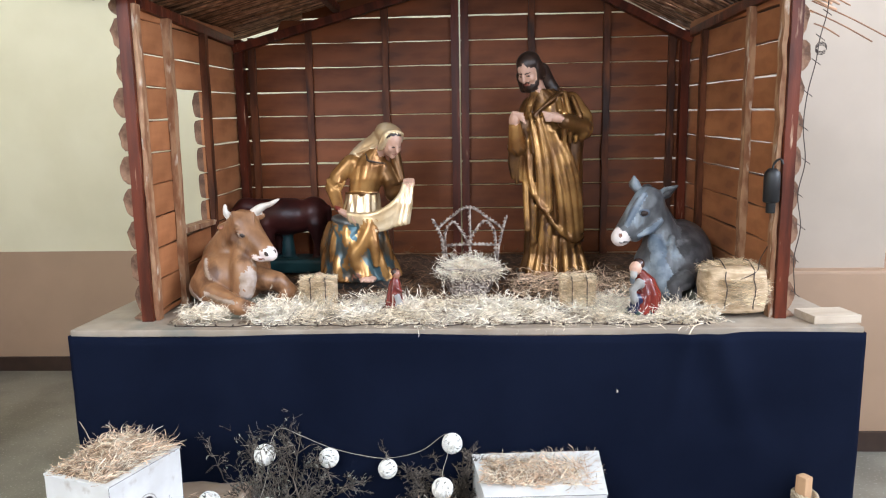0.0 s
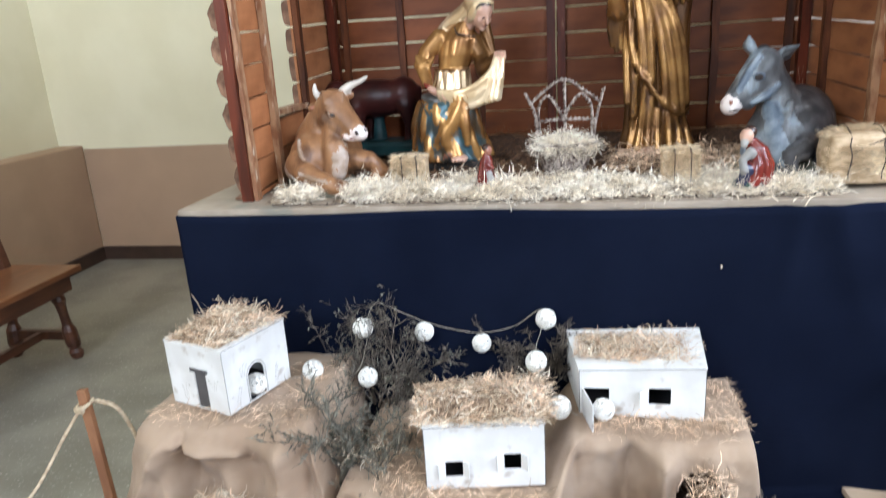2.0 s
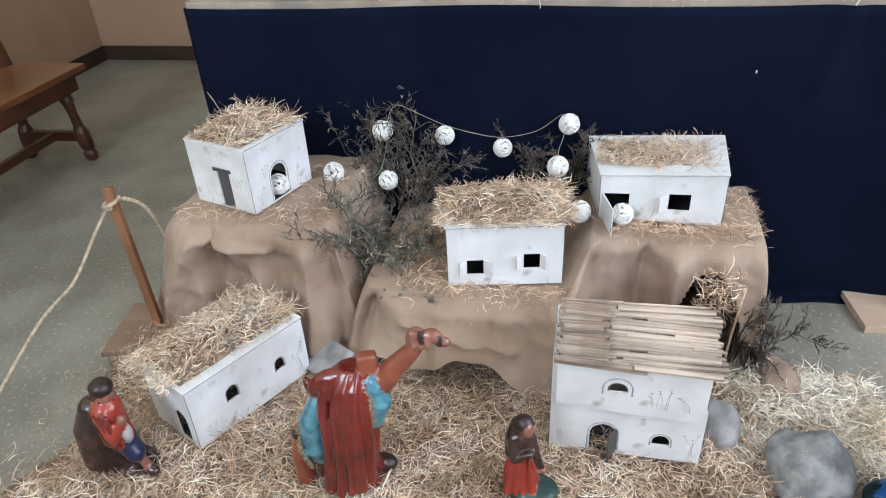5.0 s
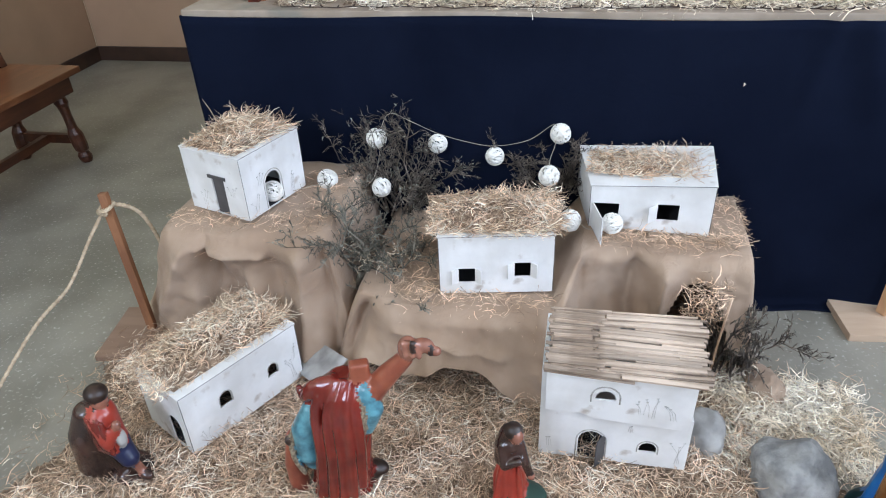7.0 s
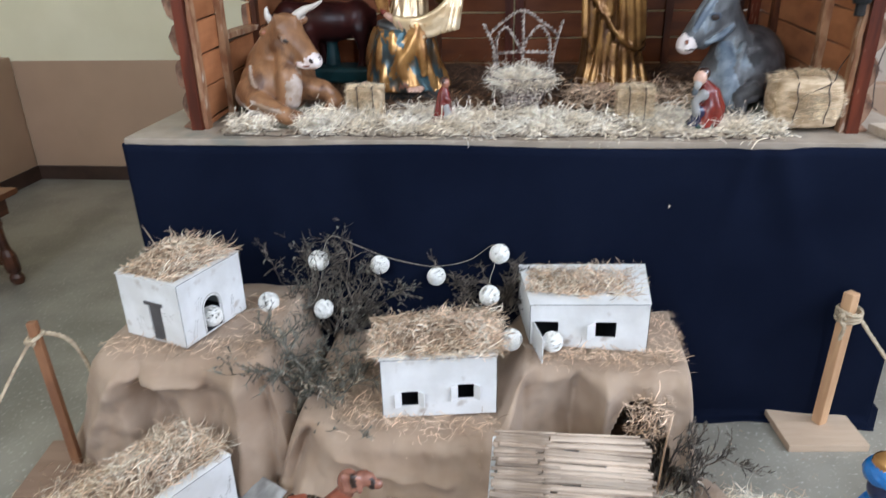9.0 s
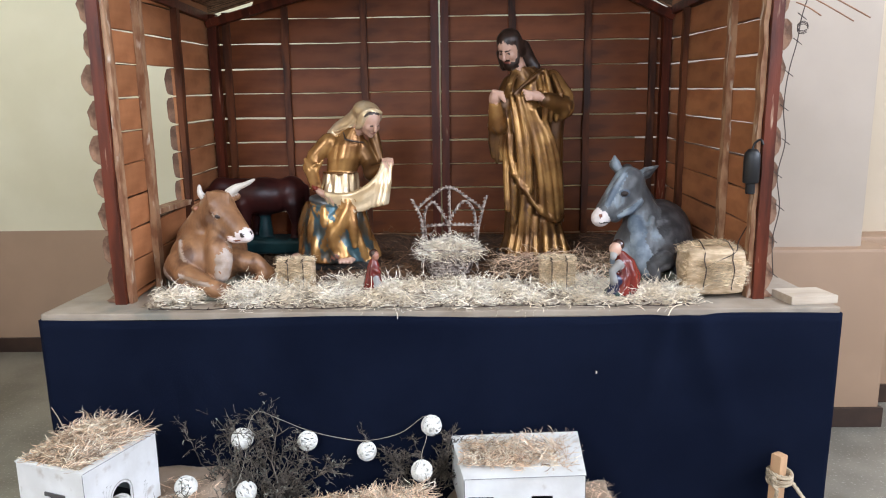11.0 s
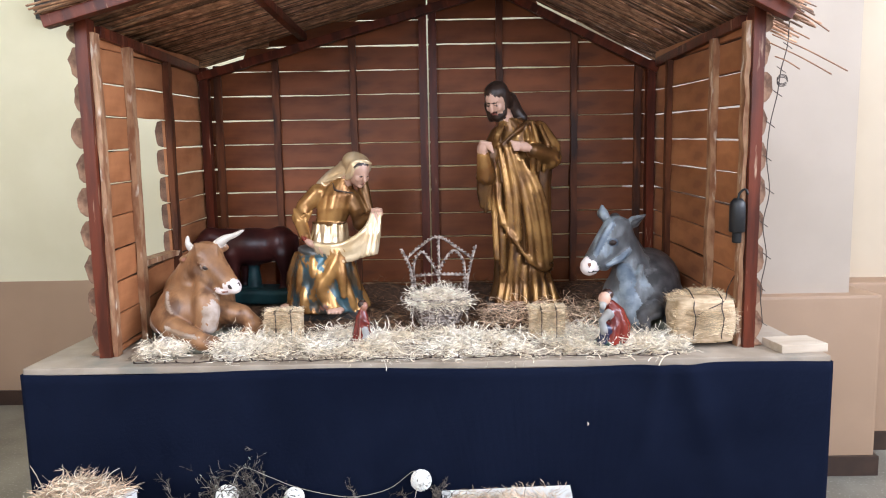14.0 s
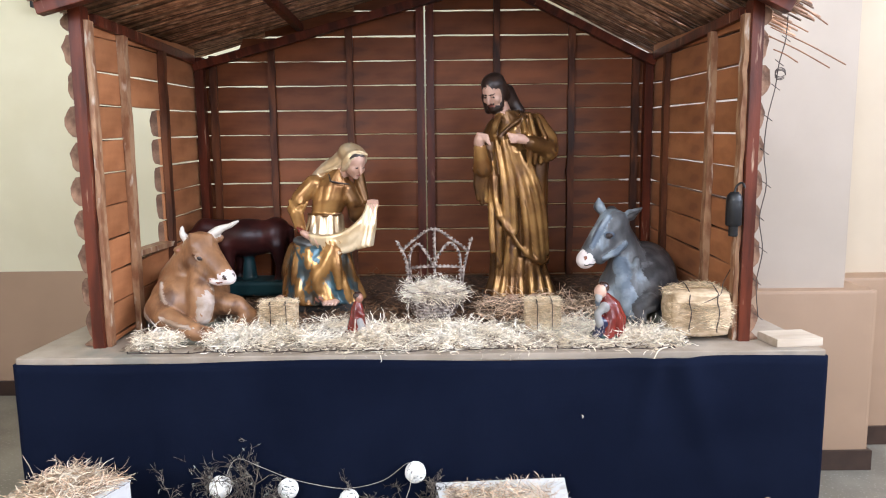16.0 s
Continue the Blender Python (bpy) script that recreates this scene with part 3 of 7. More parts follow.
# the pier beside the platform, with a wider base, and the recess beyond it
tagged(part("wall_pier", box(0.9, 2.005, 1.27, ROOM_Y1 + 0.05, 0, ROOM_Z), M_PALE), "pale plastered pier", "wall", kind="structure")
tagged(part("wall_pier_base", box(0.87, 2.128, 1.2, ROOM_Y1 + 0.04, 0, 0.893, 0.015), M_SALMON), "tan painted base of the pier with a ledge", "dado", kind="structure")
tagged(part("baseboard_pier", box(0.85, 2.144, 1.184, 1.5, 0, 0.1, 0.003), M_BASEB), "dark brown skirting board", "skirting", kind="structure")
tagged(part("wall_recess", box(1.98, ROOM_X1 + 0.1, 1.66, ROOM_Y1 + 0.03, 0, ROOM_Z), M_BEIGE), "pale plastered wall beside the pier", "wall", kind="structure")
tagged(part("wall_recess_base", box(2.10, ROOM_X1 + 0.08, 1.5, ROOM_Y1 + 0.02, 0, 0.90, 0.015), M_SALMON), "tan painted base of the wall", "dado", kind="structure")
tagged(part("baseboard_recess", box(2.10, ROOM_X1, 1.484, 1.6, 0, 0.1, 0.003), M_BASEB), "dark brown skirting board", "skirting", kind="structure")


def window(name, cx, cy, width, along):
    """A two-leaf window with frame and panes, set in its opening."""
    w = thing(name, "tall painted window letting in daylight", "window", kind="structure")
    h, t = WIN_Z1 - WIN_Z0, 0.05
    bars = [(-width / 2, -width / 2 + t, 0, h), (width / 2 - t, width / 2, 0, h), (-t / 2, t / 2, t, h - t), (-width / 2 + t, width / 2 - t, 0, t), (-width / 2 + t, width / 2 - t, h - t, h)]
    bm = bmesh.new()
    for x0, x1, z0, z1 in bars:
        box(x0, x1, 0.06, 0.11, z0, z1, 0, bm)
    part("window_frame", bm, M_WINFRAME, w)
    for s in (-1, 1):
        pane = part("pane", box(min(s * t / 2, s * (width / 2 - t)), max(s * t / 2, s * (width / 2 - t)), 0.08, 0.086, t, h - t), M_GLASS, w)
        pane.visible_shadow = False
    part("window_sill", box(-width / 2, width / 2, 0.0, 0.2, -0.03, -0.002), M_WINFRAME, w)
    w.matrix_basis = pose(cx, cy, WIN_Z0, 0, 0, -90 if along == "y" else 180)
    return w


for n, (wy, ww) in enumerate(SIDE_WINDOWS):
    window("window_%d" % (n + 1), ROOM_X1, wy, ww - 0.004, "y")
for n, (wx, ww) in enumerate(REAR_WINDOWS):
    window("window_%d" % (n + 3), wx, ROOM_Y0, ww - 0.004, "x")

# ---- platform and its cloth ----
TOP = 0.947
platform = thing("platform", "long wooden platform with a worn beige top, skirted with navy cloth", "platform")
part("tabletop", box(-1.231, 1.211, 0.0, 1.19, TOP - 0.022, TOP, 0.004), M_PLAT, platform)
for lx in (-1.16, 1.14):
    for ly in (0.08, 1.12):
        part("leg", box(lx - 0.035, lx + 0.035, ly - 0.035, ly + 0.035, 0, TOP - 0.022, 0.003), M_WOODL, platform)


def skirt_cloth(first, last):
    """Cloth tacked under the top's edge, hanging to the floor, with its hem lying on the floor; one panel of the way round three sides."""
    bm = bmesh.new()
    path = [(-1.222, y) for y in np.linspace(1.15, 0.0, 24)] + [(x, -0.005) for x in np.linspace(-1.222, 1.222, 190)] + [(1.222, y) for y in np.linspace(0.0, 1.15, 24)]
    rows = []
    for k in range(34):
        h = k / 30
        row = []
        for i, (x, y) in list(enumerate(path))[first:last]:
            s = i * 0.0129
            drop = min(h, 1.0)
            out = 0.005 + 0.016 * drop * (1 + math.sin(s * 7 + 2 * math.sin(s * 2.3) + 1.5 * h)) * 0.5 + 0.006 * math.sin(s * 21 + h * 5) * drop ** 2 + 0.003 * (1 + noise.noise(Vector((s * 5, h * 5, 1)))) + 0.003 * abs(noise.noise(Vector((s * 11, h * 7, 4))))
            out += 0.022 * math.exp(-((x - 0.78 - 0.30 * drop) / 0.05) ** 2) * max(0, 1 - drop * 2.2) * (y < 0.01)
            out += 0.018 * math.exp(-((x - 0.70 + 0.15 * drop) / 0.035) ** 2) * max(0, 1 - drop * 2.5) * (y < 0.01)
            z = (TOP - 0.016 - 0.010 * (0.5 + 0.5 * math.sin(x * 5.1)) * (1 - drop)) * (1 - drop) + 0.006
            if h > 1:
                out += (h - 1) * 0.42
                z = 0.005
            nx = -1 if x <= -1.22 and y > 0 else (1 if x >= 1.22 and y > 0 else 0)
            ny = -1 if not nx else 0
            shrink = 1 - 0.012 * drop
            row.append(bm.verts.new((x * shrink + nx * out, y + ny * out, z)))
        rows.append(row)
    for a, b in zip(rows, rows[1:]):
        for i in range(len(a) - 1):
            bm.faces.new((a[i], b[i], b[i + 1], a[i + 1]))
    return bm


cloth = thing("cloth_skirt", "navy blue cloth hanging from the platform edge to the floor", "cloth", at=(-0.010, 0, 0))
for panel_name, first, last in (("side_panel", 0, 25), ("front_panel", 24, 214), ("side_panel", 213, 238)):
    ob = part(panel_name, skirt_cloth(first, last), M_CLOTH, cloth, smooth=True)
    ob.modifiers.new("thick", "SOLIDIFY").thickness = 0.002
lint = Tubes().add(smooth_path([(0.475, -0.012, 0.756), (0.478, -0.016, 0.752), (0.476, -0.013, 0.747)], 3), 0.0022, 5).done("lint", M_STRAW)
tagged(lint, "white speck of straw stuck to the navy cloth", "lint")
wood_block = tagged(part("wood_block", box(-0.075, 0.075, -0.055, 0.055, 0, 0.026, 0.003), M_OFFCUT), "short pale offcut of wood lying on the platform", "wood")
wood_block.matrix_basis = pose(1.145, 0.09, TOP, 0, 0, 6)

# ---- the stable ----
XL, XR, YF, YB = -1.012, 0.990, 0.13, 1.08
WALL_TOP, RIDGE_X, RIDGE_Z = 1.975, 0.285, 2.325


def roof_z(x):
    return WALL_TOP + (RIDGE_Z - WALL_TOP) * ((x - XL) / (RIDGE_X - XL) if x < RIDGE_X else (XR - x) / (XR - RIDGE_X))


stable = thing("stable", "open-fronted brown wooden nativity stable with a reed roof on the platform", "stable")
PITCH = 0.1055
rng = random.Random(5)


def rough_board(length, height, thick, wave, seed):
    """A board along x with slightly wavy long edges and eased corners."""
    r = random.Random(seed)
    bm = bmesh.new()
    n = max(6, int(length / 0.025))
    ph = [r.uniform(0, 6.28) for _ in range(4)]
    ring = []
    for i in range(n + 1):
        x = length * i / n
        lo = wave * (math.sin(x * 9 + ph[0]) + 0.6 * math.sin(x * 31 + ph[1]))
        hi = height + wave * (math.sin(x * 8 + ph[2]) + 0.6 * math.sin(x * 27 + ph[3]) + r.uniform(-0.8, 0.8))
        e = 0.0025
        ring.append([bm.verts.new(p) for p in ((x, 0, lo + e), (x, e, lo), (x, thick, lo), (x, thick, hi), (x, e, hi), (x, 0, hi - e))])
    for a, b in zip(ring, ring[1:]):
        for k in range(6):
            bm.faces.new((a[k], b[k], b[(k + 1) % 6], a[(k + 1) % 6]))
    bm.faces.new(list(reversed(ring[0])))
    bm.faces.new(ring[-1])
    bmesh.ops.recalc_face_normals(bm, faces=list(bm.faces))
    return bm


def bark_slab(length, height, seed, deep):
    """The barky outside of a slab board: half an ellipse along x, bulging towards +y."""
    r = random.Random(seed)
    bm = bmesh.new()
    n, ring = max(4, int(length / 0.06)), []
    deep *= r.uniform(0.8, 1.15)
    lump = [r.uniform(0.92, 1.08) for _ in range(8)]
    for i in range(n + 1):
        x = length * i / n
        d = deep * (1 + 0.12 * math.sin(x * 23 + seed))
        ring.append([bm.verts.new((x, d * lump[k] * math.sin(math.pi * k / 7) ** 0.42, height * (0.5 - 0.5 * math.cos(math.pi * k / 7)))) for k in range(8)])
    for a, b in zip(ring, ring[1:]):
        for k in range(7):
            bm.faces.new((a[k], a[k + 1], b[k + 1], b[k]))
    bm.faces.new(ring[0])
    bm.faces.new(list(reversed(ring[-1])))
    bmesh.ops.recalc_face_normals(bm, faces=list(bm.faces))
    return bm


back_wall = new("back_wall")
back_wall.parent = stable
Z0 = 1.646 - 7 * PITCH
count = 0
while Z0 + count * PITCH < RIDGE_Z + 0.02:
    z = Z0 + count * PITCH
    for x0, x1 in ((XL + 0.01, -0.012), (-0.006, XR - 0.01)):
        # boards under the roof slopes are cut to length
        a, b = x0, x1
        while a < b and roof_z(a) + 0.03 < z + 0.02:
            a += 0.01
        while b > a and roof_z(b) + 0.03 < z + 0.02:
            b -= 0.01
        if b - a > 0.06:
            gap, low = rng.uniform(0.0045, 0.0078), max(z, TOP + 0.002)
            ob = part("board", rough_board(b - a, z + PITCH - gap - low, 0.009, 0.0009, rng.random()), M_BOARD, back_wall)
            for v in ob.data.vertices:
                x = a + v.co.x
                v.co.z = min(v.co.z, roof_z(x) + (-0.022 if x > 0.48 or x < -0.80 else 0.03) - low)
            ob.location = (a, YB, low + rng.uniform(-0.001, 0.001))
    count += 1


def upright(name, x, y, w, d, z0, z1, material, parent, rough=0.0):
    bm = bmesh.new()
    r = random.Random(x * 7 + y)
    n = 18
    ring = []
    for i in range(n + 1):
        z = z0 + (z1 - z0) * i / n
        j = [r.uniform(-rough, rough) for _ in range(2)]
        ring.append([bm.verts.new(p) for p in ((x - w / 2 + j[0], y - d / 2, z), (x + w / 2 + j[1], y - d / 2, z), (x + w / 2 + j[1] * 0.6, y + d / 2, z), (x - w / 2 + j[0] * 0.6, y + d / 2, z))])
    for a, b in zip(ring, ring[1:]):
        for k in range(4):
            bm.faces.new((a[k], a[(k + 1) % 4], b[(k + 1) % 4], b[k]))
    bm.faces.new(list(reversed(ring[0])))
    bm.faces.new(ring[-1])
    return part(name, bm, material, parent)


for x in (-0.679, -0.338, 0.304, 0.631):
    upright("batten", x, YB - 0.011, 0.03, 0.02, TOP, roof_z(x) - 0.02, M_BATTEN, back_wall, 0.003)
upright("batten", -0.030, YB - 0.016, 0.034, 0.03, TOP, roof_z(0) - 0.02, M_POST, back_wall, 0.001)
upright("batten", 0.014, YB - 0.014, 0.032, 0.026, TOP, roof_z(0.03) - 0.02, M_POST, back_wall, 0.001)


RISE = 0.045  # the side boards climb a little towards the back


def side_wall(name, x, outward, window_span):
    w = new(name)
    w.parent = stable
    y0, y1 = YF + 0.03, YB - 0.002
    k = 0
    z_start = 1.708 - 8 * 0.1055
    while z_start + k * 0.1055 < WALL_TOP - 0.03:
        z = max(z_start + k * 0.1055, TOP + 0.002)
        h = min(z_start + (k + 1) * 0.1055 - rng.uniform(0.004, 0.007) - z, WALL_TOP - z)
        if window_span and window_span[2] - 0.02 < z + h / 2 < window_span[3]:
            spans = [(y0, window_span[0]), (window_span[1], y1)]
        else:
            spans = [(y0, y1)]
        for a, b in spans:
            seed = rng.random()
            ob = part("board", rough_board(b - a, h, 0.010, 0.0012, seed), M_BOARD_SIDE_LIT, w)
            ahead = 0.038 if a == y0 else 0.0
            slab = part("bark", bark_slab(b - a + ahead + rng.uniform(0, 0.004), h, seed, 0.056 if ahead else 0.026), M_BARK, w, "rough bark on the outside of the boards")
            if outward < 0:
                ob.matrix_basis = pose(x, a, z + RISE * (a - y0), 0, -math.degrees(RISE), 90)
                slab.matrix_basis = pose(x - 0.010, a - ahead, z + RISE * (a - y0), 0, -math.degrees(RISE), 90)
            else:
                ob.matrix_basis = pose(x, b, z + RISE * (b - y0), 0, math.degrees(RISE), -90)
                slab.matrix_basis = pose(x + 0.010, b, z + RISE * (b - y0), 0, math.degrees(RISE), -90)
        k += 1
    return w


left_wall = side_wall("left_wall", XL, -1, (0.365, 0.655, 1.20, 1.715))
right_wall = side_wall("right_wall", XR, 1, None)
for y in (0.345, 0.672):
    upright("batten", XL + 0.013, y, 0.022, 0.034, TOP, WALL_TOP - 0.03, M_EDGE if y < 0.5 else M_BATTEN, left_wall, 0.003)
for y in (0.375, 0.845):
    upright("batten", XR - 0.013, y, 0.022, 0.034, TOP, WALL_TOP - 0.03, M_EDGE if y < 0.5 else M_BATTEN, right_wall, 0.003)
part("window_sill", box(XL - 0.03, XL + 0.022, 0.345, 0.69, 1.205, 1.225, 0.003), M_EDGE, left_wall)

for sx, xo in ((-1, XL), (1, XR)):
    upright("post", xo + sx * 0.019, YF, 0.036, 0.05, TOP, WALL_TOP + 0.02, M_POST, stable, 0.001)
    upright("edge_strip", xo - sx * 0.006, YF + 0.008, 0.015, 0.035, TOP, WALL_TOP - 0.02, M_EDGE, stable, 0.004)
    upright("post", xo - sx * 0.028, YB - 0.03, 0.036, 0.04, TOP, WALL_TOP, M_POST, stable, 0.001)
    upright("batten", xo - sx * 0.078, YB - 0.012, 0.03, 0.02, TOP, WALL_TOP + 0.01, M_BATTEN, stable, 0.003)
    part("wall_plate", box(xo - 0.018, xo + 0.018, YF + 0.03, YB - 0.055, WALL_TOP - 0.03, WALL_TOP + 0.005, 0.003), M_POST, stable)


def sloped_beam(x0, x1, y, w, h, drop, extra=0.0):
    """A rafter along the roof line between two x."""
    a, b = Vector((x0, 0, roof_z(x0) - drop)), Vector((x1, 0, roof_z(x1) - drop))
    bm = box(0, (b - a).length + extra, -w / 2, w / 2, 0, h, 0.003)
    ang = math.degrees(math.atan2(b.z - a.z, b.x - a.x))
    ob = part("rafter", bm, M_POST, stable)
    ob.matrix_basis = pose(a.x, y, a.z, 0, -ang, 0)
    return ob


EAVE_L, EAVE_R = XL - 0.085, XR + 0.075
for y, dr in ((0.045, 0.0), (YB - 0.045, 0.062)):
    e0, e1 = (EAVE_L, EAVE_R) if y < 0.2 else (XL + 0.012, XR - 0.012)
    sloped_beam(e0, RIDGE_X, y, 0.035, 0.035, dr)
    sloped_beam(RIDGE_X, e1, y, 0.035, 0.035, dr)
part("ridge_beam", box(RIDGE_X - 0.02, RIDGE_X + 0.02, 0.02, YB + 0.06, RIDGE_Z - 0.005, RIDGE_Z + 0.035, 0.003), M_POST, stable)
for x in (-0.55,):
    part("purlin", box(x - 0.015, x + 0.015, 0.07, YB + 0.05, roof_z(x) - 0.012, roof_z(x) + 0.02, 0.003), M_POST, stable)


def reeds(x_eave, seed):
    """Reeds laid side by side down one slope of the roof."""
    t = Tubes()
    r = random.Random(seed)
    y = 0.005
    while y < YB + 0.12:
        for layer in range(2):
            e = x_eave + (0.03 if x_eave > 0 else -0.02) * r.random() + (0.12 * r.random() ** 8 if x_eave > 0 else 0)
            p = []
            for k in range(4):
                x = RIDGE_X + (e - RIDGE_X) * (0.0 + k / 3)
                zz = roof_z(x) if XL <= x <= XR else WALL_TOP - abs(x - (XL if x < 0 else XR)) * (0.27 if x < 0 else 0.49)
                p.append((x, y + r.uniform(-0.012, 0.012) + 0.01 * k * r.uniform(-1, 1), zz + 0.040 + 0.007 * layer + r.uniform(-0.004, 0.006)))
            t.add(p, r.uniform(0.0022, 0.0046), 5)
        y += 0.0056
    ob = t.done("reed_thatch", M_REED, stable, "thin brown reeds laid down the roof slope")
    return tagged(ob, kind="stuff")


reeds(EAVE_L, 3)
reeds(EAVE_R, 4)

# ---- cardboard village ----
CARD = 0.0045


def card_house(label, at, turn, w, d, h, front, left=(), right=(), roof_cover=True):
    """A small house of white painted card; openings are outlines in x and z."""
    hs = thing("card_house", label, "model house", "model houses of the village", at=at, turn=turn)
    part("front_wall", panel(rect(0, w, 0, h), front, CARD), M_CARD, hs)
    bm = panel(rect(0, w, 0, h), (), CARD)
    ob = part("back_wall", bm, M_CARD, hs)
    ob.location = (0, d - CARD, 0)
    for name, holes, x in (("left_wall", left, CARD), ("right_wall", right, w)):
        bm = panel(rect(CARD + 0.0005, d - CARD - 0.0005, 0, h), holes, CARD)
        ob = part(name, bm, M_CARD, hs)
        ob.matrix_basis = pose(x, 0, 0, 0, 0, 90)
    part("inner_floor", box(0.006, w - 0.006, 0.006, d - 0.006, 0.0, 0.003), M_DARKIN, hs)
    for x in (0.0, w):
        seam = Tubes().add([(x, -0.0002, 0.002), (x + 0.0006, -0.0002, h * 0.5), (x, -0.0002, h)], 0.0008, 4)
        seam.done("seam", M_CARDEDGE, hs, "dark folded card edge")
    seam = Tubes().add([(0.0, -0.0022, h + 0.003), (w * 0.5, -0.0026, h + 0.0035), (w, -0.0022, h + 0.003)], 0.0008, 4)
    seam.done("seam", M_CARDEDGE, hs, "dark folded card edge")
    if roof_cover:
        bm = box(-0.002, w + 0.002, -0.002, d + 0.002, h + 0.0005, h + 0.005, 0.001)
        part("roof", bm, M_CARD, hs)
    return hs


def flap(hs, x, y, z, w, h, turn, name="shutter"):
    ob = part(name, box(0, w, 0, 0.003, 0, h), M_CARD, hs)
    ob.matrix_basis = pose(x, y, z, 0, 0, turn)
    return ob


def painted_plants(hs, spots, side="front", seed=1, m=None):
    """Little brushed stalks with leaves, painted on a wall."""
    r = random.Random(seed)
    for x, z, size in spots:
        t = Tubes()
        for k in range(3):
            dx = r.uniform(-0.4, 0.4) * size
            pts = [(x + k * 0.006, -0.0006, z), (x + k * 0.006 + dx * 0.3, -0.0006, z + size * 0.5), (x + k * 0.006 + dx, -0.0006, z + size * r.uniform(0.7, 1.1))]
            t.add(pts, 0.00034, 4)
            e = pts[-1]
            t.add([(e[0] - 0.003, e[1], e[2]), (e[0] + 0.003, e[1], e[2] + 0.002)], 0.0009, 4)
        ob = t.done("painted_plant", M_PAINT, hs, "grey-green painted stalks")
        if side == "left":
            ob.matrix_basis = pose(0, 0, 0, 0, 0, 90) @ Matrix.Scale(-1, 4, (0, 1, 0))
        elif m:
            ob.matrix_basis = m


def arch_trim(hs, x0, x1, z0, z1, y=0.0022, r=0.0030):
    t = Tubes()
    t.add([(x, y, z) for x, z in arch(x0, x1, z0, z1, 10)[1:]] + [(x0, y, z0)], r, 5)
    return t.done("opening_outline", M_PAINT, hs, "grey painted outline")


ZA, ZB_, ZC, ZG = 0.460, 0.302, 0.402, 0.03
house_a = card_house("white card house with an arched doorway and a straw-covered roof", (-0.897, -0.448, ZA), 71, 0.255, 0.226, 0.192,
                     [arch(0.085, 0.150, 0.003, 0.110)], [rect(0.075, 0.122, 0.003, 0.118)])
arch_trim(house_a, 0.080, 0.155, 0.004, 0.117)
ob = part("door", box(0, 0.05, 0, 0.003, 0, 0.116), M_CARDEDGE, house_a, "dark grey door")
ob.matrix_basis = pose(0.0075, 0.0735, 0.003, 0, 0, 90)
ob = part("lintel", box(-0.002, 0.066, 0, 0.004, 0, 0.010), M_CARDEDGE, house_a, "grey lintel")
ob.matrix_basis = pose(0.0006, 0.067, 0.116, 0, 0, 90)
painted_plants(house_a, [(0.03, 0.01, 0.05), (0.19, 0.015, 0.06), (0.06, 0.09, 0.03)], seed=2)
painted_plants(house_a, [(0.16, 0.02, 0.05), (0.04, 0.07, 0.03)], "left", 3)

house_b = card_house("white card house with two open-shuttered windows, half-hidden under straw", (-0.332, -0.512, ZB_), 9, 0.312, 0.2, 0.180,
                     [rect(0.052, 0.098, 0.036, 0.081), rect(0.205, 0.250, 0.052, 0.097)])
for x0, x1, z0 in ((0.052, 0.098, 0.036), (0.205, 0.250, 0.052)):
    flap(house_b, x0, -0.0005, z0, 0.021, 0.045, 205)
    flap(house_b, x1, -0.0005, z0, 0.021, 0.045, -42)
house_c = card_house("white card house with an open door and a shuttered window", (0.066, -0.262, ZC), -4.0, 0.333, 0.232, 0.150,
                     [rect(0.008, 0.082, 0.003, 0.090), rect(0.185, 0.245, 0.042, 0.093)])
flap(house_c, 0.008, -0.001, 0.001, 0.105, 0.090, -72, "door")
flap(house_c, 0.185, -0.0005, 0.042, 0.034, 0.051, 225)
for ob in house_c.children:
    # the box sags towards one side and rises to the back
    for v in ob.data.vertices:
        q = ob.matrix_basis @ v.co
        q.z *= 0.86 + 0.16 * q.x / 0.333 + 0.10 * max(q.y, 0) / 0.232
        q.x -= 0.22 * (1 - q.x / 0.333) * max(q.y, 0)
        v.co = ob.matrix_basis.inverted() @ q
house_d = card_house("long white card house with arched windows under a thick straw roof", (-0.925, -0.940, ZG), 61.4, 0.380, 0.205, 0.192,
                     [arch(0.105, 0.145, 0.085, 0.130), arch(0.265, 0.300, 0.075, 0.115)], [arch(0.03, 0.085, 0.004, 0.105)])
for a in ((0.105, 0.145, 0.085, 0.130), (0.265, 0.300, 0.075, 0.115)):
    arch_trim(house_d, *a)
painted_plants(house_d, [(0.345, 0.02, 0.085), (0.35, 0.08, 0.05), (0.04, 0.02, 0.03)], seed=4)

house_e = thing("card_house", "two-storey white card house with a split-cane roof", "model house", "model houses of the village", at=(-0.032, -0.800, ZG), turn=-1.0)
lower = new("lower_storey")
lower.parent = house_e
W2, D2, H2 = 0.362, 0.21, 0.168
part("front_wall", panel(rect(0, W2, 0, H2), [arch(0.098, 0.162, 0.002, 0.098), arch(0.246, 0.288, 0.048, 0.080)], CARD), M_CARD, lower)
for name, x in (("left_wall", CARD), ("right_wall", W2)):
    ob = part(name, panel(rect(CARD, D2, 0, H2), (), CARD), M_CARD, lower)
    ob.matrix_basis = pose(x, 0, 0, 0, 0, 90)
part("inner_floor", box(0.006, W2 - 0.006, 0.006, D2 - 0.006, 0, 0.003), M_DARKIN, lower)
part("back_wall", box(CARD, W2 - CARD, D2 - 0.02, D2 - 0.02 + CARD, 0.004, H2), M_CARD, lower)
ob = part("door", panel(arch(0, 0.034, 0, 0.094), (), 0.003), M_CARDEDGE, lower, "dark grey arched door standing ajar")
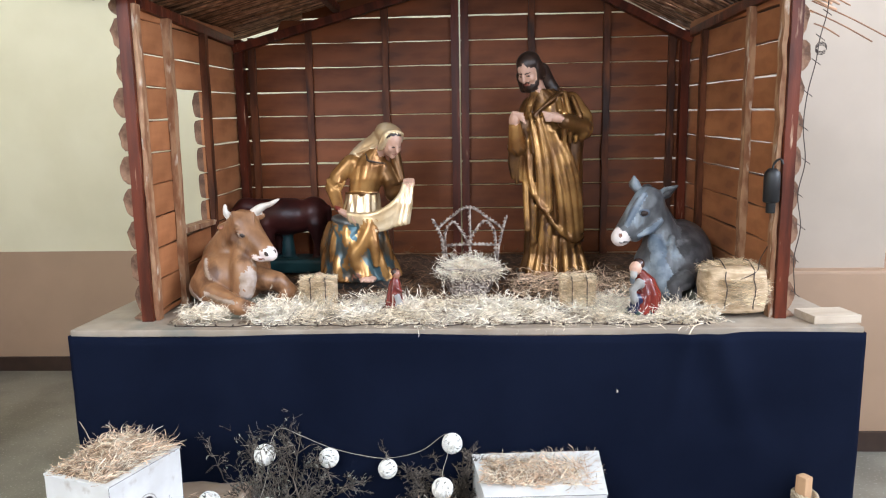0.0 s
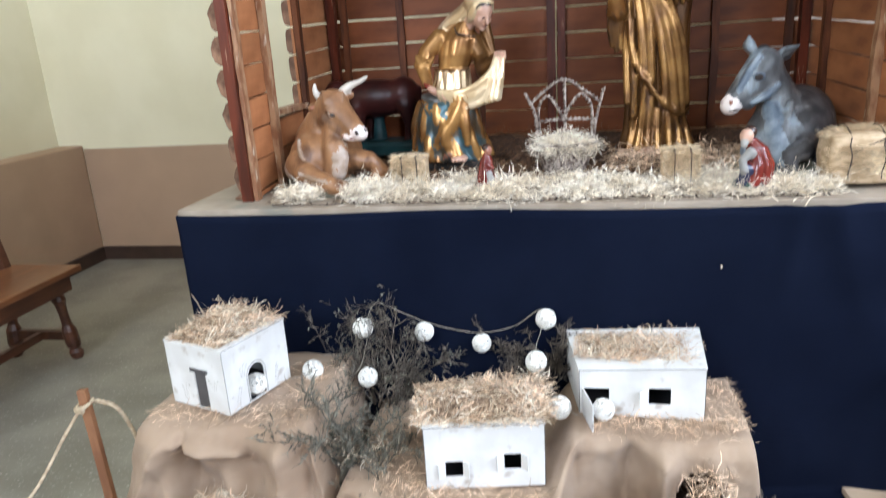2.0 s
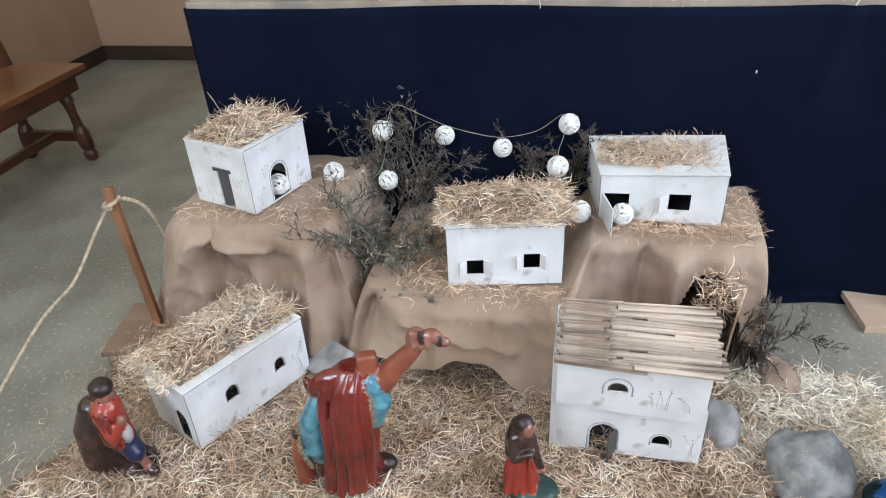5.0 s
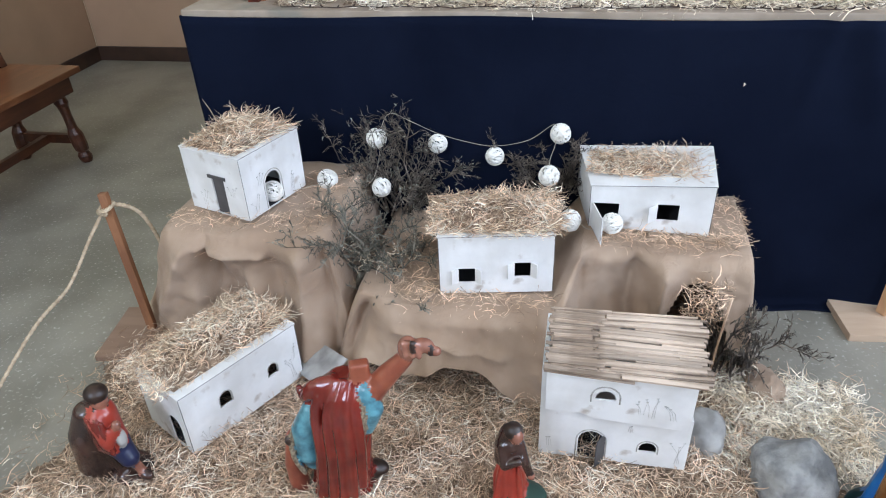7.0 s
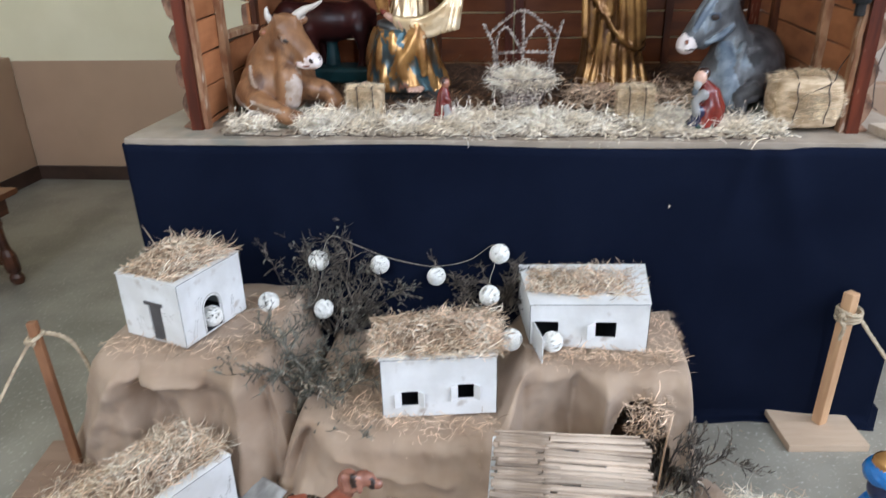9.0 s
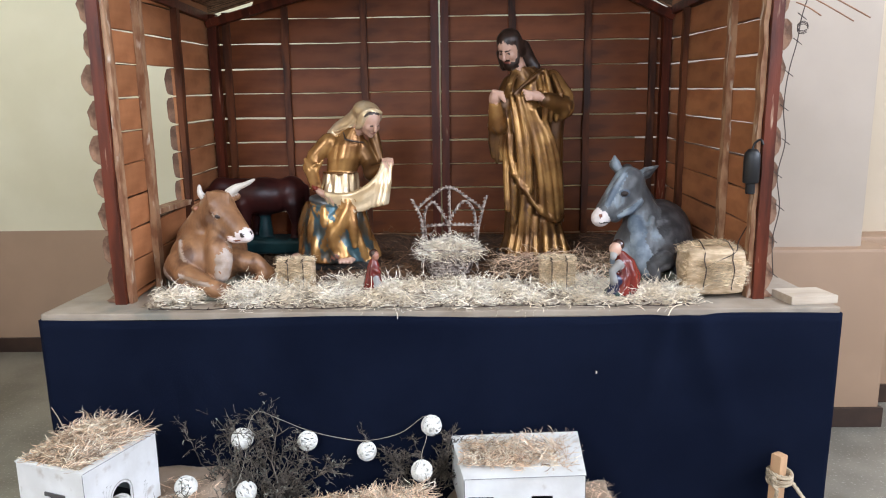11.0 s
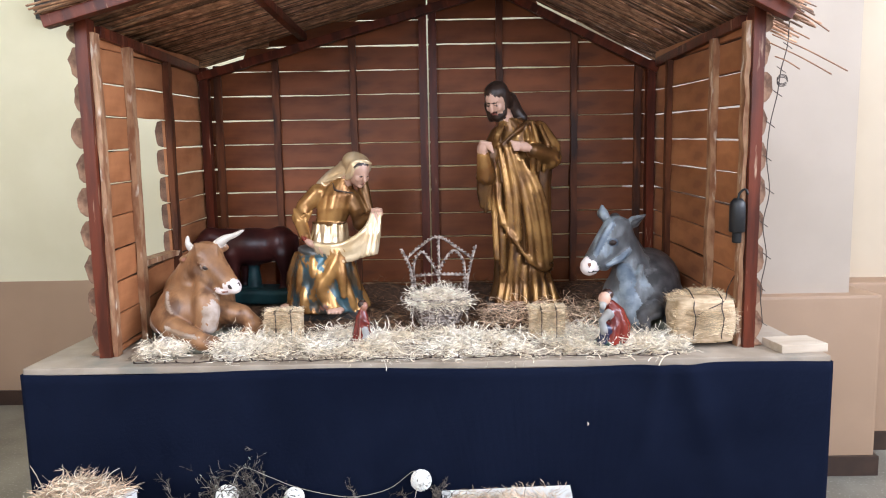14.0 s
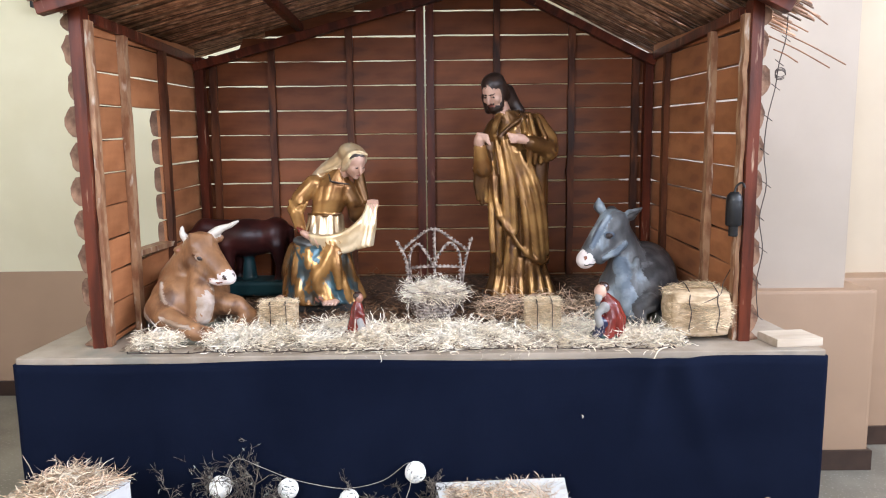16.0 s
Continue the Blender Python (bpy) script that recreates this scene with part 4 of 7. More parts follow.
ob.matrix_basis = pose(0.162, -0.001, 0.002, 0, 0, 232)
arch_trim(lower, 0.093, 0.167, 0.004, 0.103)
arch_trim(lower, 0.242, 0.292, 0.044, 0.085)
painted_plants(lower, [(0.335, 0.02, 0.07), (0.02, 0.03, 0.03), (0.215, 0.11, 0.02)], seed=6)
upper = new("upper_storey")
upper.parent = house_e
torn = [(0.012, 0.012), (0.05, 0.004), (0.095, 0.014), (0.12, 0.0), (0.2, -0.006), (0.3, -0.010), (0.352, -0.012), (0.352, 0.132), (0.012, 0.142)]
ob = part("front_wall", panel(torn, [arch(0.128, 0.175, 0.064, 0.094)], CARD), M_CARD, upper)
ob.matrix_basis = pose(0, -0.016, H2 - 0.006, 3)
arch_t = arch_trim(upper, 0.118, 0.185, 0.055, 0.108)
arch_t.matrix_basis = pose(0, -0.0165, H2 - 0.006, 3)
painted_plants(upper, [(0.255, 0.02, 0.08), (0.305, 0.02, 0.05), (0.23, 0.03, 0.04)], seed=7, m=pose(0, -0.0165, H2 - 0.006, 3))
part("left_wall", box(0, 0.012, 0.0, D2 - 0.01, H2, H2 + 0.132), M_CARD, upper)
part("right_wall", box(0.345, 0.352, 0.006, D2 - 0.01, H2, H2 + 0.132), M_CARD, upper)
part("back_wall", box(0.013, 0.344, D2 - 0.02, D2 - 0.015, H2, H2 + 0.132), M_CARD, upper)
cane = new("cane_roof")
cane.parent = house_e
cane.matrix_basis = pose(0.014, -0.034, H2 + 0.140, 9, 0.4, -0.3)
r = random.Random(9)
for layer in range(2):
    y = 0.0
    while y < 0.198:
        w = r.uniform(0.005, 0.012)
        cuts = [0.0, r.uniform(0.1, 0.17), 0.362] if layer else [0.0, r.uniform(0.15, 0.3), 0.362]
        for a, b in zip(cuts, cuts[1:]):
            bm = box(a + r.uniform(-0.012, 0.006), b - r.uniform(0.0, 0.012) + (r.uniform(-0.012, 0.012) if b > 0.3 else 0), 0, w, 0, r.uniform(0.003, 0.009), 0.001)
            ob = part("cane_strip", bm, M_SLAT, cane)
            ob.matrix_basis = pose(0, y, 0.0065 * layer, r.uniform(-10, 10), r.uniform(-1.2, 1.2), r.uniform(-2.0, 2.0))
        y += w + r.uniform(-0.002, 0.003)

# ---- burlap over hidden boxes ----


def soft_step(t):
    t = np.clip(t, 0, 1)
    return t * t * (3 - 2 * t)


def plateau(x, y, x0, x1, y0, y1, z, sx, sy):
    return z * soft_step((x - x0) / sx + 0.5) * soft_step((x1 - x) / sx + 0.5) * soft_step((y - y0) / sy + 0.5) * soft_step((y1 - y) / sy + 0.5)


def left_height(x, y):
    """The top of the burlap over the far box."""
    t = ZA * soft_step((x + 1.47) / 0.34) * soft_step((-0.575 - x) / 0.10)
    return t * soft_step((y + 0.54) / 0.06)


def right_height(x, y):
    """The top of the burlap over the two stepped boxes."""
    t = right_top(x)
    return t * soft_step((y - right_edge(x) + 0.03) / 0.06)


def right_top(x):
    low = ZB_ * soft_step((x + 0.70) / 0.14)
    return (low + (ZC - ZB_) * soft_step((x + 0.03) / 0.09)) * soft_step((0.575 - x) / 0.07)


def right_edge(x):
    return -0.575 + 0.03 * soft_step((-0.45 - x) / 0.2) + 0.195 * soft_step((x + 0.05) / 0.14)


def left_top(x):
    return left_height(x, 0 * x)


def left_edge(x):
    return -0.515 + 0.13 * soft_step((-1.12 - x) / 0.22) + 0.04 * soft_step((x + 0.72) / 0.15)


def draped_sheet(x0, x1, top_of, edge_of, back, hem, seed, pockets, hole=None, creases=(), folds=0.030):
    """Cloth laid over a box top and hanging down its front in folds; pockets are (x, z, wide, high, deep) hollows, creases (x, z, x, z, wide, deep) sharp
    folds, a negative depth standing proud."""
    nx, n_top, n_drop = int((x1 - x0) / 0.007), 34, 60
    xs = np.linspace(x0, x1, nx)
    top, edge = top_of(xs), edge_of(xs)
    bm = bmesh.new()
    cols = []
    for i, x in enumerate(xs):
        h, e, col = float(top[i]), float(edge[i]), []
        foot = hem * (1 + 0.7 * math.sin(x * 7 + seed) + 0.3 * math.sin(x * 19))
        for k in range(n_top + n_drop + 1):
            if k <= n_top:
                u = k / n_top
                y = back + (e + 0.03 - back) * u
                z = h - 0.012 * u ** 6 + 0.007 * float(wobble(np.array(x), np.array(y), 15, seed)) - 0.004
                down = 0.0
            else:
                v = (k - n_top) / n_drop
                drop = max(h - foot, 0.0)
                down = v * drop
                bend = min(down / 0.045, 1.0)
                y = e + 0.03 - 0.035 * math.sin(bend * math.pi / 2) - 0.06 * v * v
                z = h - 0.016 - down
            hang = min(down / 0.22, 1.0)
            skew = x + 0.25 * down * math.sin(x * 3 + seed)
            fold = 1 - 2 * abs(math.sin(skew * 15 + 2.2 * math.sin(skew * 6 + seed))) ** 0.8
            fine = math.sin(skew * 47 + 3 * math.sin(skew * 13 + seed))
            y -= hang * (folds * fold + 0.007 * fine)
            for ax, az, bx, bz, wide, deep in creases:
                t = min(max(((x - ax) * (bx - ax) + (z - az) * (bz - az)) / ((bx - ax) ** 2 + (bz - az) ** 2), 0), 1)
                gap = math.hypot(x - ax - t * (bx - ax), z - az - t * (bz - az))
                if k > n_top:
                    y += deep * math.exp(-(gap / wide) ** 1.4) * min(down / 0.05, 1.0)
            for px, pz, wx, wz, deep in pockets:
                y += deep * math.exp(-((x - px) / wx) ** 2 - ((z - pz) / wz) ** 2)
            y += 0.009 * noise.noise(Vector((x * 14, z * 14, seed))) + 0.004 * noise.noise(Vector((x * 40, z * 30, seed))) + 0.022 * (abs(noise.noise(Vector((x * 5 + z * 4, z * 5 - x * 2, seed + 7)))) - 0.2) * hang
            col.append(bm.verts.new((x, y, max(z, 0.006))))
        cols.append(col)
    for i in range(nx - 1):
        if top[i] < 0.03 and top[i + 1] < 0.03:
            continue
        for k in range(n_top + n_drop):
            q = (cols[i][k], cols[i + 1][k], cols[i + 1][k + 1], cols[i][k + 1])
            if hole and k > n_top and hole(q[0].co.x, q[0].co.z):
                continue
            bm.faces.new(q)
    bmesh.ops.delete(bm, geom=[v for v in bm.verts if not v.link_faces], context="VERTS")
    bmesh.ops.recalc_face_normals(bm, faces=list(bm.faces))
    return bm


burlap = tagged(part("burlap_cover", draped_sheet(-1.52, -0.575, left_top, left_edge, -0.03, 0.02, 1.0, [(-0.93, 0.31, 0.12, 0.05, 0.06), (-0.99, 0.20, 0.07, 0.09, 0.12), (-0.84, 0.26, 0.05, 0.12, 0.05)], None,
                                                 [(-1.04, 0.40, -0.86, 0.375, 0.016, -0.035), (-0.73, 0.44, -0.745, 0.05, 0.024, -0.036), (-1.02, 0.46, -1.06, 0.10, 0.020, 0.05), (-1.05, 0.45, -1.26, 0.10, 0.030, -0.045), (-0.68, 0.42, -0.66, 0.05, 0.02, 0.05)], 0.012), M_BURLAP, smooth=True),
                "brown burlap draped in folds over a box", "burlap", "burlap covers")
burlap2 = tagged(part("burlap_cover", draped_sheet(-0.70, 0.575, right_top, right_edge, -0.03, 0.085, 4.0, [(0.16, 0.24, 0.08, 0.10, 0.05), (-0.55, 0.18, 0.05, 0.08, 0.04), (0.05, 0.2, 0.035, 0.2, -0.05)],
                                                  lambda x, z: ((x - 0.375) / 0.085) ** 2 + ((z - 0.13) / 0.18) ** 2 < 1,
                                                  [(0.055, 0.38, 0.045, 0.10, 0.022, 0.06), (0.0, 0.30, -0.02, 0.10, 0.025, -0.04), (0.285, 0.39, 0.265, 0.08, 0.024, -0.05), (0.20, 0.36, 0.19, 0.1, 0.03, 0.05), (-0.54, 0.27, -0.60, 0.10, 0.018, 0.05), (-0.45, 0.22, -0.15, 0.16, 0.016, -0.018)], 0.014), M_BURLAP, smooth=True),
                 "brown burlap draped in folds over stepped boxes", "burlap", "burlap covers")
for o in (burlap, burlap2):
    _m = o.modifiers.new("thick", "SOLIDIFY")
    _m.thickness = 0.003
for bx in ((-1.10, -0.76, -0.40, -0.04, 0, 0.43), (-0.50, 0.0, -0.44, -0.05, 0, 0.27), (0.06, 0.45, -0.24, -0.04, 0, 0.37)):
    tagged(part("support_box", box(*bx, 0.004), M_BED_DARK), "brown box hidden under the burlap", "box", "support boxes")

# ---- statues in the stable ----
FLOOR_S = TOP + 0.012


def face(c, at, size, yaw, tilt, hair, beard=False):
    """A carved head: skull, cheeks, jaw, brow, nose, lips and hair line. yaw turns it from facing -y, tilt bows it, in degrees."""
    m = Matrix.Translation(at) @ Euler((radians(tilt), 0, radians(yaw))).to_matrix().to_4x4()
    turn = tuple(math.degrees(a) for a in (m.to_euler()))

    def P(x, y, z):
        return tuple(m @ (Vector((x, y, z)) * size))

    def R(x, y, z):
        return (x * size, y * size, z * size)
    c.ball(P(0, 0.02, 0.14), R(0.37, 0.43, 0.44), M_SKIN, turn, 0.006)
    c.ball(P(0, -0.10, -0.16), R(0.31, 0.32, 0.36), M_SKIN, turn, 0.010)
    c.ball(P(0, -0.30, -0.42), R(0.12, 0.11, 0.10), M_SKIN, turn, 0.006)
    c.limb(P(0, -0.40, 0.14), P(0, -0.52, -0.10), 0.04 * size, 0.07 * size, M_SKIN, 0.004)
    for s in (-1, 1):
        c.ball(P(s * 0.19, -0.28, -0.10), R(0.13, 0.12, 0.14), M_SKIN, turn, 0.006)
        c.ball(P(s * 0.165, -0.395, 0.05), R(0.075, 0.03, 0.022), M_HAIR, turn, 0.001)
        if beard:
            c.limb(P(s * 0.07, -0.415, 0.145), P(s * 0.26, -0.34, 0.14), 0.022 * size, 0.014 * size, M_HAIR, 0.002)
    c.limb(P(-0.08, -0.425, -0.265), P(0.08, -0.425, -0.265), 0.030 * size, 0.030 * size, M_LIPS, 0.002)
    if beard:
        c.ball(P(0, -0.19, -0.44), R(0.29, 0.27, 0.26), M_HAIR, turn, 0.004)
        c.limb(P(-0.13, -0.42, -0.20), P(0.13, -0.42, -0.20), 0.03 * size, 0.03 * size, M_HAIR, 0.002)
        for s in (-1, 1):
            c.limb(P(s * 0.35, 0.02, 0.02), P(s * 0.25, -0.20, -0.38), 0.06 * size, 0.10 * size, M_HAIR, 0.004)
    c.ball(P(0, 0.11 if beard else 0.14, 0.30 if beard else 0.28), R(0.42, 0.45 if beard else 0.44, 0.36), hair, turn, 0.003)
    for s in (-1, 1):
        c.ball(P(s * 0.37, 0.12, 0.02), R(0.09, 0.24, 0.40), hair, turn, 0.004)


def standing_saint():
    c = Clay(0.009)
    c.slab((0.0, 0.0, 0.014), (0.145, 0.105, 0.014), M_PLINTH, k=0.002)
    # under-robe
    # dark gold ground holds patina and fold shade; the ridges are lighter
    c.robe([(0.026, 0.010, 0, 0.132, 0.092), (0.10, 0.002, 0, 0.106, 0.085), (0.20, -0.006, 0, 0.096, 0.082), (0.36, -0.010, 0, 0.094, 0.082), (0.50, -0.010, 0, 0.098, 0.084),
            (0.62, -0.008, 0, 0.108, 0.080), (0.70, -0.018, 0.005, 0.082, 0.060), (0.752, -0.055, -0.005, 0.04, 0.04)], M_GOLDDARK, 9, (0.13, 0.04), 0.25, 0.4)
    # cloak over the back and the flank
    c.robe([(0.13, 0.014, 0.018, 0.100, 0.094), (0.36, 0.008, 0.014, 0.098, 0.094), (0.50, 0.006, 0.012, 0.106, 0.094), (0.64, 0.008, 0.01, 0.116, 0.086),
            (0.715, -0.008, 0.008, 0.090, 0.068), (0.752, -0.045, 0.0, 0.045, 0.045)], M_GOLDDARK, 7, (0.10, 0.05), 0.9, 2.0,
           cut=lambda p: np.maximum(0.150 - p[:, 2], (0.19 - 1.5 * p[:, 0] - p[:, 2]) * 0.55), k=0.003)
    c.robe([(0.60, -0.002, 0.0, 0.104, 0.088), (0.66, 0.0, 0.0, 0.102, 0.080), (0.725, -0.012, 0.004, 0.080, 0.060), (0.755, -0.045, 0.0, 0.042, 0.042)], M_GOLDOLD, 7, (0.05, 0.03), 1.5, 1.0, k=0.004)

    def front(x, z, out=0.0):
        return (x, -(0.094 + out) * math.sqrt(max(1 - ((x - 0.0) / 0.128) ** 2, 0.05)), z)

    # long folds, gathered at the breast and fanning down towards the flank
    for xs, zs, r in (((-0.118, -0.108, -0.100, -0.085), (0.64, 0.52, 0.42, 0.352), 0.013), ((-0.100, -0.080, -0.066, -0.060), (0.655, 0.54, 0.42, 0.305), 0.013),
                      ((-0.075, -0.048, -0.034, -0.030), (0.645, 0.52, 0.40, 0.290), 0.013), ((-0.055, -0.014, 0.012, 0.022), (0.640, 0.49, 0.34, 0.205), 0.014),
                      ((-0.030, 0.016, 0.044, 0.060), (0.615, 0.47, 0.33, 0.180), 0.012), ((-0.012, 0.042, 0.068, 0.084), (0.590, 0.47, 0.35, 0.185), 0.012),
                      ((0.030, 0.070, 0.090, 0.100), (0.545, 0.45, 0.34, 0.200), 0.012)):
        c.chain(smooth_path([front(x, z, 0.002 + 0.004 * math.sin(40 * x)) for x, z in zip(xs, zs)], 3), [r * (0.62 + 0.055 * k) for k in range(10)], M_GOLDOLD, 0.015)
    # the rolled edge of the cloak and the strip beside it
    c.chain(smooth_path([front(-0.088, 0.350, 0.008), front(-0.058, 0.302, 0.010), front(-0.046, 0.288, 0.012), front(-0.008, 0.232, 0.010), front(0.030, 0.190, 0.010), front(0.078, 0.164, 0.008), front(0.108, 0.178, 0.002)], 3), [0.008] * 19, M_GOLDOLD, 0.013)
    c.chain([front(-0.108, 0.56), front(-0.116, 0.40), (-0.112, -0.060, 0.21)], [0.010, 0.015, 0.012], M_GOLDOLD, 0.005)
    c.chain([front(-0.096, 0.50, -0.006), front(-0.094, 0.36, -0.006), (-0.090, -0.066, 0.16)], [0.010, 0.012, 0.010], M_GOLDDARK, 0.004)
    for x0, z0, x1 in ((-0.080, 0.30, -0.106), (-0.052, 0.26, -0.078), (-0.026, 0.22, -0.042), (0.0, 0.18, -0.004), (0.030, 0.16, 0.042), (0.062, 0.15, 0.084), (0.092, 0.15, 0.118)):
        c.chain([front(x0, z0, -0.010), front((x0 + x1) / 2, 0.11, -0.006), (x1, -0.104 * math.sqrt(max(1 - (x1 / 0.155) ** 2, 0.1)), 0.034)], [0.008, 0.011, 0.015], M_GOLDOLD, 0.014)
    # edge of the cloak from the shoulder to the hand, and folds on the breast
    c.chain(smooth_path([(0.020, -0.052, 0.742), (-0.035, -0.082, 0.700), front(-0.085, 0.655, 0.006)], 3), [0.008] * 7, M_GOLDDARK, 0.014)
    c.chain(smooth_path([(-0.085, -0.040, 0.735), (-0.105, -0.070, 0.690), front(-0.112, 0.655, 0.008)], 3), [0.014] * 7, M_GOLDOLD, 0.006)
    for x0, z0, x1, z1 in ((0.032, 0.738, 0.052, 0.64), (0.062, 0.722, 0.088, 0.65), (0.004, 0.730, 0.010, 0.67)):
        c.chain([(x0, -0.056, z0), (x1, -0.084, z1)], [0.009, 0.011], M_GOLDOLD, 0.006)
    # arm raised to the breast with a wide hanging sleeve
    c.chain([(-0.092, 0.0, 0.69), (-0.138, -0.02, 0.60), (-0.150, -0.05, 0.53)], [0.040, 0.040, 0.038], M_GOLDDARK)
    c.chain([(-0.152, -0.055, 0.535), (-0.162, -0.090, 0.612)], [0.036, 0.025], M_GOLD)
    for x, z in ((-0.172, 0.415), (-0.156, 0.395), (-0.140, 0.405)):
        c.chain([(x + 0.004, -0.062, 0.55), (x, -0.055, 0.47), (x + 0.004, -0.050, z)], [0.016, 0.015, 0.008], M_GOLDDARK if x < -0.15 else M_GOLDOLD, 0.005)
    c.ball((-0.164, -0.104, 0.640), (0.022, 0.020, 0.032), M_SKIN, (20, 14, 0), 0.004)
    for k in range(4):
        c.limb((-0.172 + 0.006 * k, -0.118, 0.664 - 0.004 * k), (-0.136 + 0.003 * k, -0.128, 0.658 - 0.011 * k), 0.0065, 0.0055, M_SKIN, 0.002)
    # arm bent across the waist
    c.chain([(0.062, 0.0, 0.708), (0.104, -0.015, 0.640), (0.102, -0.045, 0.600)], [0.040, 0.044, 0.044], M_GOLD)
    c.chain([(0.100, -0.050, 0.605), (0.026, -0.112, 0.628)], [0.042, 0.028], M_GOLDDARK)
    for k in range(4):
        c.limb((0.026 + 0.022 * k, -0.112 + 0.014 * k, 0.615), (0.026 + 0.024 * k, -0.096 + 0.014 * k, 0.548 + 0.004 * k), 0.015, 0.009, M_GOLDDARK if k % 2 else M_GOLDOLD, 0.004)
    c.ball((-0.014, -0.132, 0.644), (0.032, 0.014, 0.019), M_SKIN, (0, 14, 0), 0.004)
    for k in range(4):
        c.limb((-0.030, -0.142, 0.656 - 0.008 * k), (-0.060 + 0.004 * k, -0.138, 0.664 - 0.011 * k), 0.0056, 0.0046, M_SKIN, 0.002)
    for x in (-0.040, 0.045):
        c.ball((x, -0.102, 0.034), (0.022, 0.038, 0.013), M_SKIN, k=0.003)
    c.limb((-0.055, -0.010, 0.725), (-0.085, -0.024, 0.79), 0.030, 0.030, M_SKIN, 0.006)
    face(c, (-0.103, -0.038, 0.822), 0.110, -36, 34, M_HAIR, True)
    c.chain([(-0.055, 0.0, 0.825), (-0.030, 0.012, 0.790), (0.000, 0.004, 0.758)], [0.036, 0.030, 0.020], M_HAIR, 0.006)
    c.chain([(-0.132, 0.0, 0.81), (-0.122, -0.005, 0.76)], [0.020, 0.016], M_HAIR, 0.006)
    return c.done("standing_statue", (-0.24, -0.18, -0.01), (0.20, 0.15, 0.925), 0.0036, (0.368, 0.735, FLOOR_S), 0,
                  "gilded standing statue of a bearded man in a draped robe", "statue")


def seated_saint():
    c = Clay(0.009)
    c.slab((-0.035, -0.01, 0.018), (0.168, 0.115, 0.018), M_PLINTH, k=0.002)
    # skirt over the knees: gilded ridges stand proud of a glazed ground
    skirt = [(0.034, -0.008, -0.035, 0.148, 0.122), (0.10, -0.012, -0.040, 0.134, 0.116), (0.18, -0.012, -0.045, 0.118, 0.106), (0.245, -0.010, -0.042, 0.104, 0.098), (0.275, -0.015, -0.020, 0.086, 0.070)]
    c.robe([(z, x, y, 1.030 * a, 1.030 * b) for z, x, y, a, b in skirt], M_TEALGLAZE, 9, (0.03, 0.015), 1.1, 0.9, k=0.004)
    c.robe(skirt, M_GOLD, 9, (0.115, 0.05), 1.1, 0.9, k=0.004)

    def fold(pts, r, m=M_GOLD, k=0.014):
        p = [q + Vector((0, 0.010, 0)) for q in smooth_path(pts, 4)]
        n = len(p) - 1
        c.chain(p, [r * (0.55 + 0.45 * math.sin(math.pi * min(i / n + 0.12, 1.0))) for i in range(n + 1)], m, k)

    # the knee and the broad folds that sweep from it to the hem
    fold([(0.050, -0.150, 0.258), (0.018, -0.160, 0.180), (-0.055, -0.148, 0.090), (-0.105, -0.115, 0.050)], 0.022)
    fold([(0.056, -0.150, 0.256), (0.066, -0.162, 0.170), (0.070, -0.160, 0.100)], 0.020)
    fold([(-0.020, -0.138, 0.215), (-0.075, -0.122, 0.150), (-0.140, -0.075, 0.120)], 0.014)
    fold([(-0.100, -0.095, 0.262), (-0.070, -0.128, 0.228), (-0.022, -0.148, 0.198), (0.020, -0.156, 0.240)], 0.010)
    fold([(-0.125, -0.045, 0.245), (-0.150, -0.055, 0.160), (-0.156, -0.060, 0.105)], 0.016, M_GOLDDARK)
    fold([(0.030, -0.165, 0.048), (-0.005, -0.162, 0.062), (-0.030, -0.155, 0.040)], 0.012, M_SKINDARK)
    # lap, the blue-grey light on it put into the colour
    c.ball((-0.055, -0.080, 0.264), (0.060, 0.046, 0.020), M_LAPGREY, (0, 10, -30), 0.008)
    # body
    c.robe([(0.27, -0.015, 0.018, 0.080, 0.070), (0.35, 0.000, 0.012, 0.056, 0.054), (0.42, 0.020, 0.010, 0.068, 0.060), (0.47, 0.032, 0.010, 0.070, 0.054), (0.505, 0.045, 0.008, 0.050, 0.042), (0.535, 0.062, 0.0, 0.026, 0.026)], M_GOLD, 5, (0.03, 0.03), 0.4, 1.0)
    c.robe([(0.285, -0.005, 0.008, 0.074, 0.070), (0.33, 0.000, 0.010, 0.068, 0.064), (0.362, 0.002, 0.012, 0.064, 0.060)], M_GOLDPALE, 11, (0.08, 0.05), 0.3, 1.0, k=0.003)
    c.chain([(-0.060, -0.020, 0.366), (0.004, -0.050, 0.362), (0.066, -0.020, 0.366)], [0.005, 0.006, 0.005], M_GOLDDARK, 0.002)
    c.chain([(0.026, -0.040, 0.518), (0.034, -0.052, 0.492), (0.070, -0.054, 0.484), (0.102, -0.040, 0.480)], [0.003, 0.004, 0.004, 0.003], M_HAIR, 0.001)
    # arm resting on the lap
    c.chain([(-0.040, 0.0, 0.482), (-0.090, -0.015, 0.430), (-0.106, -0.035, 0.388)], [0.034, 0.032, 0.029], M_GOLD)
    for k in range(4):
        c.limb((-0.122 + 0.016 * k, -0.050 - 0.005 * k, 0.418 - 0.012 * k), (-0.108 + 0.018 * k, -0.070, 0.384 + 0.010 * k), 0.008, 0.006, M_GOLD, 0.004)
    c.chain([(-0.106, -0.040, 0.388), (-0.078, -0.088, 0.318)], [0.029, 0.021], M_GOLD)
    c.ball((-0.074, -0.096, 0.310), (0.022, 0.020, 0.012), M_REDGLAZE, (0, 40, 0), 0.003)
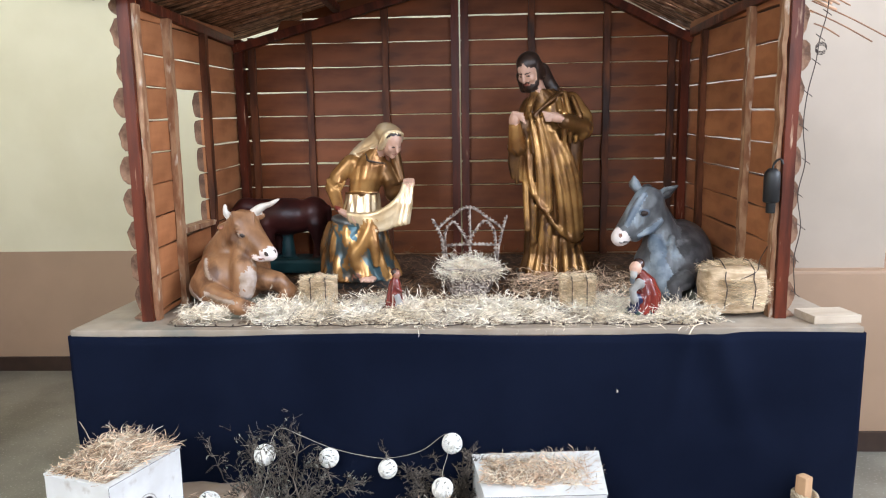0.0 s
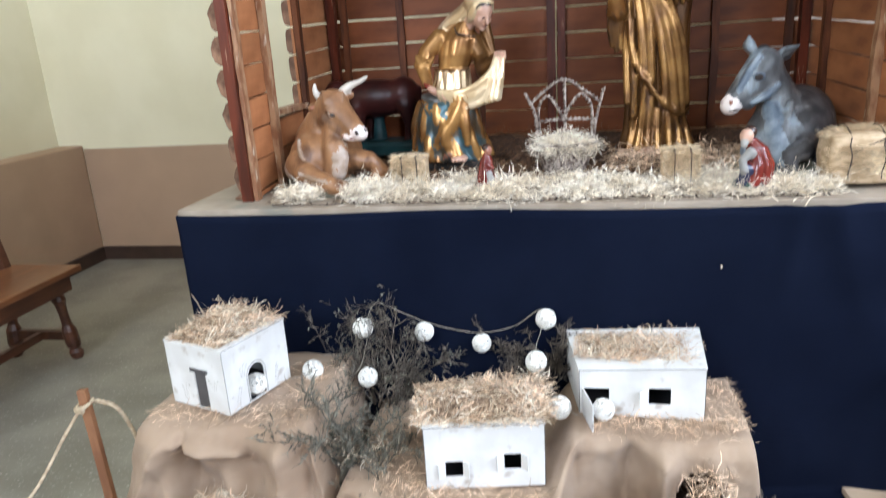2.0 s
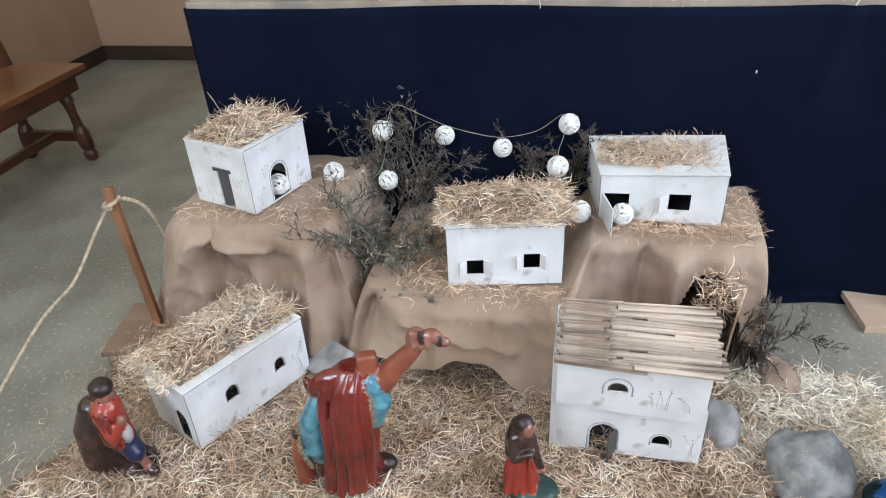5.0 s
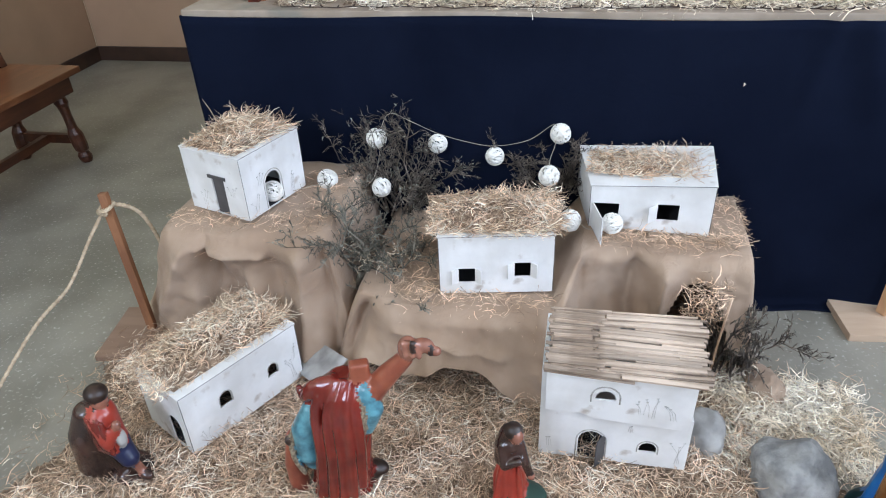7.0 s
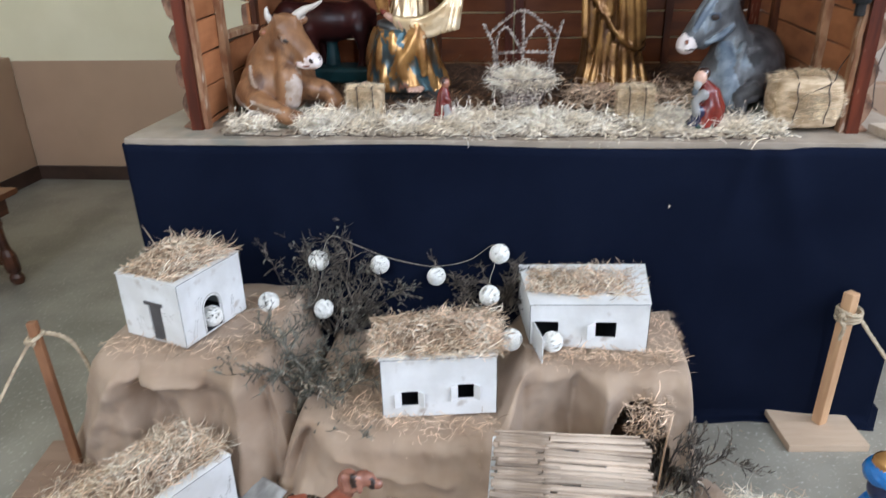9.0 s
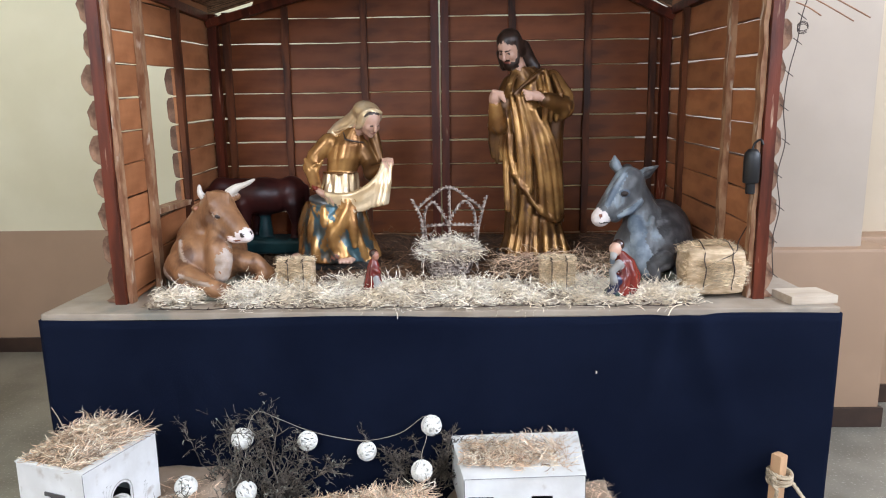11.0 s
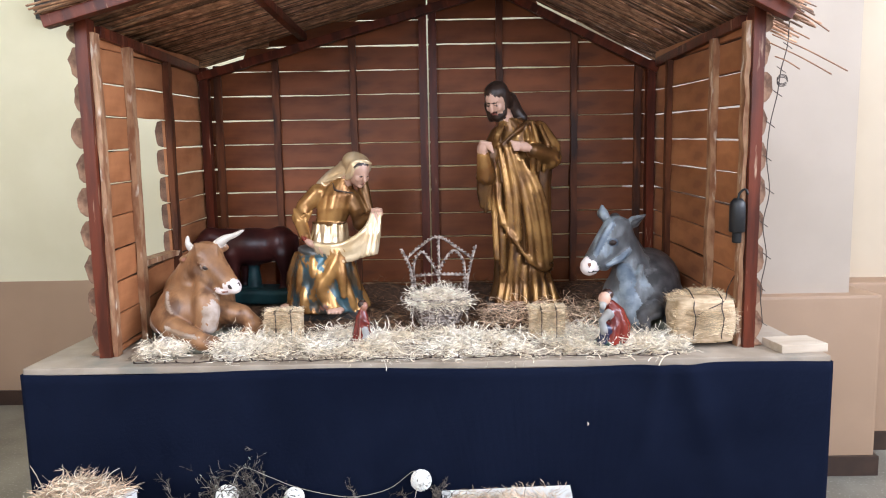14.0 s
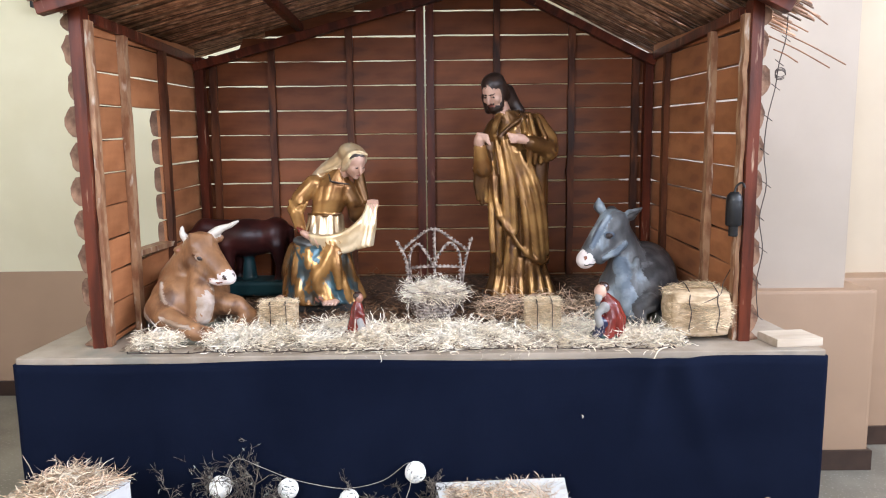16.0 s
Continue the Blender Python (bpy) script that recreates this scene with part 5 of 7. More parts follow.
    c.ball((-0.052, -0.112, 0.294), (0.028, 0.013, 0.013), M_SKIN, (0, 30, 0), 0.003)
    for k in range(3):
        c.limb((-0.036, -0.118, 0.290 - 0.006 * k), (-0.014 + 0.003 * k, -0.124, 0.276 - 0.005 * k), 0.0055, 0.0045, M_SKIN, 0.002)
    # far arm, shade under the cloak painted dark gold, holding the cloth up
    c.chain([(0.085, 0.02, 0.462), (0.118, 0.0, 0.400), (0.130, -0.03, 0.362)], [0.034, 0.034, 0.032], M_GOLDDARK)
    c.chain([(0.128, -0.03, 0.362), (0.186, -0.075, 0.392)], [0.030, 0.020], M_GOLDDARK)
    c.ball((0.194, -0.088, 0.410), (0.022, 0.015, 0.015), M_SKIN, (0, -10, 0), 0.004)
    for k in range(4):
        c.limb((0.180 + 0.011 * k, -0.098, 0.418), (0.182 + 0.011 * k, -0.106, 0.400), 0.006, 0.0055, M_SKIN, 0.002)
    # the cloth between the two
    for k in range(7):
        u = k / 6
        c.chain(smooth_path([(-0.034 + 0.010 * u, -0.122, 0.296 - 0.005 * k), (0.030, -0.142, 0.290 - 0.008 * k), (0.085, -0.146, 0.300 - 0.011 * k), (0.140, -0.132, 0.335 - 0.013 * k), (0.186, -0.108, 0.398 - 0.006 * k)], 3),
                [0.006] * 3 + [0.007 + 0.002 * (k % 3 == 0)] * 7 + [0.006] * 3, M_GOLDPALE, 0.012)
    for k in range(7):
        c.chain([(0.176 + 0.006 * k, -0.108, 0.404), (0.158 + 0.008 * k, -0.122 - 0.007 * (k % 2), 0.33), (0.136 + 0.0095 * k, -0.126 - 0.010 * (k % 2), 0.246 + 0.002 * k)], [0.004, 0.0066, 0.0080], M_GOLDPALE, 0.008)
    for p, r in (((-0.165, -0.075, 0.046), (0.026, 0.030, 0.014)), ((0.036, -0.152, 0.046), (0.034, 0.032, 0.013))):
        c.ball(p, r, M_SKIN, k=0.003)
    for k in range(4):
        c.limb((0.018 + 0.013 * k, -0.172, 0.046), (0.016 + 0.014 * k, -0.182, 0.042), 0.007, 0.006, M_SKIN, 0.002)
    # neck, head and veil
    c.limb((0.062, 0.005, 0.510), (0.100, -0.014, 0.550), 0.025, 0.025, M_SKIN, 0.006)
    face(c, (0.126, -0.034, 0.556), 0.096, 42, 30, M_GOLDPALE)
    c.ball((0.116, -0.006, 0.590), (0.060, 0.056, 0.044), M_GOLDPALE, (8, 26, 40), 0.003)
    c.chain(smooth_path([(0.160, -0.058, 0.586), (0.128, -0.072, 0.588), (0.100, -0.060, 0.566)], 3), [0.006] * 7, M_HAIR, 0.001)
    c.chain(smooth_path([(0.172, -0.050, 0.590), (0.148, -0.064, 0.602), (0.110, -0.062, 0.594), (0.088, -0.052, 0.560), (0.078, -0.038, 0.534)], 3), [0.007] * 13, M_GOLDPALE, 0.004)
    c.chain(smooth_path([(0.105, 0.010, 0.590), (0.060, 0.020, 0.560), (0.005, 0.028, 0.535), (-0.040, 0.030, 0.505)], 3), [0.046, 0.044, 0.042, 0.038, 0.035, 0.032, 0.028, 0.024, 0.020, 0.016], M_GOLDPALE, 0.010)
    fold([(0.092, -0.036, 0.575), (0.050, -0.022, 0.545), (-0.010, -0.006, 0.522)], 0.008, M_GOLDPALE, 0.004)
    fold([(0.098, -0.030, 0.600), (0.050, -0.010, 0.570), (0.000, 0.004, 0.545)], 0.008, M_GOLDPALE, 0.004)
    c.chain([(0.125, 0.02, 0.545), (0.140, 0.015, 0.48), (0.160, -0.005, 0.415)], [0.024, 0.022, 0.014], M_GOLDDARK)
    return c.done("seated_statue", (-0.22, -0.21, -0.01), (0.25, 0.13, 0.66), 0.0036, (-0.398, 0.665, FLOOR_S), 0,
                  "gilded seated statue of a veiled woman holding a cloth", "statue")


def lying_ox():
    c = Clay(0.020)
    c.ball((0.0, -0.06, 0.004), (0.17, 0.15, 0.028), M_MOSS, k=0.006)
    c.ball((-0.085, 0.13, 0.105), (0.125, 0.25, 0.112), M_OX, (0, 0, 12))
    c.ball((-0.070, -0.02, 0.105), (0.118, 0.115, 0.105), M_OX)
    # neck and dewlap
    c.chain([(-0.095, 0.04, 0.165), (-0.055, -0.01, 0.225), (-0.020, -0.03, 0.275)], [0.082, 0.066, 0.056], M_OX)
    c.chain([(-0.010, -0.075, 0.205), (0.000, -0.105, 0.150), (0.000, -0.118, 0.085)], [0.030, 0.042, 0.040], M_OX, 0.016)
    c.chain([(0.020, -0.105, 0.165), (0.020, -0.132, 0.115), (0.014, -0.136, 0.070)], [0.020, 0.030, 0.024], M_OXPALE, 0.020)
    # head: broad brow, long face falling to a pale muzzle
    c.ball((-0.004, -0.045, 0.298), (0.052, 0.050, 0.046), M_OX, (0, 20, -20), 0.012)
    c.chain([(0.000, -0.050, 0.285), (0.040, -0.080, 0.245), (0.075, -0.105, 0.212)], [0.052, 0.042, 0.034], M_OX, 0.012)
    c.chain([(-0.020, -0.065, 0.245), (0.030, -0.095, 0.205)], [0.036, 0.028], M_OX, 0.012)
    c.ball((0.086, -0.112, 0.202), (0.040, 0.032, 0.028), M_MUZZLE, (0, 22, -28), 0.005)
    c.ball((0.062, -0.115, 0.186), (0.030, 0.024, 0.014), M_MUZZLE, (0, 10, -28), 0.005)
    c.chain([(0.036, -0.122, 0.192), (0.066, -0.140, 0.186), (0.100, -0.136, 0.184)], [0.002, 0.0028, 0.002], M_SKINDARK, 0.001)
    c.limb((0.090, -0.144, 0.204), (0.092, -0.145, 0.201), 0.006, 0.006, M_HAIR, 0.001)
    c.limb((0.116, -0.126, 0.208), (0.117, -0.127, 0.206), 0.005, 0.005, M_HAIR, 0.001)
    # horns and ears
    c.chain(smooth_path([(-0.020, -0.035, 0.312), (-0.048, -0.045, 0.318), (-0.062, -0.052, 0.338), (-0.060, -0.056, 0.362)], 3), [0.017, 0.016, 0.015, 0.014, 0.013, 0.012, 0.010, 0.008, 0.007, 0.004], M_HORN, 0.003)
    c.chain(smooth_path([(0.030, -0.030, 0.332), (0.062, -0.036, 0.352), (0.092, -0.042, 0.362), (0.122, -0.046, 0.378)], 3), [0.016, 0.016, 0.015, 0.013, 0.011, 0.010, 0.009, 0.008, 0.006, 0.004], M_HORN, 0.003)
    c.ball((-0.064, -0.040, 0.286), (0.034, 0.012, 0.016), M_OX, (0, -8, 12), 0.005)
    c.ball((-0.068, -0.050, 0.285), (0.020, 0.006, 0.008), M_SKINDARK, (0, -8, 12), 0.002)
    c.ball((0.052, -0.025, 0.318), (0.016, 0.010, 0.013), M_OX, (0, -30, 0), 0.005)
    # eyes
    c.ball((0.004, -0.104, 0.262), (0.016, 0.008, 0.009), M_OXPALE, (0, 20, 0), 0.003)
    c.ball((0.006, -0.110, 0.262), (0.010, 0.005, 0.0065), M_HAIR, (0, 20, 0), 0.001)
    c.limb((-0.014, -0.100, 0.276), (0.024, -0.104, 0.270), 0.008, 0.006, M_OX, 0.004)
    for k in range(6):
        c.limb((-0.030 + 0.013 * k, -0.070, 0.336 - 0.001 * k), (-0.020 + 0.012 * k, -0.094, 0.300 - 0.004 * k), 0.008, 0.005, M_OX, 0.004)
    # pale brush strokes on the shoulder and worn legs
    c.chain(smooth_path([(-0.130, -0.085, 0.180), (-0.118, -0.118, 0.135), (-0.085, -0.130, 0.100)], 3), [0.005, 0.007, 0.008, 0.008, 0.007, 0.006, 0.004], M_OXPALE, 0.004)
    c.chain([(-0.140, -0.080, 0.100), (-0.105, -0.135, 0.070), (0.000, -0.190, 0.035)], [0.044, 0.038, 0.028], M_OX, 0.010)
    c.chain([(0.000, -0.190, 0.035), (0.042, -0.195, 0.022), (0.058, -0.190, 0.020)], [0.028, 0.027, 0.022], M_OX, 0.008)
    c.chain([(-0.118, -0.165, 0.078), (-0.060, -0.195, 0.060), (0.000, -0.212, 0.050)], [0.006, 0.008, 0.005], M_OXPALE, 0.005)
    c.chain([(0.030, -0.04, 0.100), (0.105, -0.06, 0.092), (0.150, -0.05, 0.050)], [0.046, 0.034, 0.026], M_OX, 0.012)
    c.chain([(0.150, -0.05, 0.050), (0.120, -0.10, 0.030)], [0.024, 0.020], M_OX, 0.008)
    c.ball((-0.150, -0.06, 0.075), (0.050, 0.050, 0.045), M_OXPALE, k=0.020)
    c.chain([(-0.13, 0.20, 0.06), (-0.175, 0.08, 0.045)], [0.055, 0.035], M_OX)
    return c.done("lying_ox_statue", (-0.26, -0.26, -0.005), (0.22, 0.42, 0.40), 0.0038, (-0.757, 0.345, FLOOR_S - 0.008), 4,
                  "brown lying ox statue with white muzzle and horns", "statue")


def standing_cow():
    c = Clay(0.02)
    c.slab((0, 0, 0.03), (0.17, 0.09, 0.03), M_TEAL, 0.015, k=0.008)
    c.ball((-0.02, 0, 0.235), (0.155, 0.07, 0.078), M_MAROON)
    c.ball((0.10, 0, 0.245), (0.065, 0.066, 0.074), M_MAROON)
    for x, y in ((-0.10, -0.035), (-0.08, 0.035), (0.115, -0.035), (0.135, 0.035)):
        c.chain([(x, y, 0.2), (x + 0.01, y, 0.12), (x, y, 0.05)], [0.034, 0.020, 0.018], M_MAROON)
    c.chain([(-0.12, 0, 0.255), (-0.19, -0.03, 0.275)], [0.055, 0.040], M_MAROON)
    c.chain([(-0.19, -0.03, 0.275), (-0.235, -0.06, 0.245)], [0.036, 0.024], M_MAROON)
    c.limb((0.165, 0, 0.27), (0.175, 0, 0.12), 0.010, 0.007, M_MAROON)
    c.chain([(-0.02, 0.0, 0.08), (-0.02, 0.0, 0.16)], [0.03, 0.02], M_TEAL)
    return c.done("standing_cow_statue", (-0.29, -0.13, -0.005), (0.21, 0.12, 0.345), 0.0055, (-0.735, 0.86, FLOOR_S + 0.02), -4,
                  "dark maroon standing cow statue on a teal base", "statue")


def lying_donkey():
    c = Clay(0.022)
    c.ball((0.0, 0.0, 0.004), (0.16, 0.12, 0.03), M_MOSS, k=0.006)
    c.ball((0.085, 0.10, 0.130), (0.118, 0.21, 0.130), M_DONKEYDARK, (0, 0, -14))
    c.ball((-0.01, -0.02, 0.10), (0.100, 0.11, 0.11), M_DONKEY)
    c.chain([(0.015, 0.0, 0.15), (-0.020, -0.005, 0.24), (-0.045, -0.01, 0.30)], [0.082, 0.060, 0.052], M_DONKEY)
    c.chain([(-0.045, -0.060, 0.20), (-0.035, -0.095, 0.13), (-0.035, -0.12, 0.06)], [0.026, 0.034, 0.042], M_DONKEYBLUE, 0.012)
    # head in profile
    c.chain([(-0.062, -0.015, 0.336), (-0.100, -0.035, 0.292), (-0.150, -0.055, 0.240)], [0.056, 0.050, 0.036], M_DONKEY, 0.012)
    c.limb((-0.055, -0.03, 0.285), (-0.115, -0.05, 0.225), 0.040, 0.026, M_DONKEY, 0.012)
    c.ball((-0.166, -0.066, 0.222), (0.038, 0.030, 0.034), M_MUZZLE, (0, -35, 18), 0.004)
    c.limb((-0.176, -0.095, 0.232), (-0.178, -0.096, 0.228), 0.005, 0.004, M_SKINDARK, 0.001)
    c.limb((-0.142, -0.094, 0.206), (-0.178, -0.094, 0.203), 0.003, 0.002, M_HAIR, 0.001)
    c.chain([(-0.090, 0.0, 0.372), (-0.108, 0.005, 0.400), (-0.110, 0.005, 0.428)], [0.014, 0.020, 0.005], M_DONKEY, 0.005)
    c.chain([(-0.034, -0.015, 0.352), (-0.002, -0.02, 0.370), (0.038, -0.02, 0.394)], [0.014, 0.021, 0.004], M_DONKEY, 0.005)
    c.chain([(-0.026, -0.030, 0.354), (-0.002, -0.038, 0.369), (0.028, -0.032, 0.386)], [0.005, 0.011, 0.003], M_DONKEYDARK, 0.002)
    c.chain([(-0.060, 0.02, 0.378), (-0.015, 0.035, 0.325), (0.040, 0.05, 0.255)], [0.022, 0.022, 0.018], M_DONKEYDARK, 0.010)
    c.ball((-0.092, -0.079, 0.304), (0.020, 0.009, 0.014), M_DONKEYBLUE, k=0.002)
    c.ball((-0.093, -0.086, 0.304), (0.014, 0.007, 0.010), M_HAIR, k=0.001)
    c.chain([(-0.090, -0.060, 0.368), (-0.122, -0.070, 0.318), (-0.150, -0.082, 0.268)], [0.010, 0.011, 0.009], M_DONKEYBLUE, 0.006)
    c.chain([(-0.030, -0.060, 0.275), (-0.062, -0.075, 0.245), (-0.105, -0.078, 0.225)], [0.010, 0.012, 0.008], M_DONKEYBLUE, 0.008)
    c.chain([(0.010, -0.075, 0.215), (-0.010, -0.105, 0.15), (0.0, -0.118, 0.09)], [0.012, 0.014, 0.012], M_DONKEY, 0.008)
    c.limb((-0.070, -0.070, 0.322), (-0.108, -0.074, 0.318), 0.007, 0.006, M_DONKEY, 0.004)
    c.chain([(-0.07, -0.05, 0.09), (-0.105, -0.09, 0.07), (-0.02, -0.15, 0.04)], [0.042, 0.032, 0.026], M_DONKEYBLUE, 0.010)
    c.chain([(0.06, -0.06, 0.10), (0.04, -0.135, 0.078), (-0.005, -0.16, 0.060), (-0.002, -0.165, 0.025)], [0.050, 0.036, 0.026, 0.024], M_DONKEYDARK, 0.010)
    c.chain([(0.15, 0.0, 0.08), (0.11, -0.11, 0.05)], [0.055, 0.035], M_DONKEYDARK)
    return c.done("lying_donkey_statue", (-0.23, -0.22, -0.005), (0.27, 0.34, 0.43), 0.0042, (0.727, 0.435, FLOOR_S - 0.002), 0,
                  "grey lying donkey statue with a white muzzle and bluish chest", "statue")


standing_saint()
seated_saint()
lying_ox()
standing_cow()
lying_donkey()

# two small kneeling figurines at the platform's front edge
c = Clay(0.008)
c.robe([(0.0, 0, 0, 0.036, 0.030), (0.05, 0.0, 0, 0.026, 0.024), (0.095, 0.004, 0, 0.020, 0.018), (0.118, 0.006, 0, 0.010, 0.010)], M_REDGLAZE, 7, (0.12, 0.04), 0.5, 0.3)
c.chain([(0.012, -0.008, 0.085), (0.026, -0.02, 0.075)], [0.010, 0.006], M_REDGLAZE)
c.chain([(0.012, -0.02, 0.05), (0.022, -0.018, 0.01)], [0.012, 0.016], M_PAPER)
c.ball((0.012, -0.003, 0.128), (0.0125, 0.0125, 0.015), M_SKINDARK, k=0.003)
c.ball((0.006, 0.003, 0.134), (0.016, 0.015, 0.015), M_DARKCLOAK, k=0.003)
c.chain([(-0.03, 0.0, 0.006), (0.04, 0.0, 0.006)], [0.010, 0.010], M_MAROON)
c.done("kneeling_figurine", (-0.06, -0.05, -0.01), (0.06, 0.05, 0.155), 0.0026, (-0.228, 0.205, TOP + 0.006), 0, "small glossy red kneeling figurine", "figurine", "kneeling figurines")
c = Clay(0.008)
c.ball((0, 0, 0.008), (0.048, 0.034, 0.014), M_DKGREEN)
c.robe([(0.008, 0.008, 0.0, 0.042, 0.034), (0.06, 0.018, 0.0, 0.036, 0.030), (0.105, 0.010, 0, 0.026, 0.022), (0.13, -0.004, 0, 0.010, 0.010)], M_REDGLAZE, 7, (0.10, 0.03), 0.5, 1.3)
c.chain([(-0.010, -0.02, 0.095), (-0.030, -0.026, 0.075), (-0.026, -0.03, 0.05)], [0.012, 0.010, 0.010], M_PAPER)
c.chain([(-0.015, -0.02, 0.05), (-0.03, -0.022, 0.015)], [0.014, 0.012], M_NAVYP)
c.ball((-0.020, -0.010, 0.136), (0.017, 0.016, 0.019), M_SKIN, k=0.003)
c.ball((-0.026, -0.018, 0.120), (0.010, 0.009, 0.014), M_PAPER, k=0.003)
c.ball((-0.010, 0.0, 0.146), (0.018, 0.017, 0.017), M_DARKCLOAK, k=0.003)
c.done("kneeling_figurine", (-0.06, -0.05, -0.01), (0.06, 0.05, 0.175), 0.0026, (0.575, 0.125, TOP + 0.012), 0, "small glossy red figurine on a dark green base", "figurine", "kneeling figurines", 1.12)

# ---- manger, bales and lamp ----
manger = thing("manger", "wicker manger of twisted rods filled with straw", "manger", at=(0.025, 0.47, TOP + 0.01))


def twisted(name, pts, r=0.0042, turns=34):
    t = Tubes()
    p = smooth_path(pts, 24)
    for s in (0, math.pi):
        out, run = [], 0.0
        for i, q in enumerate(p):
            if i:
                run += (q - p[i - 1]).length
            a = s + run * 2 * math.pi * turns
            out.append(q + Vector((math.cos(a) * r, math.sin(a) * r * 0.6, math.sin(a) * r)))
        t.add(out, r * 0.8, 5)
    return t.done(name, M_WICKER, manger)


twisted("corner_rod", [(-0.10, 0.045, 0.0), (-0.098, 0.05, 0.12), (-0.105, 0.055, 0.20), (-0.137, 0.06, 0.272)])
twisted("corner_rod", [(0.105, 0.045, 0.0), (0.105, 0.05, 0.12), (0.118, 0.055, 0.20), (0.140, 0.06, 0.280)])
twisted("rail", [(-0.10, 0.052, 0.172), (0.0, 0.056, 0.178), (0.11, 0.052, 0.175)])
twisted("arched_rail", [(-0.120, 0.058, 0.235), (-0.075, 0.06, 0.275), (0.0, 0.062, 0.318), (0.075, 0.06, 0.275), (0.128, 0.058, 0.235)])
twisted("centre_rod", [(0.002, 0.055, 0.09), (0.003, 0.056, 0.2), (0.002, 0.06, 0.316)])
twisted("arched_rail", [(-0.088, 0.055, 0.13), (-0.090, 0.056, 0.22), (-0.058, 0.058, 0.262), (-0.018, 0.056, 0.215), (0.0, 0.055, 0.175)])
twisted("arched_rail", [(0.098, 0.055, 0.13), (0.095, 0.056, 0.22), (0.060, 0.058, 0.262), (0.018, 0.056, 0.215), (0.003, 0.055, 0.175)])
for k in range(9):
    bk = Tubes()
    z = 0.012 + 0.011 * k
    a, b = 0.075 + 0.0045 * k, 0.06 + 0.003 * k
    bk.add([(a * math.cos(2 * math.pi * i / 22), b * math.sin(2 * math.pi * i / 22), z + 0.003 * math.sin(i * 2.85 + k)) for i in range(22)], 0.0058, 5, True)
    bk.done("basket_ring", M_WICKER, manger)
part("basket_base", box(-0.06, 0.06, -0.05, 0.05, -0.004, 0.012, 0.004), M_WICKER, manger)
rgn = np.random.default_rng(11)
_r, _a = np.sqrt(rgn.uniform(0, 1, 3200)), rgn.uniform(0, 6.28, 3200)
nest = np.stack([0.025 + 0.10 * _r * np.cos(_a), 0.45 + 0.072 * _r * np.sin(_a), TOP + 0.10 + 0.045 * (1 - _r ** 2) * rgn.uniform(-0.6, 1, 3200)], 1)
strands("manger_straw", nest, (0.04, 0.10), 0.75, 0.0009, M_WOOL, knots=9, rise=0.35, seed=12, label="curled pale straw heaped in the manger")


def bale(label, at, turn, lx, ly, lz, seed, round_=0.02):
    """A pressed straw bale with two wires round it."""
    b = thing("straw_bale", label, "straw bale", "small straw bales", at=at, turn=turn)
    bm = box(-lx / 2, lx / 2, -ly / 2, ly / 2, 0, lz, round_)
    bmesh.ops.subdivide_edges(bm, edges=list(bm.edges), cuts=3, use_grid_fill=True)
    for v in bm.verts:
        v.co += 0.0025 * noise.noise_vector(v.co * 60 + Vector((seed, 0, 0)))
    part("straw_body", bm, M_BALE, b, smooth=True)
    for x in (-lx * 0.2, lx * 0.22):
        t = Tubes()
        hw, r2 = ly / 2 + 0.001, round_
        hw, lz2 = hw + 0.005, lz + 0.006
        loop = []
        for cy, cz, a0 in ((-hw + r2, r2, 180), (-hw + r2, lz2 - r2, 90), (hw - r2, lz2 - r2, 0), (hw - r2, r2, -90)):
            loop += [(x + 0.004 * math.sin(9 * cz + a), cy + r2 * math.cos(radians(a0 + 90 - a)), max(cz + r2 * math.sin(radians(a0 + 90 - a)), 0.001)) for a in (0, 22, 45, 68, 90)]
        t.add(loop, 0.0019, 5, True)
        t.done("binding_wire", M_WIRE, b)
    g = np.random.default_rng(seed)
    n = min(max(int(9000 * lx * lz / 0.03), 1100), 4200)
    side = g.integers(0, 2, n)
    x, u = g.uniform(-lx / 2 + 0.012, lx / 2 - 0.012, n), g.uniform(0, 1, n)
    p = np.stack([x, np.where(side == 1, g.uniform(-ly / 2 + round_ * 0.6, ly / 2 - round_ * 0.6, n), -ly / 2 - 0.0005), np.where(side == 1, lz + 0.0005, round_ * 0.6 + u * (lz - 1.2 * round_))], 1)
    out = np.abs(p[:, 0]) > lx / 2 - round_
    p[out & (side == 0), 1] += 0.4 * (np.abs(p[:, 0]) - lx / 2 + round_)[out & (side == 0)]
    p[out & (side == 1), 2] -= 0.4 * (np.abs(p[:, 0]) - lx / 2 + round_)[out & (side == 1)]
    e = side == 2
    p[e, 0] = np.where(g.uniform(0, 1, e.sum()) < 0.5, -1, 1) * (lx / 2 + 0.0005)
    p[e, 1] = g.uniform(-ly / 2, ly / 2, e.sum())
    strands("loose_straw", p, (0.02, 0.05), 0.14, 0.0007, M_BALESTRAW, parent=b, rise=0.10, along=0.0, seed=seed, knots=4)
    return b


bale("large straw bale bound with two wires beside the post", (0.880, 0.185, TOP + 0.004), -4, 0.205, 0.175, 0.165, 21, 0.074)
bale("small straw bale bound with wire", (-0.500, 0.285, TOP + 0.004), 3, 0.122, 0.08, 0.102, 22, 0.01)
bale("small straw bale bound with wire", (0.394, 0.270, TOP + 0.004), -3, 0.118, 0.08, 0.102, 23, 0.01)

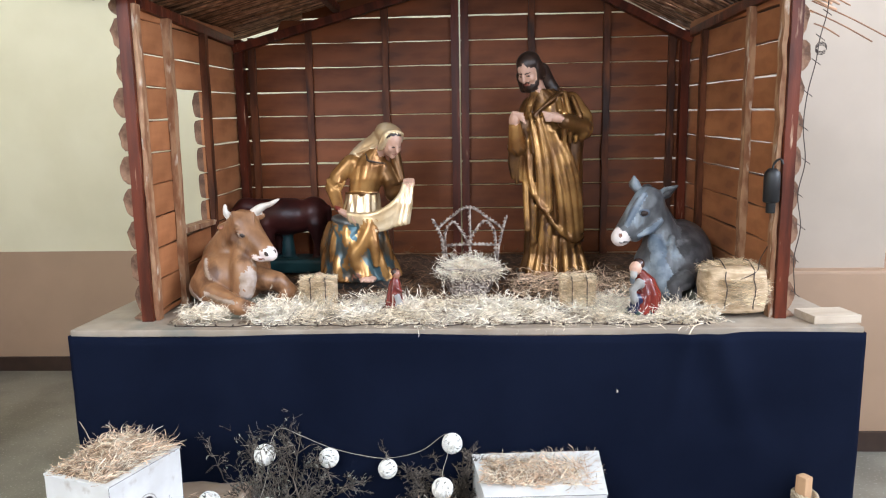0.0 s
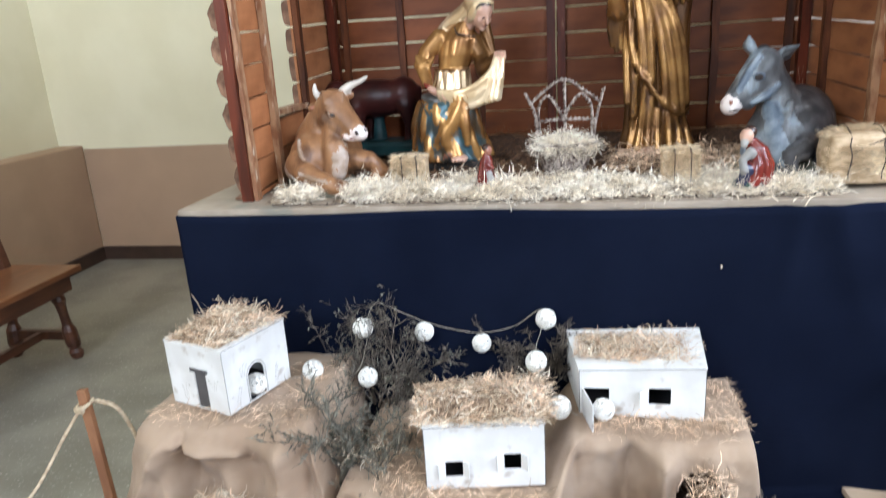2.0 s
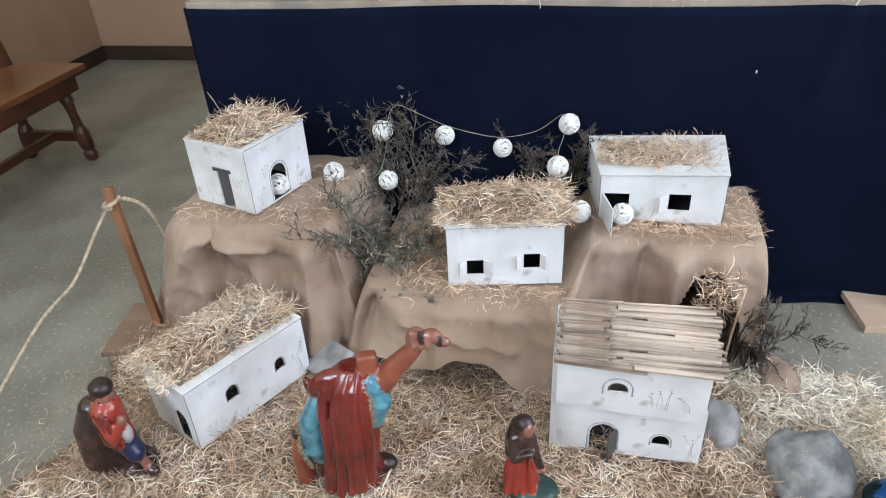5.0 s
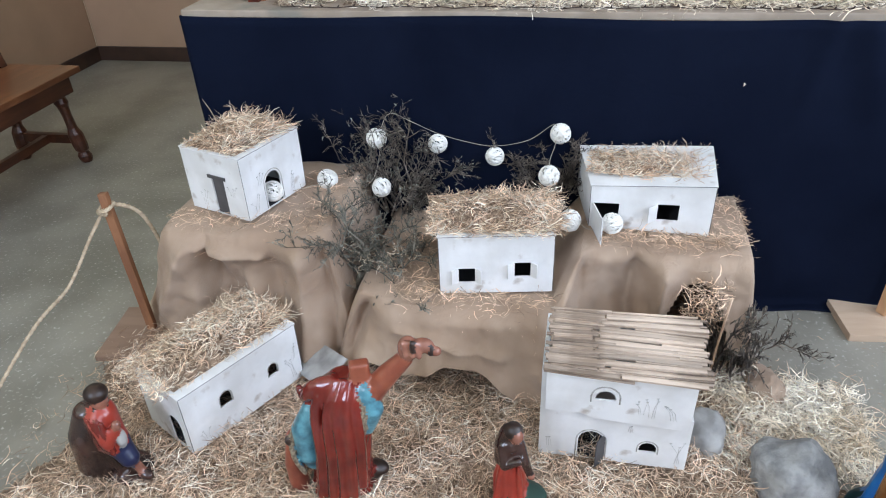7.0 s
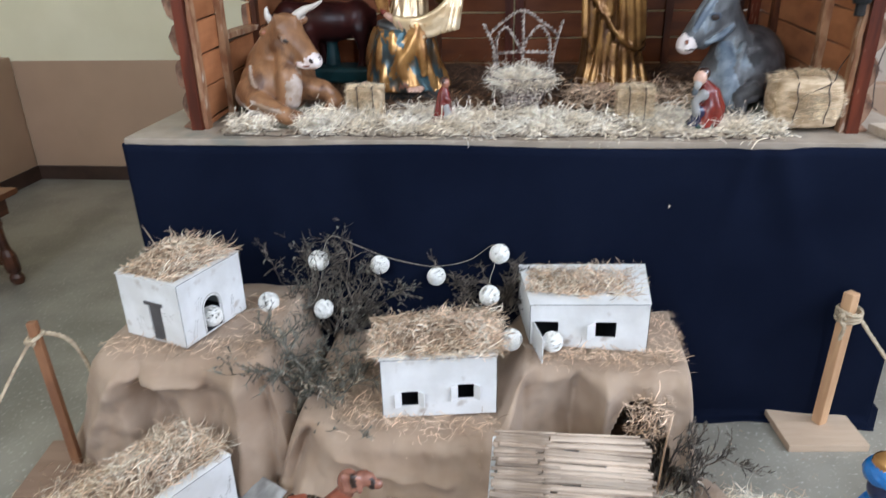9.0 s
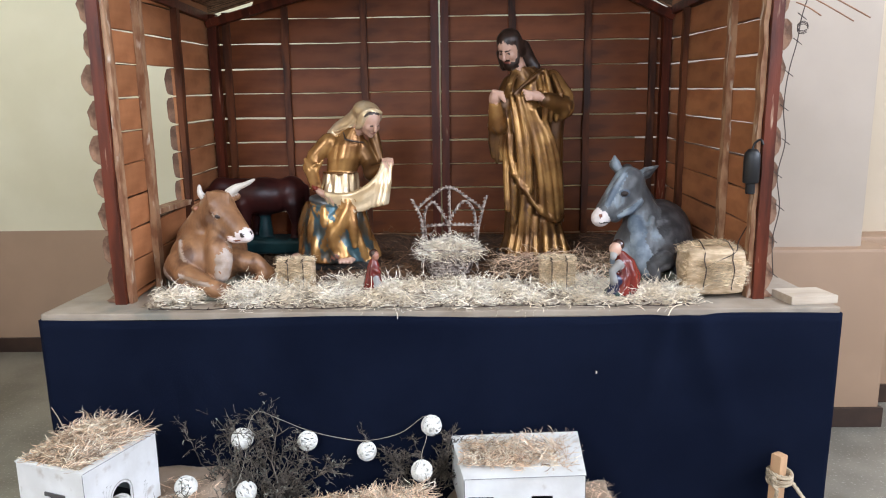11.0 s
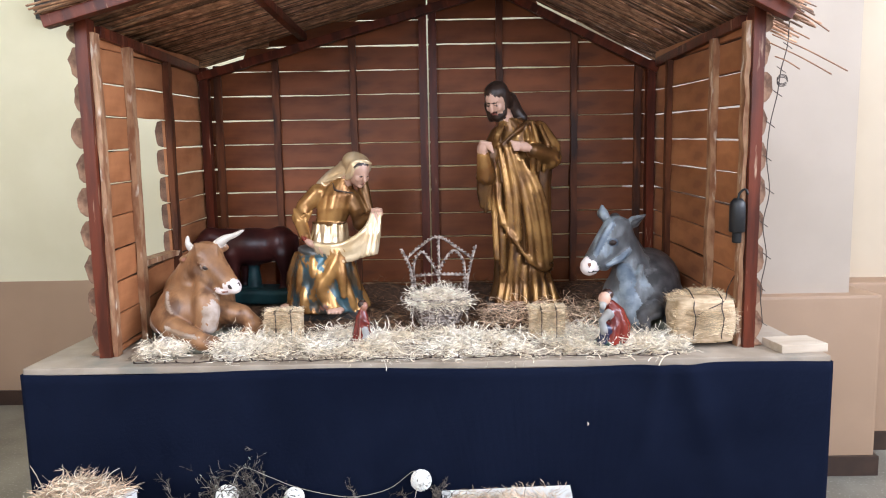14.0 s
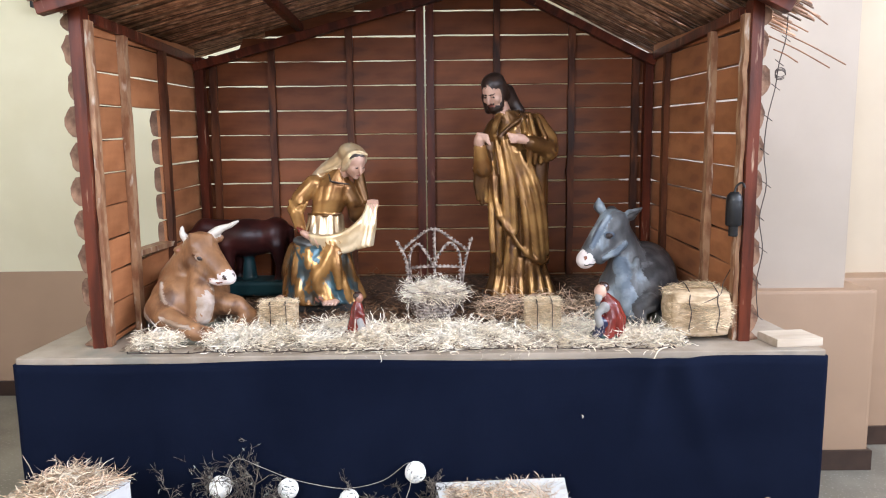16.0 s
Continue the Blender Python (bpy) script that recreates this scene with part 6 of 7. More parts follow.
lamp = thing("spot_lamp", "small black spot lamp hanging inside the front post", "lamp", at=(0.957, 0.10, 1.283))
bm = lathe([(0.013, 0.0), (0.014, 0.003), (0.014, 0.03), (0.0145, 0.032)], 20)
part("socket", bm, M_BLACK, lamp, smooth=True)
bm = lathe([(0.021, 0.033), (0.024, 0.037), (0.024, 0.11), (0.022, 0.125), (0.012, 0.137)], 20)
part("housing", bm, M_BLACK, lamp, smooth=True)
Tubes().add(smooth_path([(0, 0, 0.135), (0.006, 0.0, 0.155), (0.018, -0.01, 0.165), (0.022, -0.02, 0.15)], 5), 0.0035, 6).done("bracket", M_BLACK, lamp)

# wire strung along the front post and loose twigs beside the eave
wire = Tubes()
pts = [(1.086, 0.085, 1.94), (1.080, 0.08, 1.87), (1.064, 0.08, 1.80), (1.056, 0.08, 1.73), (1.040, 0.085, 1.64), (1.034, 0.085, 1.54), (1.046, 0.085, 1.44), (1.030, 0.085, 1.34), (1.044, 0.085, 1.24), (1.030, 0.085, 1.14), (1.040, 0.085, 1.03)]
wire.add(smooth_path(pts, 6), 0.0016, 5)
for k in range(3):
    wire.add([(1.062 + 0.016 * math.cos(a * 0.7), 0.065, 1.765 + 0.014 * math.sin(a * 0.7) + 0.004 * k) for a in range(9)], 0.0014, 5)
for q in pts[1:]:
    wire.add([(q[0] - 0.012, q[1], q[2] + 0.012), (q[0] + 0.012, q[1] - 0.006, q[2] - 0.008)], 0.0012, 4)
tagged(wire.done("barbed_wire", M_WIRE), "thin rusty wire twisted down the post", "wire")
wire2 = Tubes().add(smooth_path([(0.985, 0.17, 1.17), (0.95, 0.14, 1.13), (0.93, 0.11, 1.098), (0.88, 0.10, 1.075), (0.84, 0.098, 1.055)], 6), 0.0016, 5)
tagged(wire2.done("loose_wire", M_WIRE), "thin dark wire trailing over the straw bale", "wire")
tw = Tubes()
for y, a, b in ((0.05, (1.02, 1.90), (1.24, 1.79)), (0.08, (1.03, 1.88), (1.21, 1.785)), (0.03, (1.04, 1.985), (1.17, 1.90)), (0.10, (1.0, 2.0), (1.15, 1.93)), (0.06, (1.03, 1.93), (1.13, 1.885)), (0.07, (1.04, 1.84), (1.11, 1.80))):
    tw.add(smooth_path([(a[0], y, a[1]), ((a[0] + b[0]) / 2, y, (a[1] + b[1]) / 2 + 0.006), (b[0], y - 0.01, b[1])], 4), 0.0021, 5)
tagged(tw.done("loose_reeds", M_STICK, stable), "loose reeds sticking out under the eave")

# ---- straw on the platform ----


def bed(name, x0, x1, y0, y1, z, fn, material, label, edge=0.06, cell=0.012):
    """A low uneven bed of litter lying on a surface at z."""
    nx, ny = max(8, int((x1 - x0) / cell)), max(8, int((y1 - y0) / cell))
    bm = bmesh.new()
    g = {}
    for i in range(nx + 1):
        for j in range(ny + 1):
            x, y = x0 + (x1 - x0) * i / nx, y0 + (y1 - y0) * j / ny
            h = float(fn(np.array(x), np.array(y)))
            if h > 0.001:
                g[i, j] = bm.verts.new((x, y, z + h))
    for i in range(nx):
        for j in range(ny):
            q = [(i, j), (i + 1, j), (i + 1, j + 1), (i, j + 1)]
            if all(k in g for k in q):
                bm.faces.new([g[k] for k in q])
    bmesh.ops.delete(bm, geom=[v for v in bm.verts if not v.link_faces], context="VERTS")
    return tagged(part(name, bm, material, smooth=True), label, "straw", kind="stuff")


def hay_back(x, y):
    return (0.006 + 0.010 * (wobble(x, y, 15, 1) + 0.4) + 0.05 * soft_step((y - 0.85) / 0.2)) * soft_step((y - 0.33) / 0.1) * soft_step((0.97 - abs(x)) / 0.04)


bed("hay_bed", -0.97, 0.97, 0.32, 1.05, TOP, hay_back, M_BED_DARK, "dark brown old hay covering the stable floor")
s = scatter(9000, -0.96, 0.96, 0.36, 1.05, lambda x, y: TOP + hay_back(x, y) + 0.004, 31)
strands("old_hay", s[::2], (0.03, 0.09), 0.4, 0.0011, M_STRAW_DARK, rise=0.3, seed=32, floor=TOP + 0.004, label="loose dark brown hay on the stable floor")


def front_heap(x, y):
    n = 0.40 + 0.9 * wobble(x, y, 17, 3)
    near = soft_step((y - 0.035) / 0.07) * soft_step((0.40 - y) / 0.16)
    along = soft_step((x + 0.98) / 0.1) * soft_step((0.82 - x) / 0.1)
    gap = 1 - 0.85 * np.exp(-((x + 0.78) / 0.11) ** 2)
    return 0.018 * near * along * gap * np.clip(-0.05 + 1.4 * n, 0, 1.7)


bed("straw_bed", -0.95, 0.80, 0.015, 0.42, TOP, front_heap, M_BED_PALE, "pale straw litter along the platform's front edge")
s = scatter(24000, -0.66, 0.74, 0.022, 0.36, 0, 33)
s = s[np.random.default_rng(34).uniform(0, 1, len(s)) < 0.05 + front_heap(s[:, 0], s[:, 1]) / 0.018]
s[:, 2] = TOP + 0.006 + front_heap(s[:, 0], s[:, 1]) * np.random.default_rng(35).uniform(0.5, 1.25, len(s))
strands("curled_straw", s, (0.035, 0.10), 0.75, 0.0010, M_WOOL, knots=9, rise=0.26, seed=36, floor=TOP + 0.002, label="curled pale wood straw heaped along the platform's front")
s = np.concatenate([scatter(800, -0.90, -0.78, 0.07, 0.17, lambda x, y: TOP + 0.01 + 0.03 * np.random.default_rng(1).uniform(0, 1, len(x)), 37), scatter(800, 0.66, 0.80, 0.06, 0.16, lambda x, y: TOP + 0.01 + 0.025 * np.random.default_rng(2).uniform(0, 1, len(x)), 38),
                    scatter(900, -0.68, -0.56, 0.07, 0.20, lambda x, y: TOP + 0.01 + 0.04 * np.random.default_rng(3).uniform(0, 1, len(x)), 39)])
strands("curled_straw", s, (0.035, 0.09), 0.8, 0.0010, M_WOOL, knots=9, rise=0.35, seed=40, floor=TOP + 0.002, label="small tufts of curled pale wood straw")
s = scatter(900, 0.18, 0.66, 0.30, 0.60, lambda x, y: TOP + 0.02 + 0.05 * np.random.default_rng(4).uniform(0, 1, len(x)), 41)
strands("curled_straw", s, (0.04, 0.10), 0.45, 0.0012, M_STRAW_TAN, rise=0.5, seed=42, floor=TOP + 0.002, label="tan straw heaped beside the donkey")
s = scatter(70, -0.25, 0.75, -0.004, 0.02, TOP + 0.006, 43)
strands("stray_straw", s, (0.03, 0.07), 0.6, 0.0012, M_STRAW, rise=0.5, seed=44, label="single straw curls hanging over the platform edge")
t = Tubes().add(smooth_path([(0.74, 0.02, TOP + 0.008), (0.70, -0.012, TOP + 0.004), (0.672, -0.026, TOP - 0.05)], 5), 0.002, 5)
tagged(t.done("straw_stalk", M_STRAW), "single straw stalk hanging over the edge", "straw")
# dark wire of small lights lying along the front edge
t = Tubes()
g = random.Random(3)
p = [(-0.9 + 0.045 * k, 0.022 + g.uniform(-0.008, 0.010), TOP + 0.004 + g.uniform(0, 0.004)) for k in range(38)]
t.add(smooth_path(p, 3), 0.0016, 5)
for q in p:
    t.add([(q[0], q[1], q[2]), (q[0] + g.uniform(-0.01, 0.01), q[1] - 0.008, q[2] + 0.008)], 0.0022, 5)
tagged(t.done("light_wire", M_WIRE), "thin dark wire with tiny bulbs along the platform's edge", "wire")

# ---- straw on the village ----


def ground_height(x, y):
    edge = soft_step((x + 1.40 + 0.06 * np.sin(y * 9)) / 0.25) * soft_step((0.80 + 0.08 * np.sin(y * 7 + 1) - x) / 0.35) * soft_step((y + 1.42) / 0.15) * soft_step((-0.30 + 0.05 * np.sin(x * 6) - y) / 0.12)
    right = 1 - 0.55 * soft_step((x - 0.35) / 0.2)
    return edge * right * (0.020 + 0.014 * wobble(x, y, 13, 2) + 0.006 * wobble(x, y, 41, 5)) * 1.0


bed("straw_ground", -1.46, 0.86, -1.45, -0.34, 0.0, ground_height, M_BED_TAN, "matted tan straw spread on the floor")
s = scatter(40000, -1.46, 0.90, -1.42, -0.36, 0, 51)
_h = ground_height(s[:, 0], s[:, 1])
s = s[np.random.default_rng(52).uniform(0, 1, len(s)) < 0.06 + _h / 0.018]
s[:, 2] = ground_height(s[:, 0], s[:, 1]) + np.random.default_rng(53).uniform(0.001, 0.014, len(s))
strands("loose_straw", s, (0.03, 0.09), 0.6, 0.0009, M_STRAW_TAN, rise=0.28, seed=54, floor=0.002, knots=5, label="loose tan straw strewn round the card houses")
s2 = s[::4] + np.array([0.004, 0.0, 0.006])
strands("loose_straw", s2, (0.03, 0.08), 0.7, 0.0009, M_STRAW, rise=0.3, seed=55, floor=0.002, knots=6, label="pale curls of straw among the tan straw")
s = scatter(3200, 0.42, 0.82, -0.76, -0.42, lambda x, y: 0.012 + 0.05 * np.random.default_rng(5).uniform(0, 1, len(x)) * np.exp(-(((x - 0.56) / 0.12) ** 2 + ((y + 0.58) / 0.09) ** 2)), 56)
strands("straw_heap", s, (0.04, 0.10), 0.6, 0.0013, M_STRAW, rise=0.4, seed=57, floor=0.003, label="heap of pale straw curls beside the rock")
s = scatter(70, 0.60, 1.0, -0.75, -0.10, 0.003, 58)
strands("stray_straw", s, (0.012, 0.04), 0.4, 0.0007, M_STRAW_TAN, rise=0.1, seed=59, floor=0.002, label="scattered straw bits on the bare floor")


def roof_straw(hs, w, d, h, n, seed, material, over=0.012, heap=0.03, y0=0.0, label="straw spread on the card roof"):
    g = np.random.default_rng(seed)
    x, y = g.uniform(-over, w + over * 0.4, n), g.uniform(y0, d + over, n)
    m = np.sin(np.pi * np.clip(x / w, 0.05, 0.95)) * np.sin(np.pi * np.clip((y - y0) / (d - y0), 0.05, 0.95))
    p = np.stack([x, y, h + 0.007 + heap * m * g.uniform(0, 1, n) * (0.75 + 0.6 * wobble(x, y, 60, seed))], 1)
    mw = hs.matrix_basis
    pw = np.array([mw @ Vector(q) for q in p])
    fly = pw[g.choice(n, max(n // 70, 12), replace=False)] + np.array([0, 0, 0.006])
    strands("stray_straw", fly, (0.05, 0.11), 0.5, 0.0009, M_STRAW_TAN, rise=0.8, seed=seed + 900, floor=mw.translation.z + h + 0.006, label="single straws standing up from the roof")
    return strands("roof_straw", pw, (0.03, 0.085), 0.6, 0.0009, material, rise=0.33, seed=seed, knots=6, floor=mw.translation.z + h + 0.006, label=label)


def roof_mound(hs, w, d, h, heap, y0, label):
    m = hs.matrix_basis
    nx, ny = 16, 12
    bm = bmesh.new()
    g = [[bm.verts.new((0.01 + (w - 0.02) * i / nx, y0 + (d - 0.01 - y0) * j / ny,
                        h + 0.006 + heap * (math.sin(math.pi * i / nx) * math.sin(math.pi * j / ny)) ** 0.6 * (0.7 + 0.3 * noise.noise(Vector((i * 0.5, j * 0.5, w * 30)))))) for j in range(ny + 1)] for i in range(nx + 1)]
    for i in range(nx):
        for j in range(ny):
            bm.faces.new((g[i][j], g[i + 1][j], g[i + 1][j + 1], g[i][j + 1]))
    ob = tagged(part("straw_mound", bm, M_BED_TAN, smooth=True), label, "straw", kind="stuff")
    ob.matrix_basis = m
    return ob


roof_mound(house_a, 0.255, 0.226, 0.192, 0.022, 0.02, "matted straw on the card roof")
roof_straw(house_a, 0.255, 0.226, 0.192, 1700, 61, M_STRAW_TAN, -0.010, 0.04, 0.022)
roof_straw(house_a, 0.255, 0.226, 0.192, 800, 62, M_STRAW, -0.006, 0.05, 0.018)
roof_mound(house_b, 0.312, 0.2, 0.180, 0.045, 0.03, "matted straw on the card roof")
roof_straw(house_b, 0.312, 0.2, 0.180, 2700, 63, M_STRAW_TAN, 0.03, 0.055, 0.012)
roof_straw(house_b, 0.312, 0.2, 0.180, 900, 64, M_STRAW, 0.03, 0.06, 0.0)
roof_mound(house_c, 0.29, 0.20, 0.140, 0.012, 0.06, "matted straw on the card roof")
roof_straw(house_c, 0.290, 0.200, 0.142, 1500, 65, M_STRAW_TAN, 0.014, 0.03, 0.050)
roof_straw(house_c, 0.285, 0.195, 0.142, 700, 68, M_STRAW, 0.014, 0.035, 0.045)
roof_mound(house_d, 0.380, 0.205, 0.192, 0.035, 0.03, "matted straw on the card roof")
roof_straw(house_d, 0.380, 0.205, 0.192, 1700, 66, M_STRAW, 0.03, 0.06, 0.032)
roof_straw(house_d, 0.380, 0.205, 0.192, 1700, 67, M_STRAW_TAN, 0.035, 0.06, 0.032)
# straw strewn on the burlap
s = np.concatenate([scatter(572, -1.14, -0.68, -0.50, -0.40, lambda x, y: left_height(x, y) + 0.006, 71), scatter(484, -0.82, -0.62, -0.44, -0.12, lambda x, y: left_height(x, y) + 0.006, 72),
                    scatter(924, -0.44, 0.02, -0.58, -0.50, lambda x, y: right_height(x, y) + 0.008, 73), scatter(572, -0.48, -0.34, -0.54, -0.2, lambda x, y: right_height(x, y) + 0.008, 74),
                    scatter(924, 0.10, 0.48, -0.36, -0.28, lambda x, y: right_height(x, y) + 0.006, 75), scatter(528, 0.41, 0.52, -0.34, -0.05, lambda x, y: right_height(x, y) + 0.006, 76)])
strands("strewn_straw", s[::2], (0.02, 0.065), 0.45, 0.0009, M_STRAW_TAN, rise=0.25, seed=77, knots=5, label="tan straw strewn on the burlap ledges")
s = scatter(260, 0.34, 0.44, -0.47, -0.40, lambda x, y: 0.34 - 0.12 * np.random.default_rng(6).uniform(0, 1, len(x)), 78)
strands("straw_tuft", s, (0.03, 0.07), 0.6, 0.0012, M_STRAW_TAN, rise=0.9, seed=79, label="pale straw tuft caught on the dry shrub")

# ---- dry shrubs ----


def shrub(label, base, stems, reach, spread, material, seed, sub=3, fine=7, thick=0.005, leaves=0, wide=1.0):
    """A dry shrub: crooked stems that fork into many fine twigs."""
    g = random.Random(seed)
    ob = thing("dry_shrub", label, "shrub", "dry shrubs", at=base)
    wood, twigs, tips = Tubes(), Tubes(), []

    def grow(p, d, length, r, depth):
        pts, q, dd = [p.copy()], p.copy(), d.copy()
        for _ in range(4):
            dd = (dd + Vector((wide * g.uniform(-1, 1), g.uniform(-0.6, 0.6), g.uniform(-1, 1))) * 0.5).normalized()
            q = q + dd * length / 4
            pts.append(q.copy())
        (wood if depth == 0 else twigs).add(pts, [r * (1 - 0.17 * k) for k in range(5)], 5 if depth == 0 else 3)
        if depth >= sub:
            tips.extend(pts[1:])
            return
        for _ in range(fine if depth < sub - 1 else fine - 2):
            k = g.randint(1, 4)
            s = (dd + Vector((wide * g.uniform(-1, 1), g.uniform(-0.5, 0.5), g.uniform(-0.8, 1))) * 0.95).normalized()
            grow(pts[k], s, length * g.uniform(0.28, 0.5), max(r * 0.58, 0.0014), depth + 1)

    for d in stems:
        v = Vector(d).normalized()
        grow(Vector((g.uniform(-1, 1) * spread, g.uniform(-0.02, 0.02), g.uniform(0, 0.5) * spread)), v, reach * g.uniform(0.8, 1.1), thick, 0)
    wood.done("stem", material, ob)
    tagged(twigs.done("twig_tangle", material, ob), kind="stuff")
    if leaves:
        strands("leaves", [tuple(q) for q in g.sample(tips, min(leaves, len(tips)))], (0.006, 0.014), 0.3, 0.0017, M_LEAF, parent=ob, rise=0.8, seed=seed, knots=3)
    return ob


def fan(n, lo, hi, seed, depth=0.15):
    """Directions spread like a fan between two angles from upright."""
    g = random.Random(seed)
    return [(math.sin(radians(a)), g.uniform(-depth, depth), math.cos(radians(a))) for a in (g.uniform(lo, hi) for _ in range(n))]


shrub("grey-brown dry shrub leaning against the navy cloth", (-0.60, -0.06, 0.28), fan(9, -62, 30, 1), 0.25, 0.05, M_TWIG, 81, thick=0.0042, leaves=900)
shrub("grey-brown dry shrub leaning against the navy cloth", (-0.55, -0.05, 0.24), fan(7, -30, 40, 2), 0.30, 0.04, M_TWIG, 86, thick=0.004, leaves=700)
shrub("grey-brown dry shrub behind the card houses", (-0.06, -0.05, 0.36), fan(10, -75, 70, 3), 0.16, 0.05, M_TWIG, 82, thick=0.0036)
shrub("lichen-grey dry shrub between the burlap mounds", (-0.60, -0.38, 0.25), fan(16, -90, 90, 4, 0.4), 0.22, 0.10, M_LICHEN, 83, thick=0.0036, leaves=1000)
shrub("tall dry shrub standing beside the burlap", (0.480, -0.42, 0.02), fan(15, -9, 9, 5), 0.19, 0.06, M_TWIG, 84, thick=0.0034, wide=0.20, leaves=120)
tagged(Tubes().add(smooth_path([(-0.675, -0.44, 0.03), (-0.665, -0.42, 0.12), (-0.63, -0.38, 0.2), (-0.60, -0.35, 0.26)], 5), [0.012] * 16, 8).done("branch", M_LICHEN), "greenish bare branch standing between the burlap mounds", "branch")
tagged(Tubes().add(smooth_path([(0.435, -0.46, 0.01), (0.44, -0.455, 0.16), (0.452, -0.45, 0.31)], 5), 0.0035, 6).done("stalk", M_STRAW_TAN), "thin upright dry stalk in the shrub", "branch")

s = scatter(170, -0.74, -0.42, -0.44, -0.34, lambda x, y: 0.27 + 0.09 * np.random.default_rng(7).uniform(0, 1, len(x)), 87)
strands("caught_straw", s, (0.02, 0.06), 0.8, 0.0012, M_STRAW, rise=0.6, seed=88, label="pale straw curls caught in the shrub")

# ---- string of rattan balls ----
string_light = thing("string_light", "string of white rattan ball lights hung over the shrubs", "string light")
rb = random.Random(6)
ball_t = Tubes()
# one long rattan strip wound round and round
wound = []
for i in range(42 * 18):
    a = 2 * math.pi * i / 18
    q = Vector((math.cos(a), math.sin(a), 0.25 * math.sin(0.13 * a))).normalized() * 0.03 * (1 + 0.03 * math.sin(0.7 * a))
    wound.append(Euler((0.2361 * a, 0.0, 0.3819 * a)).to_matrix() @ q)
ball_t.add(wound, 0.0014, 4)
ball_ob = ball_t.done("rattan_ball", M_RATTAN, string_light, "woven white rattan ball")
balls = [(-0.744, -0.195, 0.478), (-0.604, -0.089, 0.577), (-0.59, -0.13, 0.425), (-0.416, -0.045, 0.547), (-0.233, -0.045, 0.511), (-0.031, -0.045, 0.595), (-0.056, -0.186, 0.52), (0.012, -0.301, 0.438), (0.130, -0.300, 0.436), (-0.875, -0.318, 0.493)]
for k, q in enumerate(balls):
    o = ball_ob if not k else ball_ob.copy()
    if k:
        scene.collection.objects.link(o)
    o.matrix_basis = pose(*q, 40 * k, 25 * k, 70 * k) @ Matrix.Scale(rb.uniform(0.95, 1.05), 4)
line = [(-0.875, -0.315, 0.47), (-0.83, -0.26, 0.468), (-0.744, -0.205, 0.468), (-0.66, -0.14, 0.43), (-0.615, -0.13, 0.455), (-0.6, -0.085, 0.52), (-0.59, -0.082, 0.6), (-0.565, -0.05, 0.645),
        (-0.494, -0.045, 0.616), (-0.416, -0.045, 0.582), (-0.324, -0.045, 0.557), (-0.233, -0.045, 0.546), (-0.128, -0.045, 0.57), (-0.049, -0.045, 0.625), (-0.045, -0.08, 0.575), (-0.056, -0.18, 0.55),
        (-0.02, -0.25, 0.48), (0.012, -0.3, 0.468), (0.06, -0.30, 0.415), (0.13, -0.30, 0.412)]
Tubes().add(smooth_path(line, 6), 0.0011, 5).done("cord", M_CORD, string_light)

# ---- rope barrier ----


def rope(name, pts, parent, r=0.0062):
    t = Tubes()
    p = smooth_path(pts, 10)
    for s in range(3):
        out, run = [], 0.0
        for i, q in enumerate(p):
            if i:
                run += (q - p[i - 1]).length
            a = s * 2.094 + run * 150
            out.append(q + Vector((math.cos(a), math.sin(a) * 0.7, math.sin(a))) * r * 0.5)
        t.add(out, r * 0.62, 5)
    return t.done(name, M_ROPE, parent)


left_post = thing("barrier_post", "brown wooden barrier stick on a plywood base with a rope", "barrier post", "barrier posts")
# left plate takes the plywood with shade in its colour
ob = part("base_plate", box(-0.13, 0.13, -0.13, 0.13, 0, 0.02, 0.002), M_PLY_SHADED, left_post)
ob.matrix_basis = pose(-1.335, -0.46, 0.0, 0, 0, 8)
ob = part("stick", box(-0.013, 0.013, -0.011, 0.011, 0, 0.50, 0.003), M_STICK, left_post)
ob.matrix_basis = pose(-1.335, -0.445, 0.02, -2, -3, 10)
rope("rope", [(-1.365, -0.44, 0.475), (-1.40, -0.50, 0.40), (-1.445, -0.60, 0.286), (-1.447, -0.75, 0.265), (-1.467, -0.90, 0.19), (-1.49, -1.05, 0.10), (-1.52, -1.25, 0.012)], left_post)
rope("rope", [(-1.365, -0.43, 0.478), (-1.32, -0.42, 0.475), (-1.285, -0.40, 0.44), (-1.268, -0.38, 0.36), (-1.26, -0.37, 0.27)], left_post)
rope("knot", [(-1.378, -0.46, 0.47), (-1.345, -0.468, 0.478), (-1.34, -0.43, 0.484), (-1.375, -0.425, 0.476), (-1.38, -0.455, 0.464), (-1.345, -0.468, 0.466)], left_post)

right_post = thing("barrier_post", "pale pine barrier post on a square base with a tied rope", "barrier post", "barrier posts")
bm = box(-0.125, 0.125, -0.10, 0.10, 0, 0.026, 0.003)
ob = part("base_plate", bm, M_PLY, right_post)
ob.matrix_basis = pose(1.005, -0.085, 0.0, 0, 0, 5)
ob = part("post", box(-0.017, 0.017, -0.017, 0.017, 0, 0.475, 0.005), M_WOODL, right_post)
ob.matrix_basis = pose(1.024, -0.066, 0.026, 0, 1.4, 30)
for k in range(3):
    rope("knot", [(1.036 + 0.033 * math.cos(a * 0.75 + k), -0.066 + 0.033 * math.sin(a * 0.75 + k), 0.418 + 0.013 * k + 0.004 * math.sin(a)) for a in range(9)], right_post)
rope("knot", [(1.01, -0.10, 0.43), (0.995, -0.112, 0.45), (1.0, -0.10, 0.425), (1.012, -0.105, 0.405), (1.01, -0.098, 0.36)], right_post)
